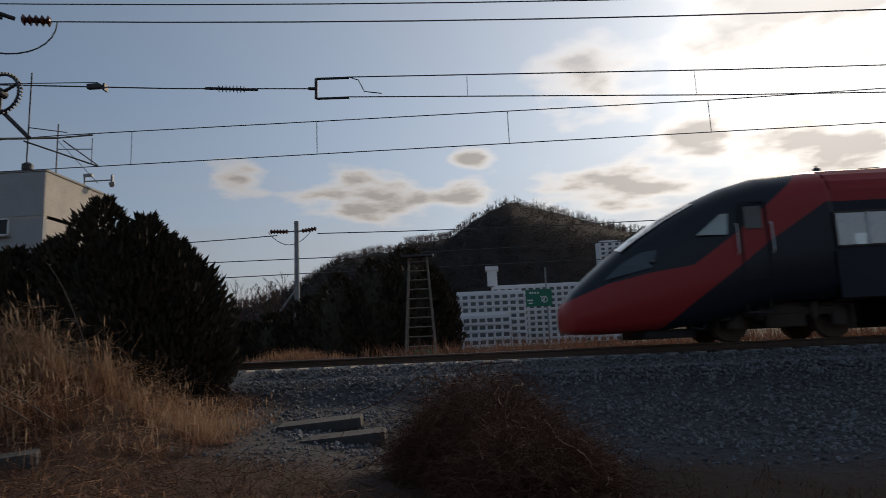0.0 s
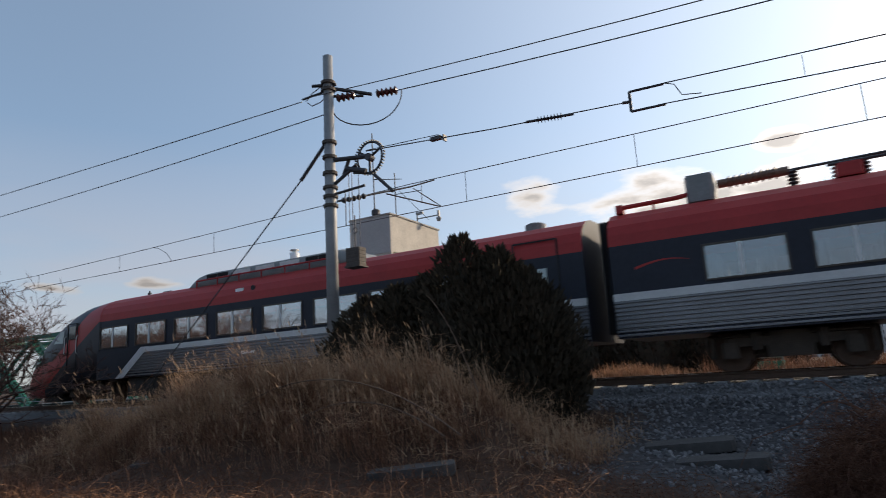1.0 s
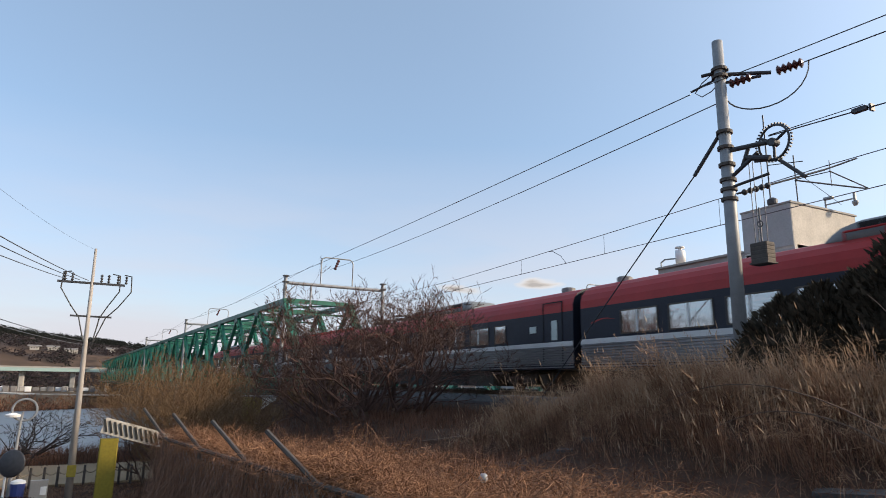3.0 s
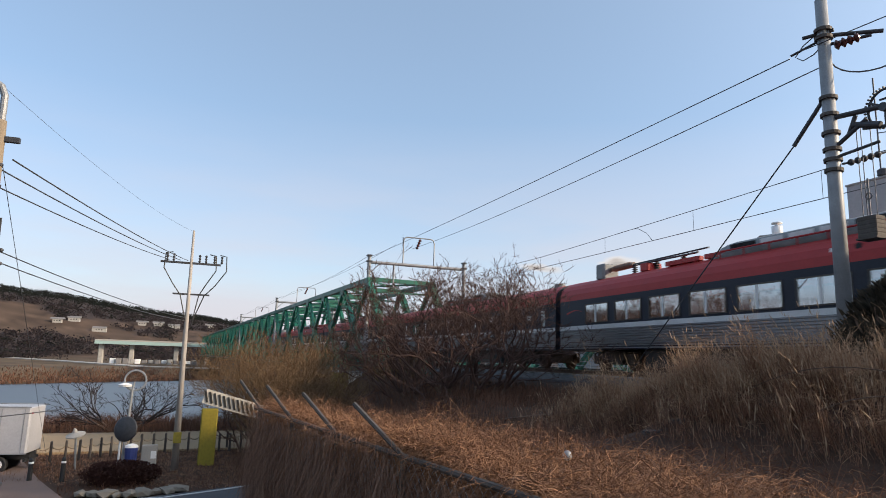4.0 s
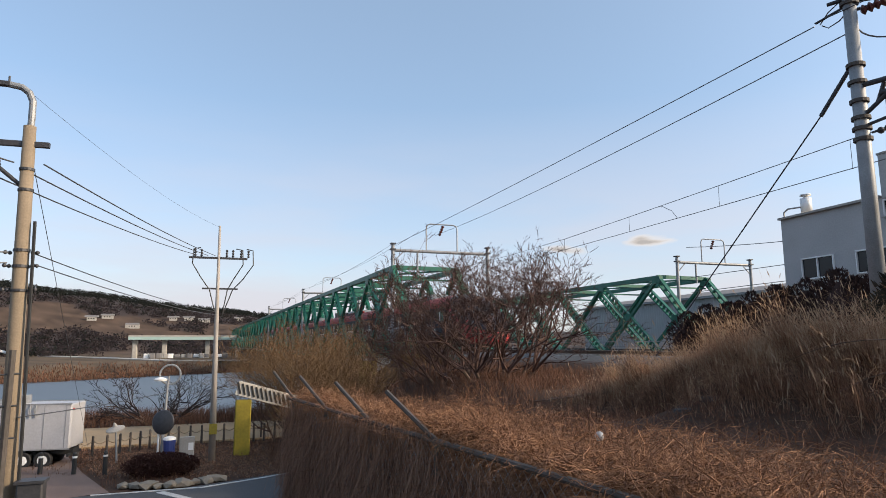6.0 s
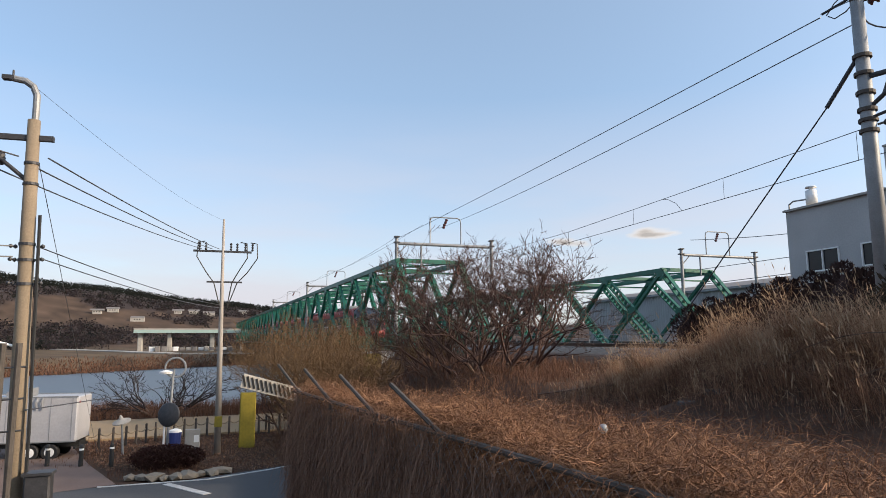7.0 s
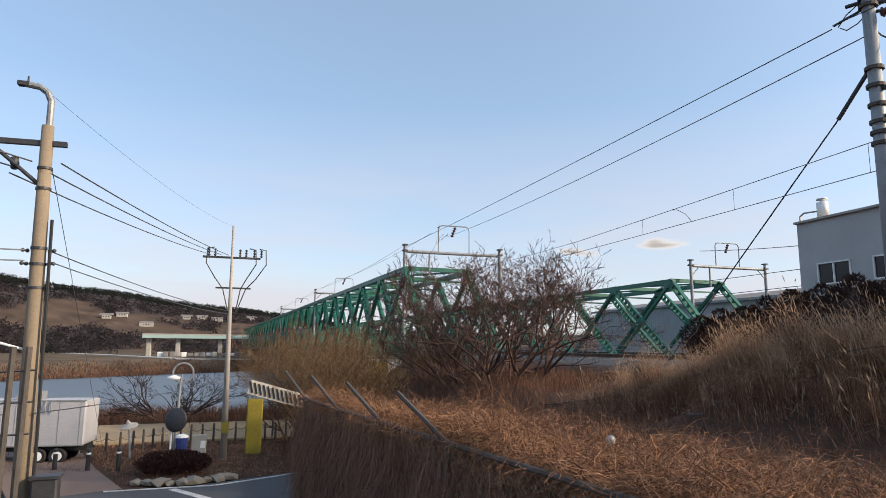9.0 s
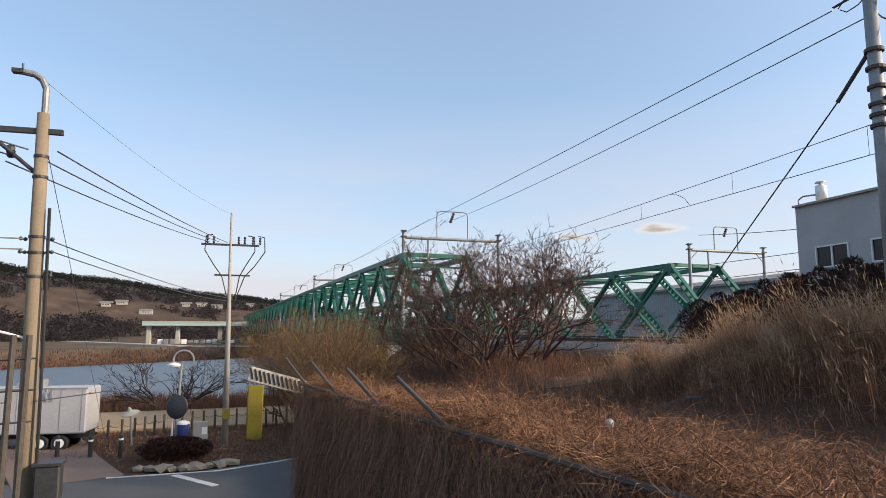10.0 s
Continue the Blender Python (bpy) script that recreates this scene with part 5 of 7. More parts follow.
def build_truss(x0, y0, bays, width, name_label, rails=True, bay=8.0):
    """A through truss; its near end top corner stands over x0, y0. It runs on along the heading."""
    t = thing("truss_bridge", name_label, "truss bridge", "green truss bridges", at=(x0, y0, 0), rz=math.degrees(HEADING))
    top, bot = 6.75, -0.75
    for y in (0.0, width):
        far = y > 0
        L = bays * bay
        m = MB()
        girder(m, (0.3, y, top), (-L - 0.3, y, top), 0.4, 0.42)
        part("top_chord", m, M_GREEN, t)
        m = MB()
        girder(m, (7.3, y, bot), (-L - 7.3, y, bot), 0.42, 0.6)
        part("bottom_chord", m, M_GREEN, t)
        m = MB()
        latticed(m, (7.0, y, bot), (0, y, top), 0.42, 0.5, 0.8)
        part("end_post", m, M_GREEN, t)
        for i in range(bays):
            xa = -i * bay
            for za, zb in ((top - 0.1, bot), (bot, top - 0.1)):
                m = MB()
                if za > zb:
                    girder(m, (xa, y, za), (xa - bay, y, zb), 0.3, 0.3)
                else:
                    latticed(m, (xa, y, za), (xa - bay, y, zb), 0.34, 0.6, 0.62)
                part("diagonal", m, M_GREEN, t)
            part("gusset", MB().box((xa, y, top - 0.25), (1.1, 0.42, 0.7)), M_GREEN, t)
            part("gusset", MB().box((xa - bay / 2, y, (top + bot) / 2), (0.9, 0.38, 0.8)), M_GREEN, t)
    for i in range(bays + 1):
        m = MB()
        xa = -i * bay
        girder(m, (xa, 0, top + 0.1), (xa, width, top + 0.1), 0.3, 0.35)
        if i < bays:
            girder(m, (xa, 0, top + 0.1), (xa - bay, width, top + 0.1), 0.16, 0.16)
            girder(m, (xa, width, top + 0.1), (xa - bay, 0, top + 0.1), 0.16, 0.16)
        girder(m, (xa, 0, top - 0.9), (xa, width, top - 0.9), 0.15, 0.15)
        part("sway_frame", m, M_GREEN, t)
        part("floor_beam", MB().box((xa - 3, width / 2, bot - 0.1), (0.4, width, 0.7)), M_GREEN, t)
    dk = MB()
    for y in (width / 2 - 0.8, width / 2 + 0.8):
        dk.box((-bays * bay / 2 + 3.5, y, -0.45), (bays * bay + 15, 0.35, 0.5))
    dk.box((-bays * bay / 2 + 3.5, width / 2, -0.24), (bays * bay + 15, 2.6, 0.1))
    part("deck", dk, M_DARKSTEEL, t, "dark open deck under the rails")
    if not rails:
        h = MB().cyl((9.0, -0.6, 0.55), (-30, -0.6, 0.55), 0.05, 6).cyl((9.0, -0.6, 0.1), (-30, -0.6, 0.1), 0.04, 6)
        for i in range(14):
            h.cyl((9.0 - i * 3, -0.6, -0.8), (9.0 - i * 3, -0.6, 0.55), 0.04, 6)
        part("hand_rail", h, M_STEEL, t, "plain steel handrail")
    if rails:
        wk = MB().box((-bays * bay / 2 + 6, -0.75, -0.75), (bays * bay + 24, 1.0, 0.1))
        part("walkway", wk, M_DARKSTEEL, t)
        r = MB()
        n = 60
        for i in range(n):
            x = 17.5 - i * 0.5
            r.box((x, -1.2, -0.15), (0.05, 0.05, 1.2))
        for z in (0.45, -0.05, -0.5):
            r.box((17.5 - n * 0.25, -1.2, z), (n * 0.5, 0.06, 0.06))
        part("guard_rail", r, M_GREEN, t, "green upright guard rail")
    for i in range(0, 6):
        p = MB().box((4.5 - i * 48, width / 2, -5.2), (1.8, width + 0.6, 7.6), bevel=0.4)
        part("pier", p, M_OLDSTONE, t, "concrete pier")
    return t


build_truss(-54.0, 12.27, 30, 5.8, "green painted steel truss bridge that carries the line over the river")
build_truss(-54.0, 39.0, 20, 6.0, "green painted steel truss bridge of the second line", False, 9.2)
for i, x in enumerate((-54.0, -102.0, -150.0)):
    dy = (x + 54) * math.tan(HEADING)
    build_portal(x, 12.25 + dy, 21.0 + dy, 8.95)
build_portal(-53.2, 40.8, 49.8, 8.9)


# ---- buildings behind the line ----
def build_window(parent, x, y, z, w, h):
    f = MB()
    for dx in (-w / 2, 0, w / 2):
        f.box((x + dx, y - 0.03, z), (0.07, 0.1, h))
    for dz in (-h / 2, h / 2):
        f.box((x, y - 0.03, z + dz), (w + 0.07, 0.1, 0.07))
    wn = part("window", f, M_WFRAME, parent, "white framed sliding window")
    for dx in (-w / 4, w / 4):
        part("pane", MB().box((x + dx, y + 0.02, z), (w / 2 - 0.07, 0.02, h - 0.07)), M_WGLASS, wn)
    part("sill", MB().box((x, y - 0.08, z - h / 2 - 0.07), (w + 0.2, 0.2, 0.07)), M_CONC, wn)


def build_station():
    t = thing("signal_building", "two-storey pale rendered building with a beige stair tower and rooftop aerials", "building")
    x0, x1, y0, y1, zt = -30.2, -21.05, 30.0, 36.0, 7.5
    th = 0.25
    wins = [(-27.95, 4.45, 2.0, 1.15), (-24.6, 4.45, 2.0, 1.15)]
    m = MB()
    # front wall cut for the windows
    xs = sorted({x0, x1, *[w[0] + s * w[2] / 2 for w in wins for s in (-1, 1)]})
    for a, b in zip(xs, xs[1:]):
        w = next((w for w in wins if w[0] - w[2] / 2 - 1e-6 <= a and b <= w[0] + w[2] / 2 + 1e-6), None)
        for z0, z1 in ([(-0.6, w[1] - w[3] / 2), (w[1] + w[3] / 2, zt)] if w else [(-0.6, zt)]):
            m.box(((a + b) / 2, y0 + th / 2, (z0 + z1) / 2), (b - a, th, z1 - z0))
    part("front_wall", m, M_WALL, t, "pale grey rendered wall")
    part("left_wall", MB().box((x0 + th / 2, (y0 + y1) / 2 + th / 2, zt / 2 - 0.3), (th, y1 - y0 - th, zt + 0.6)), M_WALL, t)
    part("back_wall", MB().box(((x0 + x1) / 2, y1 - th / 2, zt / 2 - 0.3), (x1 - x0 - 2 * th, th, zt + 0.6)), M_WALL, t)
    # the sun on this side is put into its beige colour
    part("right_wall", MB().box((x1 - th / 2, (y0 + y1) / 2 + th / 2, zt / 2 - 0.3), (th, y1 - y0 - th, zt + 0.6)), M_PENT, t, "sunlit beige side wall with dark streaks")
    part("roof", MB().box(((x0 + x1) / 2, (y0 + y1) / 2, zt - 0.25), (x1 - x0 - 2 * th, y1 - y0 - 2 * th, 0.2)), M_CONC, t)
    part("parapet", MB().box(((x0 + x1) / 2 - 1.5, y0 - 0.02, zt + 0.06), (x1 - x0 - 2.9, 0.36, 0.12)), M_CONC, t)
    part("stair_tower", MB().box((-22.5, 32.85, 8.5), (2.9, 5.7, 2.4), bevel=0.04), M_PENT, t, "rooftop stair tower in sunlit beige")
    # thin grey sheet that paints shade on the tower's front
    part("tower_front_shade", MB().box((-22.5, 29.985, 8.56), (2.88, 0.03, 2.2)), M_WALL, t)
    part("tower_cap", MB().box((-22.5, 32.85, 9.74), (3.0, 5.8, 0.1)), M_CONC, t)
    for w in wins:
        build_window(t, w[0], y0, w[1], w[2], w[3])
    build_window(t, -23.3, y0 - 0.02, 6.95, 1.1, 0.8)
    a = MB()
    a.cyl((-22.8, 31.0, 9.8), (-22.8, 31.0, 15.4), 0.04).cyl((-21.9, 32, 9.8), (-21.9, 32, 12.9), 0.035)
    a.cyl((-22.8, 31, 12.4), (-21.4, 32, 12.4), 0.025).cyl((-21.9, 32, 11.5), (-20.0, 32, 11.4), 0.025)
    a.cyl((-20.0, 32, 10.6), (-20.0, 32, 12.0), 0.02).cyl((-21.9, 32, 12.0), (-20.2, 33, 9.8), 0.015).cyl((-25.0, 31, 9.8), (-25.0, 31, 12.2), 0.03)
    part("aerial", a, M_DARKSTEEL, t, "thin rooftop aerials")
    c = MB()
    c.cyl((-21.9, 34.5, 9.8), (-21.9, 34.5, 10.7), 0.05).cyl((-21.9, 34.5, 10.4), (-20.3, 34.5, 10.4), 0.04)
    c.box((-20.3, 34.5, 10.5), (0.12, 0.12, 0.4)).disc_stack((-20.3, 34.5, 10.0), (0, 0, 1), [(0, 0.1), (0.15, 0.16), (0.25, 0.16)], 10)
    c.box((-21.7, 34.5, 10.75), (0.5, 0.16, 0.16))
    part("camera_bracket", c, M_STEEL, t, "grey camera bracket on the roof edge")
    h = MB().disc_stack((-22.3, 30.4, 9.8), (0, 0, 1), [(0, 0.12), (0.15, 0.26), (0.4, 0.26), (0.5, 0.12)], 14)
    part("roof_horn", h, M_DARKSTEEL, t)
    s = MB().disc_stack((-28.9, 30.6, 7.55), (0, 0, 1), [(0, 0.1), (0.25, 0.1), (0.25, 0.3), (1.05, 0.3), (1.06, 0.12), (1.2, 0.12), (1.2, 0.3), (1.28, 0.28), (1.3, 0.1)], 16)
    part("flue", s, M_WHITE, t, "white cylindrical flue with a cap", True)
    part("roof_pipe", MB().tube([(-30.2, 30.3, 7.6), (-30.2, 30.3, 8.0), (-29.9, 30.3, 8.15), (-29.0, 30.4, 8.1)], 0.05), M_STEEL, t)


build_station()


def build_warehouse():
    t = thing("warehouse", "long low grey sheet-metal warehouse behind the second bridge", "warehouse")
    m = MB().box((-66, 66, 2.8), (68, 16, 7.2))
    for i in range(134):
        m.box((-99.5 + i * 0.5, 57.98, 2.8), (0.06, 0.06, 7.1))
    part("wall", m, M_WAREH, t, "plain pale grey ribbed wall")
    part("roof", MB().add([(-101, 57.4, 6.4), (-31.5, 57.4, 6.4), (-31.5, 66, 7.9), (-101, 66, 7.9), (-101, 74.6, 6.4), (-31.5, 74.6, 6.4)], [(0, 1, 2, 3), (3, 2, 5, 4)]), M_ROOFT, t, "grey low-pitched roof")
    part("roof_edge", MB().box((-66.2, 57.6, 6.3), (69, 0.3, 0.3)), M_STEEL, t)
    for x in (-60, -52, -45):
        part("wall_lamp", MB().box((x, 57.8, 3.4), (0.35, 0.25, 0.3), bevel=0.05), M_WHITE, t)
        part("downpipe", MB().cyl((x + 3.4, 57.85, -0.4), (x + 3.4, 57.85, 6.2), 0.1), M_STEEL, t)


build_warehouse()


def second_mast(x, y, top):
    t = thing("catenary_mast", "grey concrete mast of the second line with insulators and a stay", "catenary mast", at=(x, y, 0))
    part("pole", MB().tube([(0, 0, -0.7), (0, 0, top)], 0.17, 12, r2=0.14), M_STEEL, t)
    m = MB()
    m.cyl((-1.4, 0, top - 0.6), (0.8, 0, top - 0.6), 0.04).cyl((-0.1, 0, 3.9), (-3.4, 0, -0.4), 0.06)
    part("stay", m, M_STEEL, t)
    i = MB()
    insulator(i, (-1.6, 0, top - 0.55), (-0.5, 0, top - 0.6), 0.14, 6)
    insulator(i, (0.3, 0, top - 0.6), (1.2, 0, top - 0.5), 0.14, 5)
    part("insulator", i, M_INS, t)
    part("jumper_cable", MB().tube(sag((-1.7, 0, top - 0.6), (0.9, 0, top - 0.6), 0.8, 10), 0.02, 4), M_WIRE, t)


second_mast(-10.45, 37.0, 8.0)
wire("feeder_wire", sag((-11.6, 37, 7.2), (-53.2, 42, 9.8), 0.8), 0.03, "feeder wire of the second line")
wire("feeder_wire", sag((-9.2, 37, 7.2), (60, 38, 9.4), 1.0), 0.03, "feeder wire of the second line")
wire("contact_wire", [(-54, 43, 5.4), (-10, 40, 5.25), (60, 40.5, 5.25)], 0.03, "contact wire of the second line")
wire("messenger_wire", [(-54, 43, 6.9), (-10, 40, 6.2), (60, 40.5, 6.6)], 0.03, "messenger wire of the second line")


def build_ladder_tower():
    t = thing("ladder_tower", "weathered free-standing timber ladder tower beside the line", "ladder", at=(-2.45, 26.0, -0.45))
    for s in (-1, 1):
        for d in (-0.35, 0.5):
            part("leg", MB().cyl((s * 0.62, d, 0), (s * 0.36, 0.05 + d * 0.2, 4.35), 0.04), mat_ladder, t)
    for i in range(11):
        z = 0.35 + i * 0.38
        w = 0.62 - 0.26 * z / 4.35
        part("rung", MB().cyl((-w, -0.35 + 0.4 * z / 4.35, z), (w, -0.35 + 0.4 * z / 4.35, z), 0.028), mat_ladder, t)
    part("top_bar", MB().box((0, 0.05, 4.38), (1.25, 0.5, 0.08)), M_DARKSTEEL, t)
    part("foot_box", MB().box((0.2, -0.5, 0.3), (0.9, 0.5, 0.6), bevel=0.04), M_SIGN, t, "green metal cabinet at the foot")


mat_ladder = mat("weathered_timber", (0.17, 0.15, 0.125), 0.85, 0, 0.25, 3, 0.2)
build_ladder_tower()


def build_road_sign():
    t = thing("road_sign", "green overhead road sign with white markings on a mast arm", "road sign", at=(7.6, 75, 1.9))
    t.scale = (0.66, 0.66, 0.66)
    part("post", MB().cyl((1.4, 0, -4.0), (1.4, 0, 11.0), 0.14), M_STEEL, t)
    part("panel", MB().box((0, -0.2, 5.6), (4.6, 0.1, 3.0), bevel=0.02), M_SIGN, t)
    m = MB()
    for i in range(4):
        m.box((-1.5 + i * 0.45, -0.27, 6.5), (0.3, 0.02, 0.35))
    m.cyl((0.6, -0.27, 5.0), (1.3, -0.27, 5.9), 0.07).cyl((0.9, -0.27, 5.4), (0.2, -0.27, 5.9), 0.07).cyl((0.9, -0.27, 5.4), (0.9, -0.27, 4.6), 0.07)
    m.torus((0.95, -0.27, 5.3), (0, 1, 0), 0.5, 0.07)
    m.box((-1.6, -0.27, 5.2), (1.0, 0.02, 0.25)).box((-1.5, -0.27, 4.7), (0.7, 0.02, 0.2))
    part("marking", m, M_WHITE, t, "white bars and arrows")


build_road_sign()

WIN_APT = MB().box((0, 0, 0), (2.2, 0.3, 1.5)).mesh("window", M_APTW)


def build_apartment(x, y, w, floors, cols, tower=None):
    t = thing("apartment_block", "white slab apartment block with rows of dark windows", "apartment block", "distant apartment blocks", at=(x, y, -3))
    H = floors * 2.9 + 1.5
    m = MB().box((0, 0, H / 2), (w, 12, H))
    for c in range(cols + 1):
        m.box((-w / 2 + w * c / cols, -6.1, H / 2), (0.5, 0.5, H))
    m.box((0, 0, H + 0.4), (w - 3, 8, 0.9))
    part("wall", m, M_APT, t)
    for f in range(floors):
        part("balcony", MB().box((0, -6.3, 1.1 + f * 2.9), (w - 0.8, 0.5, 0.9)), M_APT, t)
        for c in range(cols):
            ob = part("window", WIN_APT, None, t)
            ob.matrix_basis = pose(-w / 2 + w * (c + 0.5) / cols, -6.05, 2.35 + f * 2.9)
    if tower is not None:
        k = MB().box((tower, 0, H + 5), (5, 5, 8)).box((tower, 0, H + 10), (6.6, 6.6, 2.2))
        for dx in (-1.2, 1.2):
            k.box((tower + dx, -2.6, H + 5), (0.8, 0.3, 7))
        part("lift_tower", k, M_APT, t, "white lift tower with a wider top")


build_apartment(8, 292, 32, 9, 9)
build_apartment(34, 330, 46, 11, 13, -22.5)
build_apartment(66, 345, 40, 11, 10)
build_apartment(4, 262, 22, 5, 7)
build_apartment(92, 420, 14, 23, 3)


# ---- lower ground: road, poles, lorry, small things ----
def strip(name, pts, w, z, material, label, cat):
    m = MB()
    L, R = [], []
    for i, p in enumerate(pts):
        a, b = Vector(pts[max(i - 1, 0)]), Vector(pts[min(i + 1, len(pts) - 1)])
        d = (b - a).normalized()
        n = Vector((-d.y, d.x))
        L.append(Vector(p) + n * w / 2), R.append(Vector(p) - n * w / 2)
    vs = [(*p, z) for p in L] + [(*p, z) for p in R] + [(*p, z - 0.3) for p in L] + [(*p, z - 0.3) for p in R]
    n = len(pts)
    fs = []
    for i in range(n - 1):
        fs += [(i, n + i, n + i + 1, i + 1), (i, i + 1, 2 * n + i + 1, 2 * n + i), (n + i + 1, n + i, 3 * n + i, 3 * n + i + 1)]
    m.add(vs, fs)
    return solid(name, m, material, label, cat, "structure")


strip("road", [(-24.0, -60), (-24.6, -30), (-25.3, -12), (-25.5, -6), (-25.8, -1.6), (-27.2, 1.6), (-29.2, 6), (-31.5, 14), (-35, 30)], 6.4, -5.2, M_ASPHALT, "grey asphalt road below the bank", "road")
strip("road", [(-28.4, -6.4), (-33, -8.2), (-44, -11.8), (-60, -16)], 3.6, -5.19, M_PAVE, "reddish paved path to the riverside", "path")
strip("pavement", [(-46.5, -40), (-46.0, -10), (-47.0, 6), (-50, 14)], 9.0, -5.2, mat("sandy_gravel_path", (0.30, 0.215, 0.125), 0.95, 0, 0.2, 0.4, 0.3, 20), "sandy riverside path", "path")
for a, b, w in (((-28.75, -5.3), (-28.85, -1.4), 0.13), ((-28.85, -1.4), (-30.0, 0.9), 0.13), ((-30.0, 0.9), (-31.3, 3.0), 0.13), ((-28.5, -2.9), (-26.3, -1.35), 0.3)):
    d = (Vector(b) - Vector(a))
    m = MB().box((*((Vector(a) + Vector(b)) / 2), -5.19), (d.length, w, 0.02), 0, Matrix.Rotation(math.atan2(d.y, d.x), 3, "Z"))
    solid("road_marking", m, M_ROADPAINT, "worn white road marking on asphalt", "road marking", "structure")


def build_street_pole():
    t = thing("utility_pole", "tan concrete utility pole with a curved lamp arm, crossarm and wires", "utility pole", at=(-15.2, -4.29, -5.4))
    t.matrix_basis = pose(-15.2, -4.29, -5.4, 1.0, 0, 0)
    part("pole", MB().tube([(0, 0, 0), (0.3, 0.0, 9.85)], 0.18, 18, r2=0.108), M_POLE, t, "round concrete pole", True)
    part("lamp_arm", MB().tube([(0.28, 0, 9.4), (0.3, 0.02, 10.0), (0.3, 0.02, 10.35), (0.3, -0.05, 10.52), (0.3, -0.18, 10.62), (0.3, -0.42, 10.66)], 0.065, 10), M_STEEL, t, "curved steel lamp arm")
    part("lamp_stub", MB().box((0.3, -0.47, 10.66), (0.14, 0.2, 0.08)).cyl((0.3, -0.4, 10.68), (0.3, -0.4, 10.82), 0.02), M_DARKSTEEL, t)
    m = MB().box((0.28, -0.85, 9.5), (0.1, 2.4, 0.1)).cyl((0.28, -0.9, 9.4), (0.26, -0.1, 8.7), 0.04)
    part("crossarm", m, M_DARKSTEEL, t)
    for z in (8.6, 9.0, 7.45, 7.15, 6.7):
        w = 0.18 - 0.0073 * z
        part("pole_band", MB().disc_stack((0.0305 * z, 0, z), (0, 0, 1), [(-0.025, w), (-0.025, w + 0.018), (0.025, w + 0.018), (0.025, w)], 14), M_DARKSTEEL, t)
    for y in (-0.55, -1.0, -1.5):
        i = MB()
        insulator(i, (0.2, y, 9.2), (-0.05, y - 0.05, 9.05), 0.08, 3)
        part("insulator", i, M_DARKSTEEL, t)
    for z, s in ((7.4, -1), (7.15, -1), (6.7, -1), (7.4, 1), (7.15, 1), (6.7, 1)):
        i = MB()
        insulator(i, (0.23, s * 0.15, z), (0.23, s * 0.3, z + 0.02), 0.04, 2)
        part("insulator", i, M_DARKSTEEL, t)
    part("meter_box", MB().box((0.3, 0.45, 2.95), (0.3, 0.42, 0.6), bevel=0.03).box((0.3, 0.45, 3.27), (0.36, 0.48, 0.05)), M_DARKSTEEL, t, "dark grey switch box")
    part("cable", MB().tube([(0.25, 0.22, 0.4), (0.28, 0.24, 4.0), (0.3, 0.2, 8.0)], 0.03), M_BLACK, t)
    s = MB().cyl((0.2, -0.1, 5.55), (0.2, -0.75, 5.75), 0.025)
    s.disc_stack((0.2, -0.8, 5.55), (0, 0, 1), [(0, 0.14), (0.08, 0.17), (0.2, 0.1), (0.28, 0.05)], 14)
    part("path_lamp", s, M_WHITE, t, "small bell-shaped lamp")


def build_far_pole():
    X, Y = -35.4, -1.25
    t = thing("utility_pole", "grey concrete utility pole with switch gear and drooping leads", "utility pole", at=(X, Y, -5.35))
    part("pole", MB().tube([(0, 0, 0), (0.25, -0.15, 11.65)], 0.17, 14, r2=0.055), M_POLE2, t, "", True)
    part("crossarm", MB().box((0.22, -0.14, 10.0), (0.1, 2.8, 0.1)), M_DARKSTEEL, t)
    part("crossarm", MB().box((0.2, 0.0, 8.45), (0.08, 1.7, 0.08)), M_DARKSTEEL, t)
    for y in (-1.25, -0.95, 0.25, 0.55, 0.95, 1.3):
        i = MB()
        insulator(i, (0.22, y, 10.05), (0.22, y, 10.45), 0.065, 3)
        part("insulator", i, M_DARKSTEEL, t)
    for y in (-1.0, 0.7, 1.2):
        s = 1 if y > 0 else -1
        j = MB().tube([(0.22, y, 10.5), (0.22, y + s * 0.32, 10.45), (0.22, y + s * 0.36, 9.7), (0.22, y * 0.9, 8.95), (0.22, y * 0.5, 8.4), (0.2, s * 0.15, 7.1)], 0.03)
        part("lead", j, M_BLACK, t)
    part("plate", MB().box((0.24, 0, 1.6), (0.05, 0.36, 0.5)), M_YELLOW, t)


build_street_pole()
build_far_pole()
P1, P2 = Vector((-14.9, -4.42, -5.4)), Vector((-35.2, -1.4, -5.35))
for dy, z0, z1 in ((-0.05, 9.12, 10.12), (-0.4, 9.0, 10.12), (-0.9, 8.86, 10.12)):
    wire("power_line", sag(P1 + Vector((0, dy + 0.3, z0)), P2 + Vector((0, dy - 0.1, z1)), 0.12), 0.016, "dark power line between utility poles")
    wire("power_line", sag(P1 + Vector((0, dy - 0.2, z0)), (6, -16, 5.0), 0.5), 0.016, "dark power line towards the road")
for z0, z1 in ((7.4, 7.3), (7.2, 7.15), (4.4, 4.0)):
    wire("service_line", sag(P1 + Vector((0, 0.2, z0)), P2 + Vector((0, 0, z1)), 0.15), 0.012, "thin service line between utility poles")
    wire("service_line", sag(P1 + Vector((0, -0.2, z0)), (-4, -16, z0 - 5.2), 0.4), 0.014, "thin service line towards the road")
wire("earth_wire", sag(P1 + Vector((0, -0.3, 10.7)), P2 + Vector((0, 0, 11.6)), 0.3), 0.004, "thin wire from lamp arm to pole top")
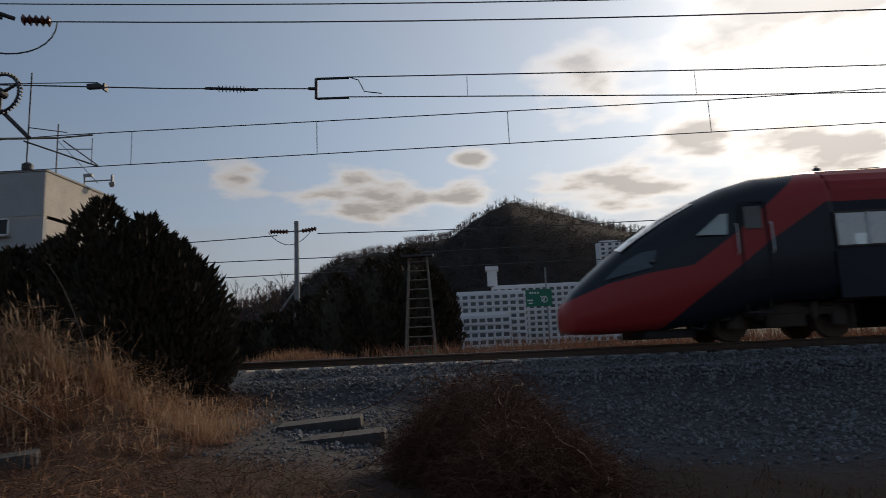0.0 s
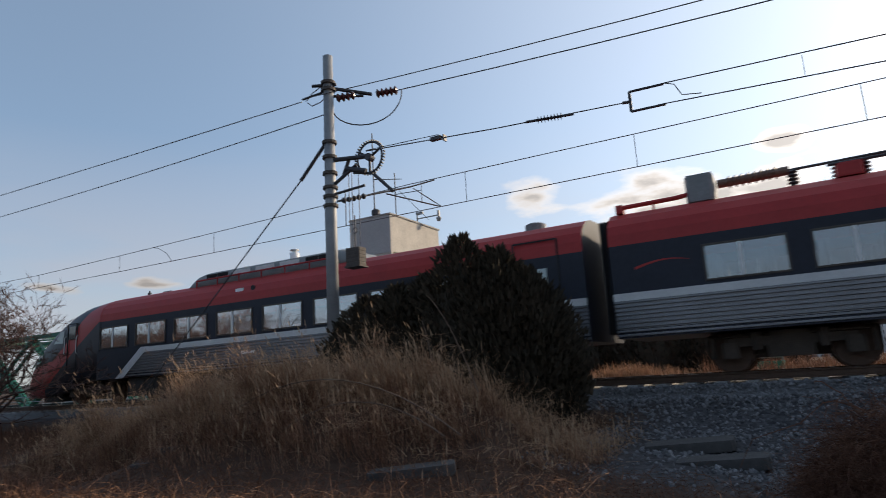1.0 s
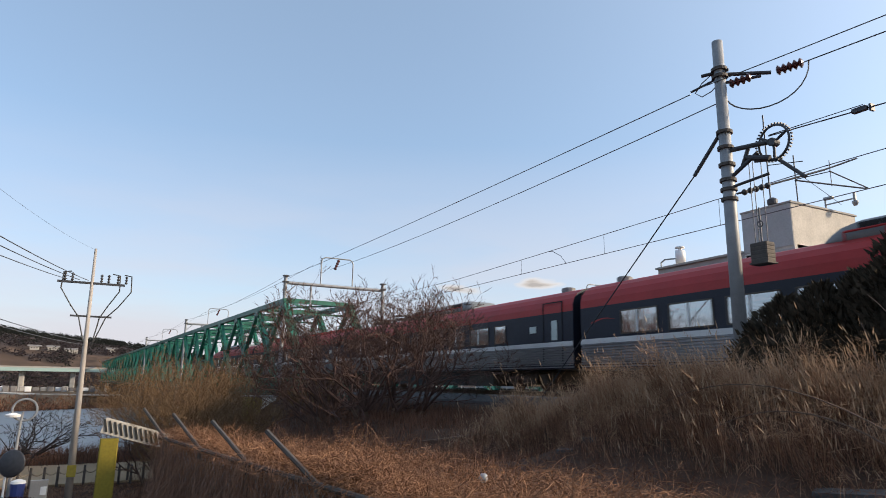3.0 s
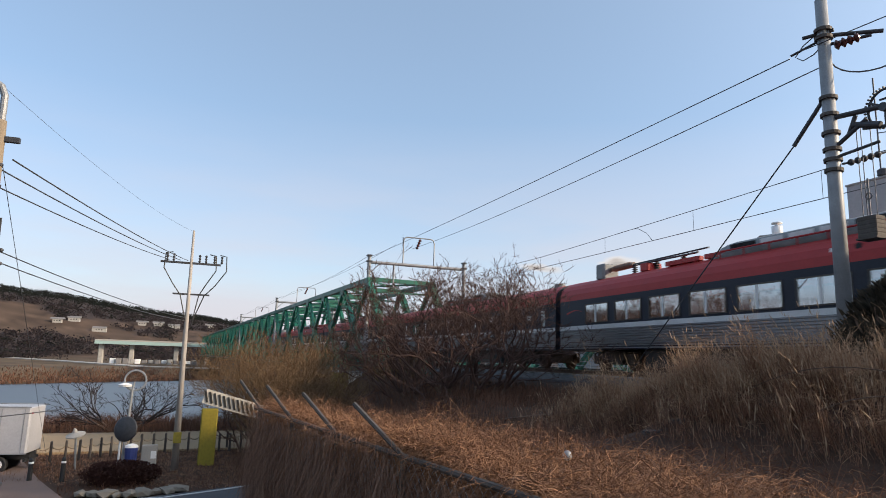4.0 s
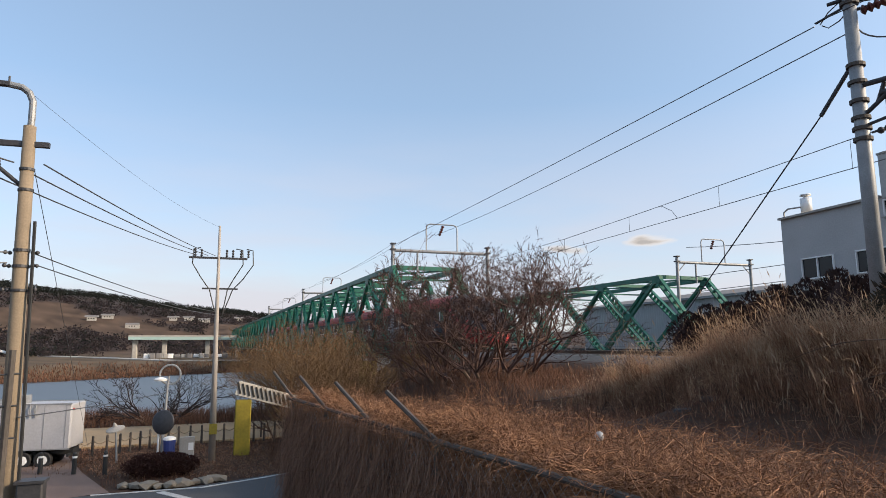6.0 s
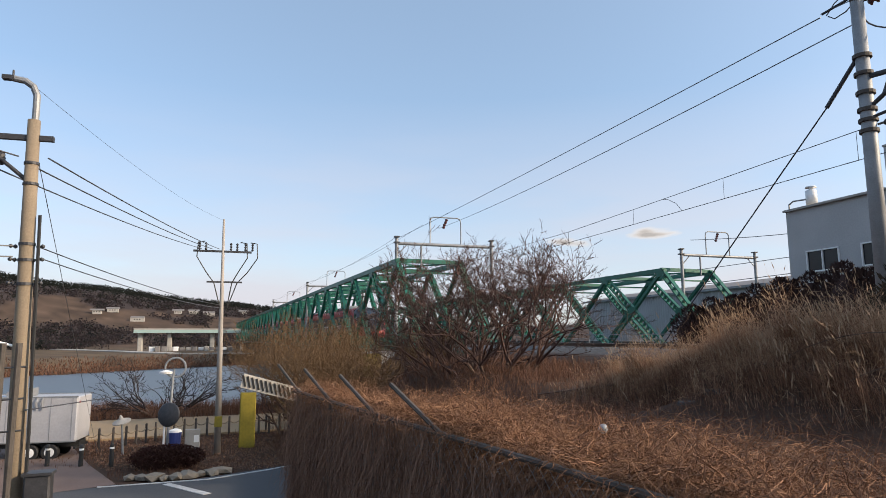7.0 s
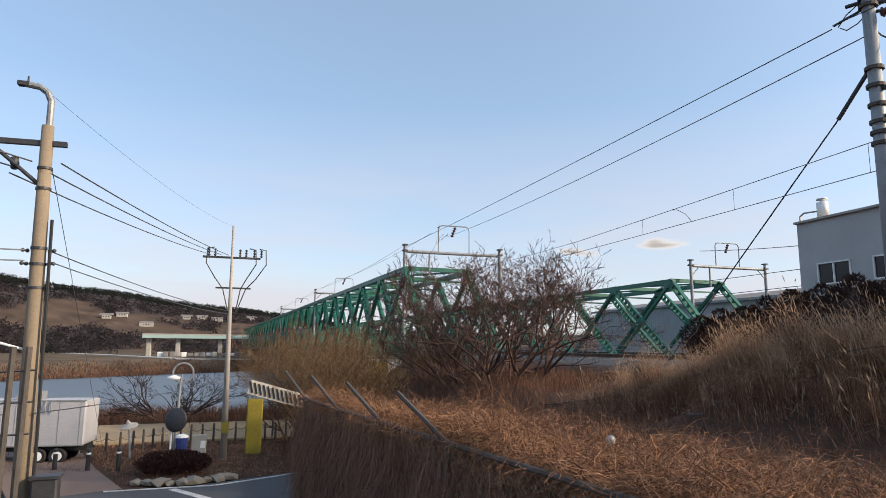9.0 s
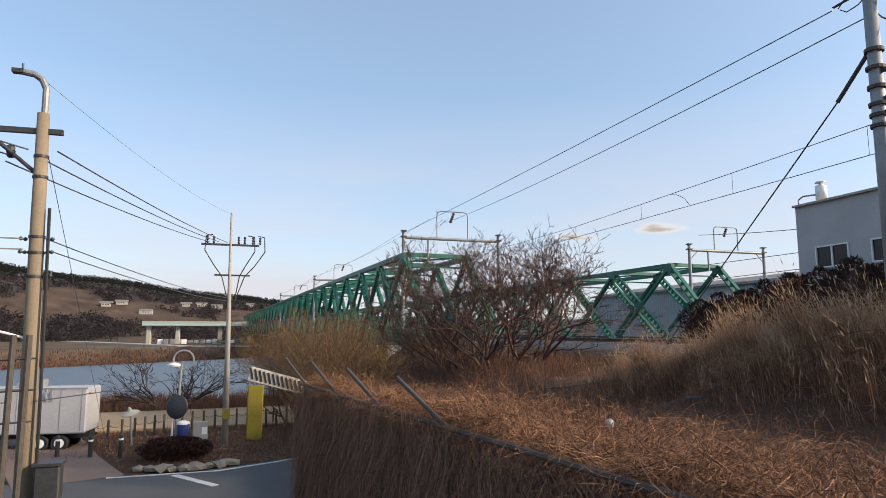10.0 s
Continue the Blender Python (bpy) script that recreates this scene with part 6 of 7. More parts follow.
wire("stay_wire", [P1 + Vector((0, 0.1, 9.0)), (-38, -7.0, -5.3)], 0.007, "thin slanting stay wire")


def build_lorry():
    t = thing("box_lorry", "white box lorry parked on the riverside gravel with twin rear wheels", "lorry", at=(-36.6, -7.4, -5.3), rz=-96)
    t.scale = (0.8, 0.8, 0.8)
    L = 8.5
    part("cargo_box", MB().box((L / 2, 0, 2.35), (L, 2.4, 2.55), bevel=0.09), M_TRUCK, t, "white panelled cargo box with rounded edges")
    tr = MB()
    for z in (1.08, 3.63):
        for s in (-1, 1):
            tr.box((L / 2, s * 1.21, z), (L, 0.03, 0.07))
    for i in range(8):
        tr.box((0.3 + i * 1.15, -1.205, 2.35), (0.03, 0.02, 2.4)).box((0.3 + i * 1.15, 1.205, 2.35), (0.03, 0.02, 2.4))
    part("trim", tr, M_STEEL, t)
    part("chassis", MB().box((L / 2, 0, 0.85), (L, 1.1, 0.3)).box((0.1, 0, 0.7), (0.12, 2.2, 0.15)), M_BLACK, t)
    for x in (1.4, 2.45, 6.6):
        for s in (-1, 1):
            w = MB().disc_stack((x, s * 0.78, 0.48), (0, s, 0), [(0, 0.46), (0.04, 0.48), (0.3, 0.48), (0.34, 0.42), (0.3, 0.28)], 20)
            ww = part("wheel", w, M_BLACKR, t)
            part("rim", MB().disc_stack((x, s * 1.06, 0.48), (0, s, 0), [(0, 0.27), (0.05, 0.27), (0.06, 0.1)], 14), M_WHITE, ww)
    part("cab", MB().box((L + 1.2, 0, 1.7), (2.0, 2.3, 2.3), bevel=0.2), M_TRUCK, t)
    part("roof_unit", MB().box((3.2, 0, 3.85), (0.9, 0.9, 0.5), bevel=0.05).box((3.9, 0, 3.75), (0.5, 0.8, 0.3)), M_STEEL, t, "grey cooling unit on the roof")
    h = MB()
    h.tube([(1.9, 1.22, 3.6), (1.9, 1.3, 3.4), (1.9, 1.25, 2.9)], 0.03).tube([(2.2, 1.22, 3.6), (2.2, 1.3, 3.4), (2.2, 1.25, 2.9)], 0.03)
    part("hose", h, M_STEEL, t)
    part("tail_light", MB().box((0.02, 0.9, 3.3), (0.05, 0.3, 0.12)), M_LAMPDULL, t)


M_LAMPDULL = mat("dull_red_lens", (0.3, 0.02, 0.02), 0.3)
build_lorry()


def build_barrier():
    t = thing("height_barrier", "yellow steel pillar with black and white striped height-limit beam", "height barrier", at=(-36.9, 0.15, -5.3))
    part("pillar", MB().box((0, 0, 1.36), (0.5, 0.8, 2.82), bevel=0.05), M_YELLOW, t, "scuffed yellow pillar")
    part("beam", MB().box((0, 1.25, 2.95), (0.22, 3.3, 0.72), 0, Matrix.Rotation(radians(-16), 3, "X")), M_PENT, t, "cream striped beam")
    for i in range(14):
        s = MB().box((0.13, -0.24 + i * 0.228, 3.38 - i * 0.0655), (0.03, 0.11, 0.6), 0, Matrix.Rotation(radians(12), 3, "X"))
        part("hazard_bar", s, M_BLACK, t, "black slanted hazard bar")


build_barrier()

POST = MB().tube([(0, 0, 0), (0, 0, 1.0), (0, 0, 1.05)], [0.065, 0.06, 0.04], 8).mesh("fence_post", M_WOODPOST)


def build_post_fence(pts, n, rope, label):
    t = thing("post_fence", label, "fence", "riverside post fences")
    tops = []
    for i in range(n):
        f = i / (n - 1) * (len(pts) - 1)
        k = min(int(f), len(pts) - 2)
        p = Vector(pts[k]).lerp(Vector(pts[k + 1]), f - k)
        ob = part("post", POST, None, t)
        ob.matrix_basis = pose(p.x, p.y, -5.32)
        tops.append(Vector((p.x, p.y, -4.5)))
    if rope:
        for a, b in zip(tops, tops[1:]):
            part("rope", MB().tube(sag(a, b, 0.18, 6), 0.03, 5), M_POLE, t)
    return t


build_post_fence([(-37.6, -9.5), (-39.2, -6.0), (-41.5, -3.5), (-42.2, 0), (-42.8, 4.5)], 24, True, "row of dark timber posts joined by slack rope")
build_post_fence([(-41.2, 0.3), (-42.0, 8.0)], 14, False, "row of taller dark timber posts")


def bollard(x, y):
    t = thing("bollard", "short black bollard with a pale band beside the path", "bollard", "black bollards", at=(x, y, -5.3))
    part("shaft", MB().tube([(0, 0, 0), (0, 0, 0.95), (0, 0, 1.02)], [0.1, 0.09, 0.05], 10), M_BLACK, t)
    part("band", MB().disc_stack((0, 0, 0.78), (0, 0, 1), [(0, 0.097), (0.08, 0.097)], 10), M_WHITE, t)


bollard(-33.4, -6.8), bollard(-33.4, -5.6), bollard(-33.9, -8.2)


def build_mirror():
    t = thing("traffic_mirror", "round dark-backed traffic mirror on a thin pole", "traffic mirror", at=(-34.37, -3.61, -5.3))
    part("pole", MB().cyl((0, 0, 0), (0, 0, 2.15), 0.045), M_WHITE, t)
    m = MB().disc_stack((0, 0.25, 2.05), (0.9, -0.45, 0.1), [(0, 0.2), (0.1, 0.52), (0.16, 0.56), (0.2, 0.5)], 22)
    part("mirror_back", m, M_DARKSTEEL, t, "dark domed back", True)


def build_ring_lamp():
    t = thing("street_lamp", "slim grey street lamp with a ring-shaped head", "street lamp", at=(-38.0, -3.75, -5.3))
    part("post", MB().tube([(0, 0, 0), (0, 0.1, 3.6)], 0.09, 10, r2=0.06), M_STEEL, t)
    m = MB().torus((0, 0.2, 4.08), (1, 0, 0), 0.5, 0.05)
    m.cyl((0, 0.1, 3.5), (0, 0.15, 4.0), 0.05)
    part("ring", m, M_STEEL, t)
    part("head", MB().disc_stack((0, -0.25, 3.75), (0, 0, 1), [(0, 0.3), (0.1, 0.34), (0.2, 0.1)], 14), M_WHITE, t, "round pale lamp head")


def build_disc_lamp():
    t = thing("street_lamp", "low lamp with a flat white disc head", "street lamp", at=(-36.5, -5.6, -5.3))
    part("post", MB().cyl((0, 0, 0), (0, -0.12, 1.55), 0.05), M_STEEL, t)
    part("head", MB().disc_stack((0, -0.12, 1.5), (0.25, -0.2, 1), [(0, 0.1), (0.05, 0.42), (0.1, 0.42), (0.22, 0.12), (0.4, 0.04)], 18), M_CONC, t)


build_mirror(), build_ring_lamp(), build_disc_lamp()
t = thing("refuse_bin", "blue plastic refuse bin with a white lid", "bin", at=(-37.4, -3.35, -5.3))
t.scale = (0.72, 0.72, 0.85)
part("body", MB().tube([(0, 0, 0.12), (0, 0, 1.0)], 0.36, 12, r2=0.42), M_BLUE, t)
part("lid", MB().disc_stack((0, 0, 1.0), (0, 0, 1), [(0, 0.44), (0.12, 0.4), (0.2, 0.15)], 12), M_WHITE, t)
part("stand", MB().box((0, 0, 0.06), (0.4, 0.4, 0.12)), M_STEEL, t)
t = thing("switch_cabinet", "grey-green roadside switch cabinet on a post", "cabinet", at=(-35.2, -2.4, -5.3))
t.scale = (0.75, 0.75, 0.85)
part("case", MB().box((0, 0, 0.95), (0.4, 0.9, 1.0), bevel=0.04), M_CONC, t)
part("post", MB().cyl((0, 0.2, 0), (0, 0.2, 0.5), 0.05), M_STEEL, t)
part("notice", MB().box((0.22, 0.25, 0.95), (0.02, 0.3, 0.4)), M_WHITE, t)


def boulder(x, y, s, seed):
    me = stone_mesh(seed)
    me.materials.clear()
    me.materials.append(M_ROCK)
    ob = new("boulder", me)
    ob.matrix_basis = Matrix.LocRotScale((x, y, -5.25 + s * 0.25), Euler((0, 0, seed)), (s, s * 1.3, s * 0.75))
    tagged(ob, "pale flat garden boulder edging the planted bed", "boulder", "bed edging boulders")


for i in range(9):
    boulder(-29.55 - 0.16 * abs(i - 3.5), -4.35 + i * 0.43, 0.27 + 0.07 * ((i * 7) % 3), 20 + i)


def leafy(m, c, r, n, leaf, rr, flat=1.0):
    for _ in range(n):
        d = Vector((rr.gauss(0, 1), rr.gauss(0, 1), rr.gauss(0, 1))).normalized() * (rr.random() ** 0.33)
        p = Vector(c) + Vector((d.x * r[0], d.y * r[1], d.z * r[2]))
        a = Vector((rr.uniform(-1, 1), rr.uniform(-1, 1), rr.uniform(-0.6, 1))).normalized() * leaf
        b = a.orthogonal().normalized() * leaf * 0.45
        m.add([p - b, p + a * 0.5, p + b, p - a * 0.2], [(0, 1, 2, 3)])


def build_hedge_bed():
    r = random.Random(12)
    m = MB()
    leafy(m, (-32.4, -3.25, -4.85), (0.9, 1.6, 0.55), 5200, 0.11, r)
    solid("hedge", m, M_HEDGE, "clipped dark reddish hedge in the roadside bed", "hedge")


build_hedge_bed()

t = thing("site_cabin", "small yellow and white cabin below the bridge", "cabin", at=(-49.5, 9.3, height(-49.5, 9.3) - 0.3))
part("wall", MB().box((0, 0, 0.85), (2.0, 1.0, 1.7), bevel=0.03), M_YELLOW, t, "yellow panel wall")
part("side_wall", MB().box((0, 1.0, 0.85), (1.9, 1.0, 1.65), bevel=0.03), M_WHITE, t, "white panel wall")
part("roof", MB().box((0, 0.5, 1.76), (2.2, 2.3, 0.1)), M_STEEL, t)
# far road bridge and bank road
t = thing("road_bridge", "pale green girder road bridge on concrete piers across the river", "bridge", at=(-262, 0, 0))
part("girder", MB().box((0, -16, 3.0), (7, 40, 1.2)), M_FARBR, t)
part("parapet", MB().box((3.4, -16, 3.8), (0.3, 40, 0.5)), M_CONC, t)
for y in (-34, -24, -9, 2):
    part("pier", MB().box((0, y, -1.8), (3, 1.6, 8.2), bevel=0.2), M_CONC, t)
strip("road", [(-400, -122), (-340, -83), (-270, -45), (-212, -17), (-205, 10)], 6.0, -4.05, M_CONC, "pale concrete bank road across the river", "road")
t = thing("parked_boats", "pale sheds and vehicles in a yard across the river", "yard", at=(-236, -11, -4.3))
rr = random.Random(5)
for i in range(14):
    part("vehicle", MB().box((rr.uniform(-3, 3), -16 + i * 1.9, 1.2), (2, 1.6, rr.uniform(0.9, 1.8)), bevel=0.2), M_WHITE if i % 4 == 0 else M_ROOFT if i % 3 else M_CONC, t)


# ---- distant woods and houses ----
def far_woods():
    r = random.Random(31)
    m, g = MB(), MB()
    for _ in range(6500):
        az = r.uniform(66, 112)
        d = r.uniform(390, 690)
        x, y = -1.2 - d * math.cos(radians(az)), -0.6 + d * math.sin(radians(az))
        z = height(x, y)
        if d > 590 and r.random() < (0.9 if az < 91 else 0.35):
            # a bare crown: a stem that fans out into fine upright limbs
            h = r.uniform(7, 12)
            m.add([(x - 0.22, y, z - 1), (x + 0.22, y, z - 1), (x, y, z + h * 0.8)], [(0, 1, 2)])
            for k in range(11):
                a, zz = r.uniform(-0.42, 0.42), z + h * r.uniform(0.25, 0.6)
                m.add([(x - 0.08, y, zz), (x + 0.08, y, zz), (x + a * h, y + r.uniform(-1, 1), min(zz + h * r.uniform(0.3, 0.5), z + h * (1.02 - 0.5 * abs(a))))], [(0, 1, 2)])
        else:
            leafy(g if r.random() < 0.45 else m, (x, y, z + 1.6), (3.4, 3.4, 3.0), 14, 1.5, r)
    for _ in range(4200):
        az = r.uniform(-24, 9)
        d = r.uniform(330, 660)
        x, y = -1.2 - d * math.cos(radians(az)), -0.6 + d * math.sin(radians(az))
        z = height(x, y)
        open_land = field(x, y)
        if d > 545 and open_land < 0.6:
            leafy(g, (x, y, z + 2.5), (2.6, 2.6, 2.8), 16, 1.3, r)
        else:
            if open_land > 0.35 + 0.6 * r.random():
                continue
            leafy(m if r.random() < 0.8 else g, (x, y, z + 1.2), (3.4, 3.4, 2.6), 16, 1.6, r)
            h = r.uniform(2.5, 5)
            for k in range(1):
                a = r.uniform(-0.5, 0.5)
                m.add([(x, y - 0.2, z - 0.5), (x, y + 0.2, z - 0.5), (x, y + a * h * 0.7, z + h * r.uniform(0.6, 1))], [(0, 1, 2)])
    for _ in range(1500):
        az, d = r.uniform(-26, 9), r.uniform(585, 650)
        x, y = -1.2 - d * math.cos(radians(az)), -0.6 + d * math.sin(radians(az))
        leafy(g, (x, y, height(x, y) + 1.5), (2.6, 2.6, r.uniform(1.5, 3.4)), 9, 1.2, r)
    solid("bare_woods", m, M_FARTREE, "bare winter trees along the distant ridges", "woods", "stuff")
    solid("pine_woods", g, M_FARGREEN, "dark pines on the distant hills", "woods", "stuff")


far_woods()
for i, (az, d) in enumerate(((-10.5, 470), (-9.4, 480), (-7.6, 455), (-4.6, 500), (-3.4, 505), (-2.2, 500), (0.6, 520))):
    x, y = -1.2 - d * math.cos(radians(az)), -0.6 + d * math.sin(radians(az))
    t = thing("house", "small pale hillside house under a grey roof", "house", "hillside houses", at=(x, y, height(x, y)))
    t.scale = (0.48, 0.5, 0.45)
    part("wall", MB().box((0, 0, 2.2), (8, 10 + (i % 3) * 3, 5.5)), M_CONC, t)
    part("roof", MB().add([(-4.5, -8, 4.9), (4.5, -8, 4.9), (4.5, 8, 4.9), (-4.5, 8, 4.9), (0, -8, 7.4), (0, 8, 7.4)], [(0, 1, 4), (1, 2, 5, 4), (2, 3, 5), (3, 0, 4, 5), (3, 2, 1, 0)]), M_ROOFT, t)
    for k in (-3, 0, 3):
        part("window", MB().box((4.02, k, 2.8), (0.1, 1.4, 1.3)), M_WGLASS, t)


# ---- evergreen shrubs and trees ----
def juniper(x, y, z, lobes, n, leaf, seed, label, leaf_mat=None):
    r = random.Random(seed)
    t = thing("juniper", label, "shrub", at=(x, y, z))
    m = MB()
    for i in range(4):
        a = r.uniform(0, 6.28)
        m.tube([(0.1 * math.cos(a), 0.1 * math.sin(a), 0), (0.5 * math.cos(a), 0.4 * math.sin(a), 1.2), (0.9 * math.cos(a), 0.6 * math.sin(a), 2.2)], 0.06, 6, r2=0.02)
    part("trunk", m, M_BARK, t)
    c = MB()
    for (cx, cy, h, w) in lobes:
        core = []
        for k in range(7):
            f = k / 6
            rad = w * 0.72 * (math.sin(math.pi * min(0.98, 0.18 + f * 0.82)) ** 0.75)
            core.append([Vector((cx + rad * math.cos(2 * math.pi * j / 9) * (1 + 0.12 * math.sin(j * 3 + k)), cy + rad * 0.85 * math.sin(2 * math.pi * j / 9), 0.05 + f * h * 0.86)) for j in range(9)])
        c.loft(core)
        for _ in range(n):
            f = r.random() ** 1.25
            rad = w * (math.sin(math.pi * min(0.985, 0.18 + f * 0.82)) ** 0.75) * r.uniform(0.7, 1.06)
            a = r.uniform(0, 6.283)
            lump = 1 + 0.16 * math.sin(a * 5 + f * 9) + 0.1 * math.sin(a * 9 - f * 15)
            p = Vector((cx + rad * lump * math.cos(a), cy + rad * 0.85 * lump * math.sin(a), 0.05 + f * h))
            up = Vector((math.cos(a) * 0.7, math.sin(a) * 0.7, r.uniform(0.5, 1.6))).normalized() * leaf * r.uniform(0.6, 1.6)
            s = up.orthogonal().normalized() * leaf * 0.3
            s = Matrix.Rotation(r.uniform(0, 6.28), 3, up.normalized()) @ s
            c.add([p - s, p + up * 0.45 - s * 0.7, p + up, p + up * 0.45 + s * 0.7, p + s], [(0, 1, 3, 4), (1, 2, 3)])
    part("crown", c, leaf_mat or M_JUNI, t)
    return t


juniper(-7.1, 11.6, -0.75, [(0, 0, 3.8, 1.1), (0.75, 0.1, 3.45, 1.1), (-0.9, 0.1, 3.1, 1.1), (1.35, 0.1, 2.95, 0.95)], 5200, 0.13, 4, "dense dark green juniper with a pointed crown beside the line")
juniper(-9.4, 11.5, -0.75, [(0, 0, 2.75, 1.15), (-0.7, 0.2, 2.2, 0.8), (0.8, -0.1, 2.9, 1.0)], 4200, 0.13, 5, "dense dark green low juniper beside the line")
juniper(-5.95, 11.7, -0.75, [(0, 0, 2.95, 1.05), (0.4, 0.0, 2.3, 0.8), (-0.4, -0.2, 3.1, 1.0)], 4800, 0.13, 6, "dense dark green rounded juniper beside the line")
# evergreens across the line
for i, (x, y, h, w) in enumerate([(-7.2, 33, 4.6, 1.9), (-5.4, 33.5, 5.4, 2.0), (-3.4, 34, 5.9, 1.9), (-9.0, 34, 3.6, 1.8), (-2.4, 34.0, 4.9, 1.2), (-4.2, 35, 6.0, 1.6), (-10.8, 34, 2.8, 1.8), (-12.6, 34.5, 2.4, 1.6)]):
    juniper(x, y, -0.5, [(0, 0, h, w), (w * 0.5, 0, h * 0.82, w * 0.7)], 1500, 0.26, 40 + i, "dark evergreen tree across the line")
for i in range(16):
    x = -34.6 + i * 1.2
    juniper(x, 26.5 + (i % 3) * 0.5, -0.5, [(0, 0, 2.7 + 0.2 * min(i, 7) + 0.22 * math.sin(i * 1.7), 1.4), (0.8, 0, 2.5 + 0.18 * min(i, 7), 1.1)], 1500, 0.15, 60 + i, "dark brown hedge shrub in front of the pale building", M_BROWNHEDGE)


# ---- bare trees ----
def branch(m, tips, p, d, L, r0, depth, rr, n=5, up=0.12, spread=0.55):
    pts = [p]
    k = 3 if depth > 1 else 2
    for i in range(k):
        d = (d + Vector((rr.uniform(-0.4, 0.4), rr.uniform(-0.4, 0.4), rr.uniform(-0.25, 0.3) + up * 0.3))).normalized()
        pts.append(pts[-1] + d * L / k)
    m.tube(pts, r0, n if depth > 2 else 3, r2=r0 * 0.62, cap=False)
    if depth == 0:
        tips.append((pts[-1], d))
        return
    for c in range(rr.choice((2, 2, 3) if depth > 2 else (2, 3, 3))):
        a = Vector((rr.gauss(0, 1), rr.gauss(0, 1), rr.gauss(0, 0.7)))
        nd = (d + a * spread * 0.6 + Vector((0, 0, up))).normalized()
        q = pts[-1] if c == 0 else pts[rr.randrange(1, len(pts))]
        branch(m, tips, q, nd, L * rr.uniform(0.62, 0.86), r0 * 0.6, depth - 1, rr, n, up, spread)


def bare_tree(x, y, z, stems, L, r0, depth, seed, label, lean=0.5, name="bare_tree", material=None, up=0.12, spread=0.55):
    rr = random.Random(seed)
    t = thing(name, label, "tree", at=(x, y, z))
    tr, cr, tips = MB(), MB(), []
    for s in range(stems):
        a = 2 * math.pi * (s + rr.uniform(-0.3, 0.3)) / stems
        d = Vector((math.cos(a) * lean, math.sin(a) * lean, 1)).normalized()
        p = Vector((math.cos(a) * 0.12 * stems / 2, math.sin(a) * 0.12 * stems / 2, -0.2))
        q = p + d * L * 0.55 + Vector((0, 0, 0.1))
        tr.tube([p, p.lerp(q, 0.5) + Vector((rr.uniform(-0.08, 0.08), rr.uniform(-0.08, 0.08), 0)), q], r0, 7, r2=r0 * 0.75)
        for _ in range(3):
            b = Vector((rr.gauss(0, 1), rr.gauss(0, 1), rr.gauss(0, 0.5)))
            branch(cr, tips, q, (d + b * 0.4).normalized(), L * 0.62, r0 * 0.66, depth - 1, rr, 5, up, spread)
    # fine end twigs
    for p, d in tips:
        for _ in range(13):
            p = p - d * rr.uniform(0.0, 0.06)
            e = p + (d + Vector((rr.gauss(0, 0.4), rr.gauss(0, 0.4), rr.gauss(0.15, 0.35)))).normalized() * rr.uniform(0.08, 0.26)
            w = Vector((rr.gauss(0, 1), rr.gauss(0, 1), rr.gauss(0, 1))).normalized() * 0.008
            cr.add([p - w, p + w, e], [(0, 1, 2)])
    part("trunk", tr, M_BARK, t)
    part("crown", cr, material or M_TWIG, t, "bare reddish twigs")
    return t


bare_tree(-24.0, 9.1, -1.9, 7, 2.85, 0.085, 6, 3, "bare many-stemmed winter tree on the railway bank", 0.72, up=0.07, spread=0.95)
bare_tree(-26.2, 8.5, -2.3, 7, 2.95, 0.08, 6, 8, "bare many-stemmed winter tree on the railway bank", 0.75, up=0.07, spread=0.95)
bare_tree(-28.6, 8.4, -2.4, 6, 2.2, 0.06, 5, 14, "bare spreading winter tree on the railway bank", 0.8, up=0.08, spread=0.8)
bare_tree(-52.5, -5.4, -5.4, 5, 2.5, 0.11, 5, 15, "low bare tree with drooping limbs by the river", 1.7, material=M_DARKTWIG, up=-0.02)
bare_tree(-40.5, 2.6, -5.4, 4, 1.9, 0.07, 4, 17, "small bare tree by the riverside path", 0.7)
for i, (x, y, s) in enumerate(((-30, 3.7, 0.55), (-33, 4.2, 0.65), (-36, 4.5, 0.85), (-31.5, 8.2, 0.5), (-40, 5.0, 1.1), (-44, 5.6, 1.1), (-35, 9.6, 0.5), (-48, 6.3, 1.3))):
    bare_tree(x, y, height(x, y), 7, (2.3 if x < -34 else 1.5) * s, 0.035, 4, 80 + i, "twiggy olive-brown brush on the bank", 0.7, "brush", M_OLIVE, 0.15, 0.7)
for i, (x, y, k) in enumerate(((-41, 4.2, 1.0), (-46, 3.4, 1.15), (-44, 5.5, 1.1), (-50, 4.5, 1.2), (-52, 6.5, 1.2), (-38, 5.6, 0.95))):
    bare_tree(x, y, height(x, y), 7, 3.0 * k, 0.055, 5, 120 + i, "olive-brown twiggy bush beside the bridge", 0.75, "bush", M_OLIVE, 0.1, 0.75)
for i, (x, y) in enumerate(((-13, 35), (-11.8, 36.5))):
    bare_tree(x, y, -0.5, 3, 2.6, 0.08, 4, 95 + i, "bare tree behind the second line", 0.5)


# ---- grasses, vines, low shrubs ----
WIND = radians(200)      # the dry stems lean this way


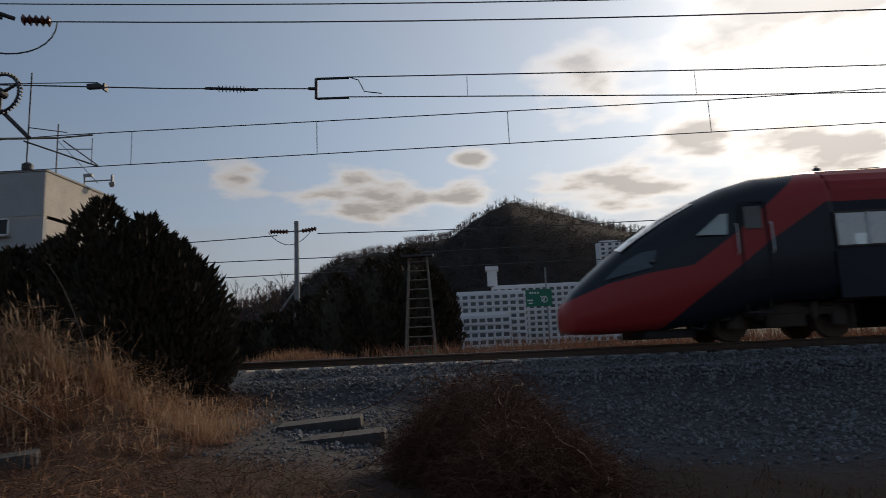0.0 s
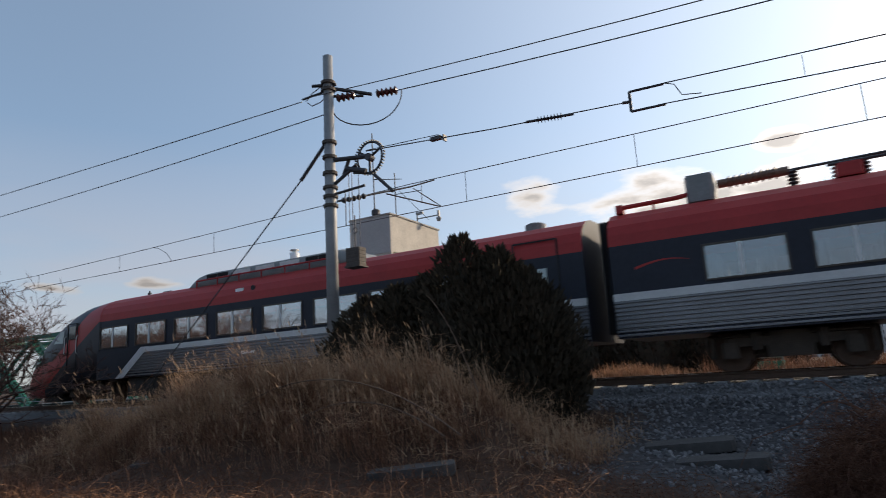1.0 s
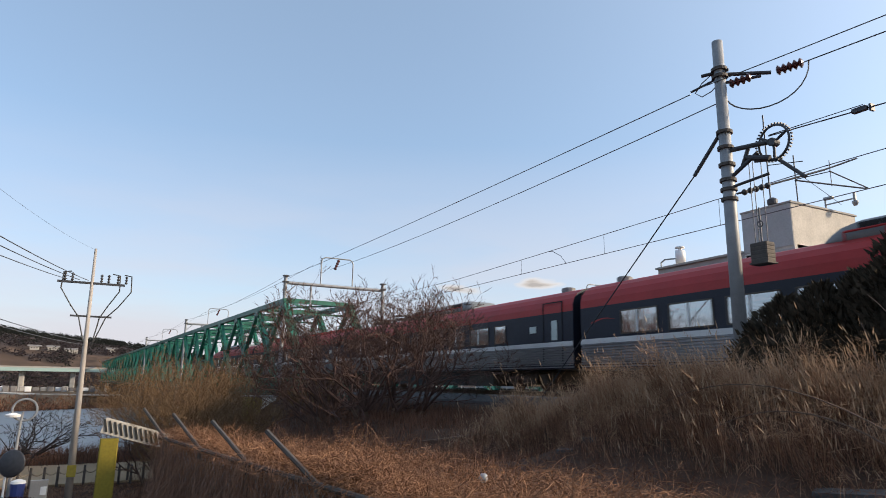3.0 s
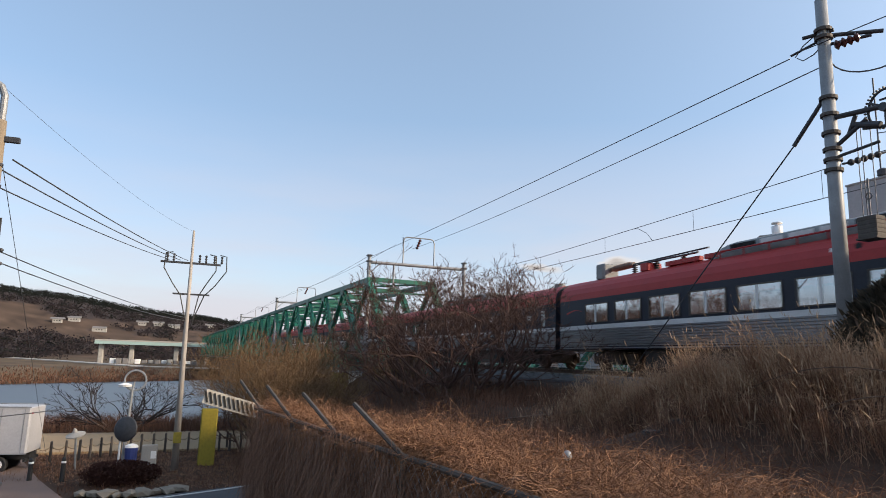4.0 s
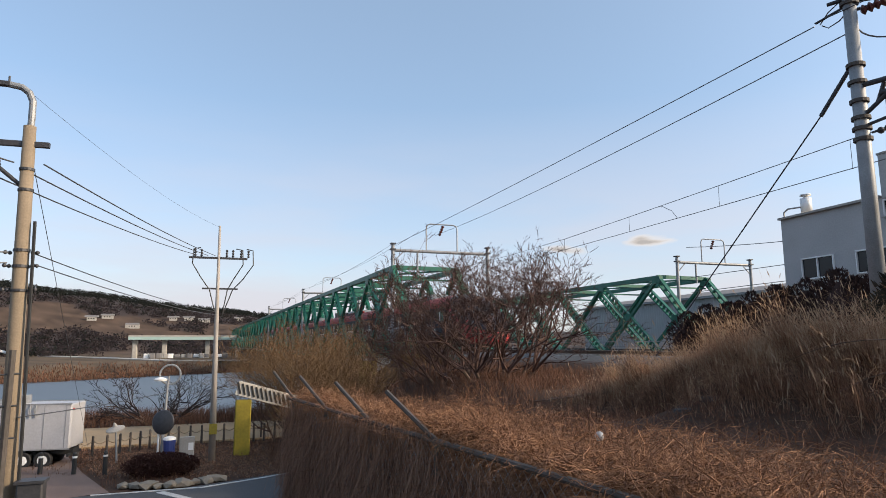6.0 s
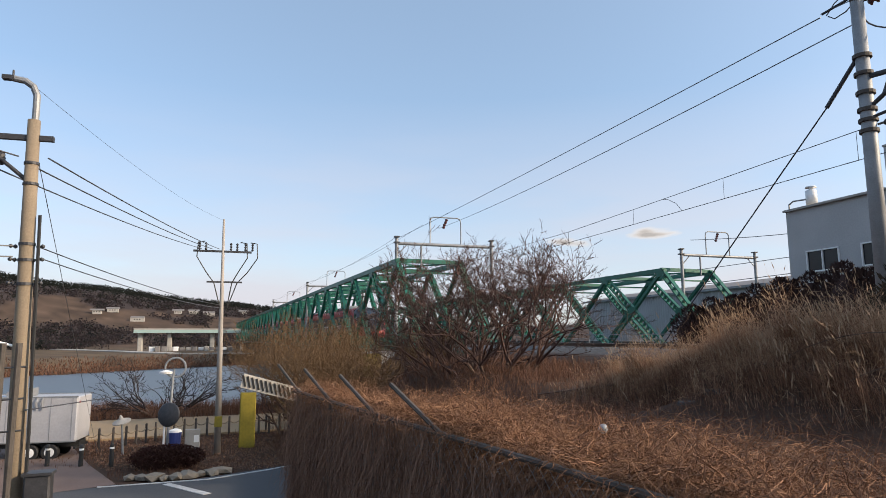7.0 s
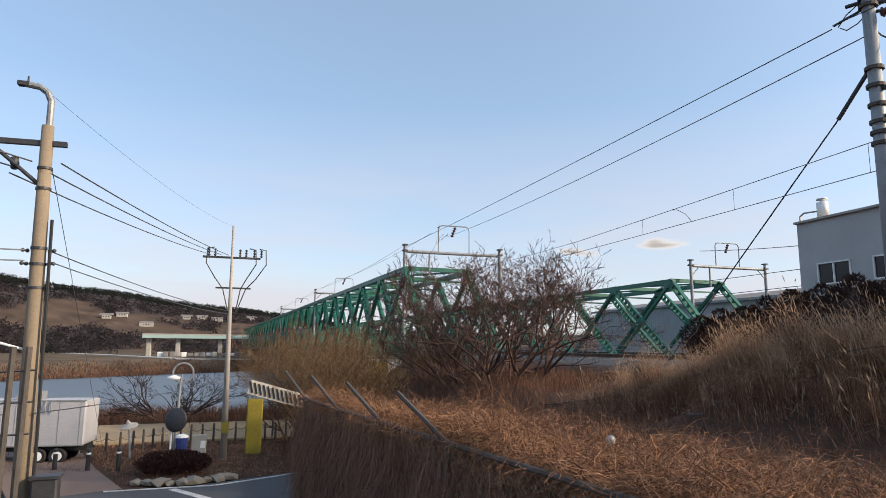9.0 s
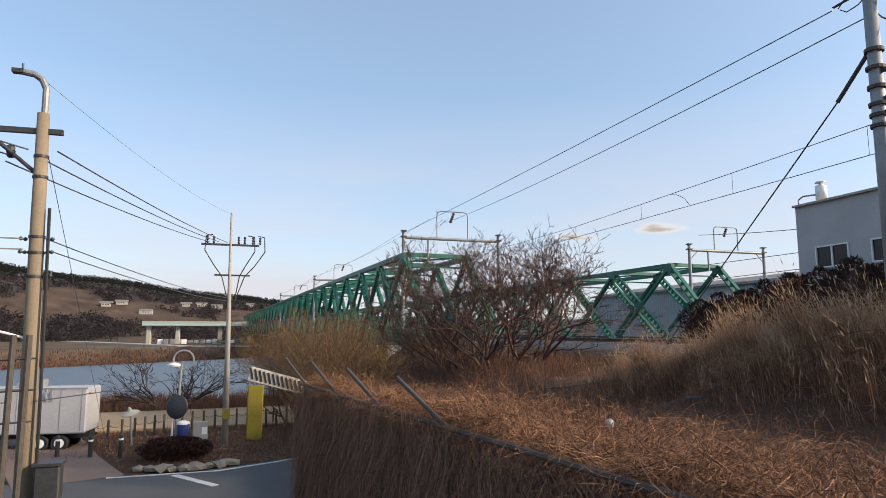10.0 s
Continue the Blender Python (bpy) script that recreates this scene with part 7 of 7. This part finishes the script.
def grass_field(name, n, place, h, w, bend, seed, material, label, clump=0.0, plume=None):
    r = random.Random(seed)
    m, pl = MB(), MB()
    done = 0
    while done < n:
        q = place(r)
        if q is None:
            continue
        x, y, k = q
        z = height(x, y) - 0.05
        a = r.gauss(WIND + 2.4 * (tuft(x, y) - 0.5), 0.7)
        d = (math.cos(a), math.sin(a), 0)
        hh = h * k * r.uniform(0.55, 1.15)
        b = bend * r.uniform(0.3, 1.5)
        m.blade((x, y, z), d, hh, w * r.uniform(0.6, 1.3), b)
        if plume is not None and r.random() < plume:
            tip = Vector((x, y, z)) + Vector((0, 0, hh * (1 - 0.25 * min(1, b)))) + Vector(d) * b * hh * 0.8
            mid = Vector((x, y, z)) + Vector((0, 0, hh * 0.5)) + Vector(d) * b * 0.25
            dd = (tip - mid).normalized() * r.uniform(0.08, 0.2)
            tip = tip - dd * 0.7
            s = Matrix.Rotation(r.uniform(0, 3.14), 3, dd.normalized()) @ dd.orthogonal().normalized() * 0.010
            pl.add([tip, tip + dd * 0.5 + s, tip + dd * 1.15, tip + dd * 0.5 - s], [(0, 1, 2, 3)])
        done += 1
    solid(name, m, material, label, "grass", "stuff")
    if plume is not None:
        solid("grass_plume", pl, M_PLUME, "pale seed plumes on the tall dry grass", "grass", "stuff")


def tuft(x, y):
    """A number of its own for each tuft of grass."""
    return noise.cell(Vector((x * 3.3 + 0.4 * math.sin(y * 5), y * 3.3 + 0.4 * math.sin(x * 4), 0.5)))


def on_mound_top(r):
    q = on_mound(r)
    return None if q is None or (q[1] < 8.1 + 0.3 * math.sin(q[0] * 1.9) + 0.9 * smooth_step(q[0], -8, -6) and r.random() < 0.7) else q


def on_mound(r):
    x, y = r.uniform(-15.9, -3.7), r.gauss(8.9, 1.05)
    if not 6.6 < y < 11.4:
        return None
    if x > -5.6 and r.random() < 0.6:
        return None
    k = (0.4 + 0.5 * smooth_step(-x, 4.2, 8)) * (0.6 + 0.4 * smooth_step(x, -17, -13)) * (0.72 + 0.55 * noise.noise(Vector((x * 0.8, y * 0.8, 1))) + 0.5 * noise.noise(Vector((x * 2.6, y * 2.6, 5))))
    return x, y, k * (0.6 + 0.75 * tuft(x, y))


def on_bank(r):
    x, y = r.uniform(-52, -4.5), r.uniform(1.5, 12.4)
    if x > -13 and y < fence_y(x) + 3.4:
        return None
    if x > -19 and 7.5 < y < 10.6 and r.random() < 0.7:
        return None
    if r.random() < smooth_step(-x, 14, 60):
        return None
    if -17 < x and 4.9 + 0.3 * math.sin(x) < y < 7.4 and r.random() < 0.93:
        return None
    return x, y, r.uniform(0.5, 1.2)


def on_near(r):
    x, y = r.uniform(-6, 9), r.uniform(2.0, 8.5)
    if y > 7.2 + 0.6 * math.sin(x * 1.3) and r.random() < 0.85:
        return None
    return x, y, r.uniform(0.4, 1.0)


def on_lower(r):
    x, y = r.uniform(-62, -30), r.uniform(-16, 5)
    if -50.5 < x < -41.8 or (x > -33 and y < -5.4):
        return None
    if x < -50.5:
        return (x, y, r.uniform(1.6, 3.0)) if x > -59.5 else None
    return x, y, r.uniform(0.3, 0.9)


grass_field("tall_grass", 40000, on_mound_top, 1.08, 0.006, 0.5, 1, M_GRASS, "tall tawny dry grass on the mound", plume=0.12)
grass_field("tall_stalks", 5200, on_mound_top, 1.35, 0.005, 0.35, 11, M_STALK, "tall pale stalks standing out of the dry grass", plume=0.9)
grass_field("dead_grass", 60000, on_mound, 0.75, 0.008, 0.8, 2, M_THATCH, "red-brown matted dead grass on the mound")
grass_field("dry_grass", 40000, on_bank, 0.55, 0.014, 0.7, 3, M_GRASS2, "short red-brown dry grass on the railway bank")
grass_field("dry_grass", 9000, on_near, 0.30, 0.010, 0.8, 4, M_GRASS2, "short dry grass at the foot of the ballast")
grass_field("dry_grass", 22000, on_lower, 0.42, 0.022, 0.6, 5, M_GRASS2, "dry riverside grass")


def on_verge(r):
    x, y = r.uniform(-41.5, -29.5), r.uniform(-11, 2.5)
    if x > -31 + 0.3 * y or abs(y + 8.2 + 0.327 * (x + 33) * -1) < 2.3:
        return None
    return x, y, r.uniform(0.4, 1.0)


grass_field("dry_grass", 15000, on_verge, 0.2, 0.03, 0.8, 7, M_GRASS, "short pale dry grass on the roadside verge")


def across_line(r):
    x, y = r.uniform(-4, 30), r.uniform(19.5, 33)
    return x, y, 0.6 + 0.8 * abs(noise.noise(Vector((x * 0.6, y * 0.6, 3)))) + r.uniform(0, 0.4)


grass_field("dry_brush", 16000, across_line, 1.0, 0.03, 0.5, 9, M_THATCH, "low brown dry brush across the line")


def on_far_bank(r):
    y = r.uniform(-90, 50)
    x = far_shore(y) - abs(r.gauss(4, 12))
    return x, y, r.uniform(0.6, 1.2)


grass_field("reeds", 14000, on_far_bank, 0.9, 0.2, 0.6, 8, M_GRASS2, "red-brown reeds along the far river bank")


def far_lump(r):
    x, y = r.gauss(-6.4, 1.1), r.gauss(22.5, 0.5)
    return x, y, 1.0 - 0.25 * abs(x + 6.4) / 1.5


grass_field("dry_grass", 2500, far_lump, 1.0, 0.03, 0.5, 6, M_GRASS, "tuft of dry grass across the line")


def vine_strand(m, p, d, L, r0, rr, droop, n=7, curl=1.0):
    """A flattened dead stem, wandering and tapering."""
    u = Vector((rr.gauss(0, 1), rr.gauss(0, 1), rr.gauss(0, 1)))
    vs = []
    for i in range(n + 1):
        s = (u - d * u.dot(d)).normalized() * r0 * (1.15 - 0.7 * i / n)
        vs += [p - s, p + s]
        d = (d + Vector((rr.gauss(0, 0.5), rr.gauss(0, 0.5), rr.gauss(0, 0.42) - droop)) * curl).normalized()
        p = p + d * L / n
    m.add(vs, [(2 * i, 2 * i + 1, 2 * i + 3, 2 * i + 2) for i in range(n)])


def husk(m, p, size, rr):
    """A curled scrap of dry leaf."""
    a = Vector((rr.gauss(0, 1), rr.gauss(0, 1), rr.gauss(0, 0.6))).normalized() * size
    b = a.orthogonal().normalized() * size * rr.uniform(0.25, 0.5)
    m.add([p - a * 0.5, p + b, p + a * 0.5 + b * 0.4, p - b], [(0, 1, 3), (1, 2, 3)])


def build_fence():
    A, B = Vector((*FENCE_A, -0.5)), Vector((*FENCE_B, -0.55))
    t = thing("vine_fence", "chain-link fence with angled top arms, smothered in dead vines", "fence")
    part("top_rail", MB().cyl(A, B, 0.026, 8), M_OLDPIPE, t, "grey pipe rail")
    u = (B - A).normalized()
    nrm = Vector((-u.y, u.x, 0))
    m = MB()
    n = 6
    for i in range(n - 2):
        p = A.lerp(B, (i + 0.2) / n)
        part("post", MB().cyl(p - Vector((0, 0, 2.4)), p + Vector((0, 0, 0.02)), 0.03, 8), M_OLDPIPE, t)
        part("top_arm", MB().cyl(p, p - u * 0.8 - nrm * 0.12 + Vector((0, 0, 0.36)), 0.022, 6), M_OLDPIPE, t, "angled arm for top wires")
    # mesh of crossing wires
    w = MB()
    L = (B - A).length
    k = int(L / 0.12)
    for i in range(-14, k):
        for s in (0, 1):
            x0, x1 = i * 0.12, i * 0.12 + 1.8
            a, b = (x0, x1) if s else (x1, x0)
            za, zb = -0.02, -1.8
            if min(x0, x1) < 0 or max(x0, x1) > L:
                continue
            w.cyl(A + u * a + Vector((0, 0, za)), A + u * b + Vector((0, 0, zb)), 0.002, 3)
    part("mesh", w, M_STEEL, t, "rusty chain-link mesh")
    r = random.Random(21)
    hang = MB()
    for _ in range(21000):
        f = r.random()
        o = r.uniform(-0.12, 0.12)
        bare_rail = f < 0.28 or 0.52 < f < 0.8
        p = A.lerp(B, f) + nrm * o + Vector((0, 0, r.uniform(-1.5, -0.04 if bare_rail and o < 0.04 else 0.1)))
        L = r.uniform(0.25, 0.8)
        vine_strand(hang, p, Vector((r.gauss(0, 0.3), r.gauss(0, 0.2), -1)).normalized(), L, r.uniform(0.0009, 0.0026), r, 0.5, 4, 0.4)
        if r.random() < 0.7:
            husk(hang, p - Vector((r.uniform(-0.05, 0.05), r.uniform(-0.05, 0.05), r.uniform(0, L))), r.uniform(0.008, 0.022), r)
    solid("hanging_vines", hang, M_VINE2, "grey-brown dead vines hanging over the fence", "vine", "stuff")
    top = MB()
    for _ in range(34000):
        f = r.random() ** 0.9
        o = abs(r.gauss(0, 0.8))
        p = A.lerp(B, f) + nrm * (o + 0.02)
        crest = 0.12 * noise.noise(Vector((p.x * 1.1, p.y * 1.1, 2))) + 0.07 * noise.noise(Vector((p.x * 3.5, p.y * 3.5, 6)))
        p.z = max(height(p.x, p.y) + 0.1, -0.60 - 0.13 * o + crest) + r.uniform(-0.06, 0.2) * math.exp(-o * 0.7)
        a = r.uniform(0, 6.283)
        vine_strand(top, p.copy(), Vector((math.cos(a), math.sin(a), r.uniform(-0.2, 0.7))).normalized(), r.uniform(0.15, 0.6), r.uniform(0.0011, 0.0032), r, 0.14, 6, 1.4)
        if r.random() < 0.9:
            husk(top, p + Vector((r.gauss(0, 0.08), r.gauss(0, 0.08), r.uniform(-0.06, 0.06))), r.uniform(0.008, 0.024), r)
    solid("vine_mat", top, M_VINE, "tangled mat of pale brown dead vines on the fence top and bank", "vine", "stuff")
    mat_ = MB()
    for _ in range(25000):
        x = r.uniform(-14, -1.2)
        y = fence_y(x) + abs(r.gauss(0.6, 1.5))
        o = y - fence_y(x)
        if o > 2.9 + 0.5 * math.sin(x * 1.7) and r.random() < 0.94:
            continue
        lump = max(0.0, noise.noise(Vector((x * 1.3, y * 1.3, 7)))) * 0.3 + 0.22 * math.exp(-((o - 2.2) / 0.7) ** 2)
        p = Vector((x, y, height(x, y) + lump + r.uniform(0.0, 0.25)))
        a = r.uniform(0, 6.283)
        vine_strand(mat_, p.copy(), Vector((math.cos(a), math.sin(a), r.uniform(0, 0.8))).normalized(), r.uniform(0.2, 0.65), r.uniform(0.0012, 0.0034), r, 0.14, 6, 1.35)
        husk(mat_, p + Vector((r.gauss(0, 0.1), r.gauss(0, 0.1), 0)), r.uniform(0.01, 0.028), r)
    solid("ground_vines", mat_, M_VINE, "dead vines trailing over the upper bank", "vine", "stuff")
    b = MB().disc_stack((-5.66, 2.10, -0.42), (0.2, 0, 1), [(-0.036, 0.009), (-0.032, 0.019), (-0.021, 0.03), (0, 0.037), (0.021, 0.03), (0.032, 0.019), (0.036, 0.009)], 14)
    solid("plastic_float", b, M_STEEL, "small pale weathered plastic ball caught in the vines", "ball", smooth=True)


build_fence()


def mound_tangle():
    r = random.Random(77)
    m = MB()
    n = 0
    while n < 15000:
        q = on_mound_top(r)
        if q is None:
            continue
        x, y, k = q
        p = Vector((x, y, height(x, y) + k * r.uniform(0.25, 1.0)))
        a = r.uniform(0, 6.283)
        vine_strand(m, p, Vector((math.cos(a), math.sin(a), r.uniform(0.1, 1.6))), r.uniform(0.3, 0.8), r.uniform(0.0012, 0.003), r, 0.1, 6, 1.0)
        n += 1
    solid("tangled_stems", m, M_STALK, "pale tangled dead stems over the grassy mound", "grass", "stuff")


mound_tangle()


def ground_litter():
    r = random.Random(78)
    m = MB()
    for _ in range(9000):
        x = r.uniform(-17, 1.5)
        y = r.uniform(4.2, 7.9) if x < -4 else r.uniform(3.4, 8.2)
        a = r.uniform(0, 6.283)
        vine_strand(m, Vector((x, y, height(x, y) + r.uniform(0.0, 0.12))), Vector((math.cos(a), math.sin(a), r.uniform(0.0, 0.9))), r.uniform(0.2, 0.6), r.uniform(0.0015, 0.0035), r, 0.2, 6, 1.2)
    solid("ground_litter", m, M_SHRUBV, "dark fallen twigs and dead stems over the bare soil", "twigs", "stuff")


ground_litter()


def low_shrub(x, y, rx, ry, h, n, seed, label):
    r = random.Random(seed)
    t = thing("thorn_shrub", label, "shrub")
    m = MB()
    for _ in range(n):
        a, q = r.uniform(0, 6.283), r.random() ** 0.5
        p = Vector((x + rx * q * math.cos(a) * 0.75, y + ry * q * math.sin(a) * 0.75, 0))
        p.z = height(p.x, p.y) + r.uniform(0, h) * (1 - q * q * 0.8)
        vine_strand(m, p, Vector((math.cos(a) * 0.6, math.sin(a) * 0.6, r.uniform(-0.2, 1.1))), r.uniform(0.25, 0.7), r.uniform(0.0014, 0.0038), r, 0.15, 7)
    tagged(part("twig_mass", m, M_SHRUBV, t), kind="stuff")
    for k in range(12):
        a = r.uniform(0, 6.283)
        p = Vector((x + rx * 0.3 * math.cos(a), y + ry * 0.3 * math.sin(a), height(x, y) + h * r.uniform(0.6, 1.0)))
        st = MB()
        vine_strand(st, p, Vector((math.cos(a), math.sin(a) - 0.4, 0.8)), r.uniform(0.8, 1.7), r.uniform(0.004, 0.007), r, 0.28, 10)
        part("arching_stem", st, M_SHRUBV, t)
    return t


low_shrub(-0.35, 7.6, 1.25, 0.9, 1.15, 11000, 51, "tangled red-brown thorny shrub with trailing stems")
low_shrub(0.1, 6.3, 0.9, 0.8, 0.75, 7000, 52, "tangled red-brown thorny shrub with pale arching stems")
# long arching canes on the mound
for i, (a, b, h) in enumerate((((-5.2, 7.6, -0.5), (-8.6, 7.0, 0.0), 0.55), ((-5.4, 7.5, -0.5), (-7.6, 6.8, -0.35), 0.42), ((-5.6, 9.0, 0.0), (-6.8, 9.6, 1.7), 0.2), ((-6.6, 9.4, 0.3), (-7.1, 9.9, 1.3), 0.1))):
    a, b = Vector(a), Vector(b)
    pts = [a.lerp(b, k / 12) + Vector((0, 0, 4 * h * (k / 12) * (1 - k / 12))) for k in range(13)]
    m = MB().tube(pts, 0.012, 5, r2=0.004)
    solid("arching_cane", m, M_BARK, "long dark arching cane over the dry grass", "cane")

# stone blocks at the mound's foot and steps to the line
for i, (x, y, s, rot) in enumerate(((-5.6, 7.0, (1.1, 0.35, 0.28), 25), (-2.85, 10.6, (1.3, 0.5, 0.16), 4), (-2.3, 9.7, (1.2, 0.45, 0.16), 2), (-10.5, 7.3, (0.35, 0.2, 0.16), 10), (-10.6, 6.8, (0.3, 0.22, 0.14), 40), (-11.8, 7.0, (0.3, 0.25, 0.2), 70))):
    m = MB().box((0, 0, 0), s, bevel=0.05)
    ob = solid("stone_block", m, M_OLDSTONE, "weathered grey stone block half sunk in the bank" if i not in (1, 2) else "worn concrete step up to the line", "stone")
    ob.matrix_basis = pose(x, y, height(x, y) + s[2] * (0.2 if i in (1, 2) else -0.2), 3, -4, rot)
solid("bank_rail", MB().cyl((-17.5, 7.3, height(-17.5, 7.3) + 0.06), (-14.6, 7.9, height(-14.6, 7.9) + 0.12), 0.03, 6), M_BARK, "weathered fallen pole along the bank", "pole")

# mesh gate at the edge of the road
t = thing("mesh_gate", "green wire mesh panel between steel posts", "gate", at=(-6.05, -1.99, -3.2))
for y in (-0.04, 0.05):
    part("post", MB().cyl((0, y, 0), (0, y, 3.45), 0.02, 8), M_OLDPIPE, t)
m = MB()
for i in range(26):
    m.cyl((0, -0.1 - i * 0.08, 0.2), (0, -0.1 - i * 0.08, 2.6), 0.004, 3)
for i in range(12):
    m.cyl((0, -0.05, 0.3 + i * 0.2), (0, -2.2, 0.3 + i * 0.2), 0.004, 3)
part("mesh", m, M_GREENMESH, t)
w = MB()
for z in (3.3, 3.1, 2.9):
    w.tube(sag((0, 0.1, z), (0, -2.4, z), 0.04, 6), 0.006, 4)
part("top_wire", w, M_WIRE, t)


# ---- what moves ----
def motions():
    for car, s, turn in TRAIN:
        rows = []
        for i in range(41):
            tt = i * 0.25
            x = NOSE_AT_0 + s - SPEED * tt
            # both ends of the car ride on the line
            back = (24 if turn == 0 else -24) * 0.5
            xc = x + back
            px, py, a = track(xc)
            rows.append((tt, Matrix.Translation((px, py, 0)) @ pose(0, 0, 0, 0, 0, math.degrees(a) + turn) @ Matrix.Translation((-12.0, 0, 0))))
        walk(car, rows)


motions()
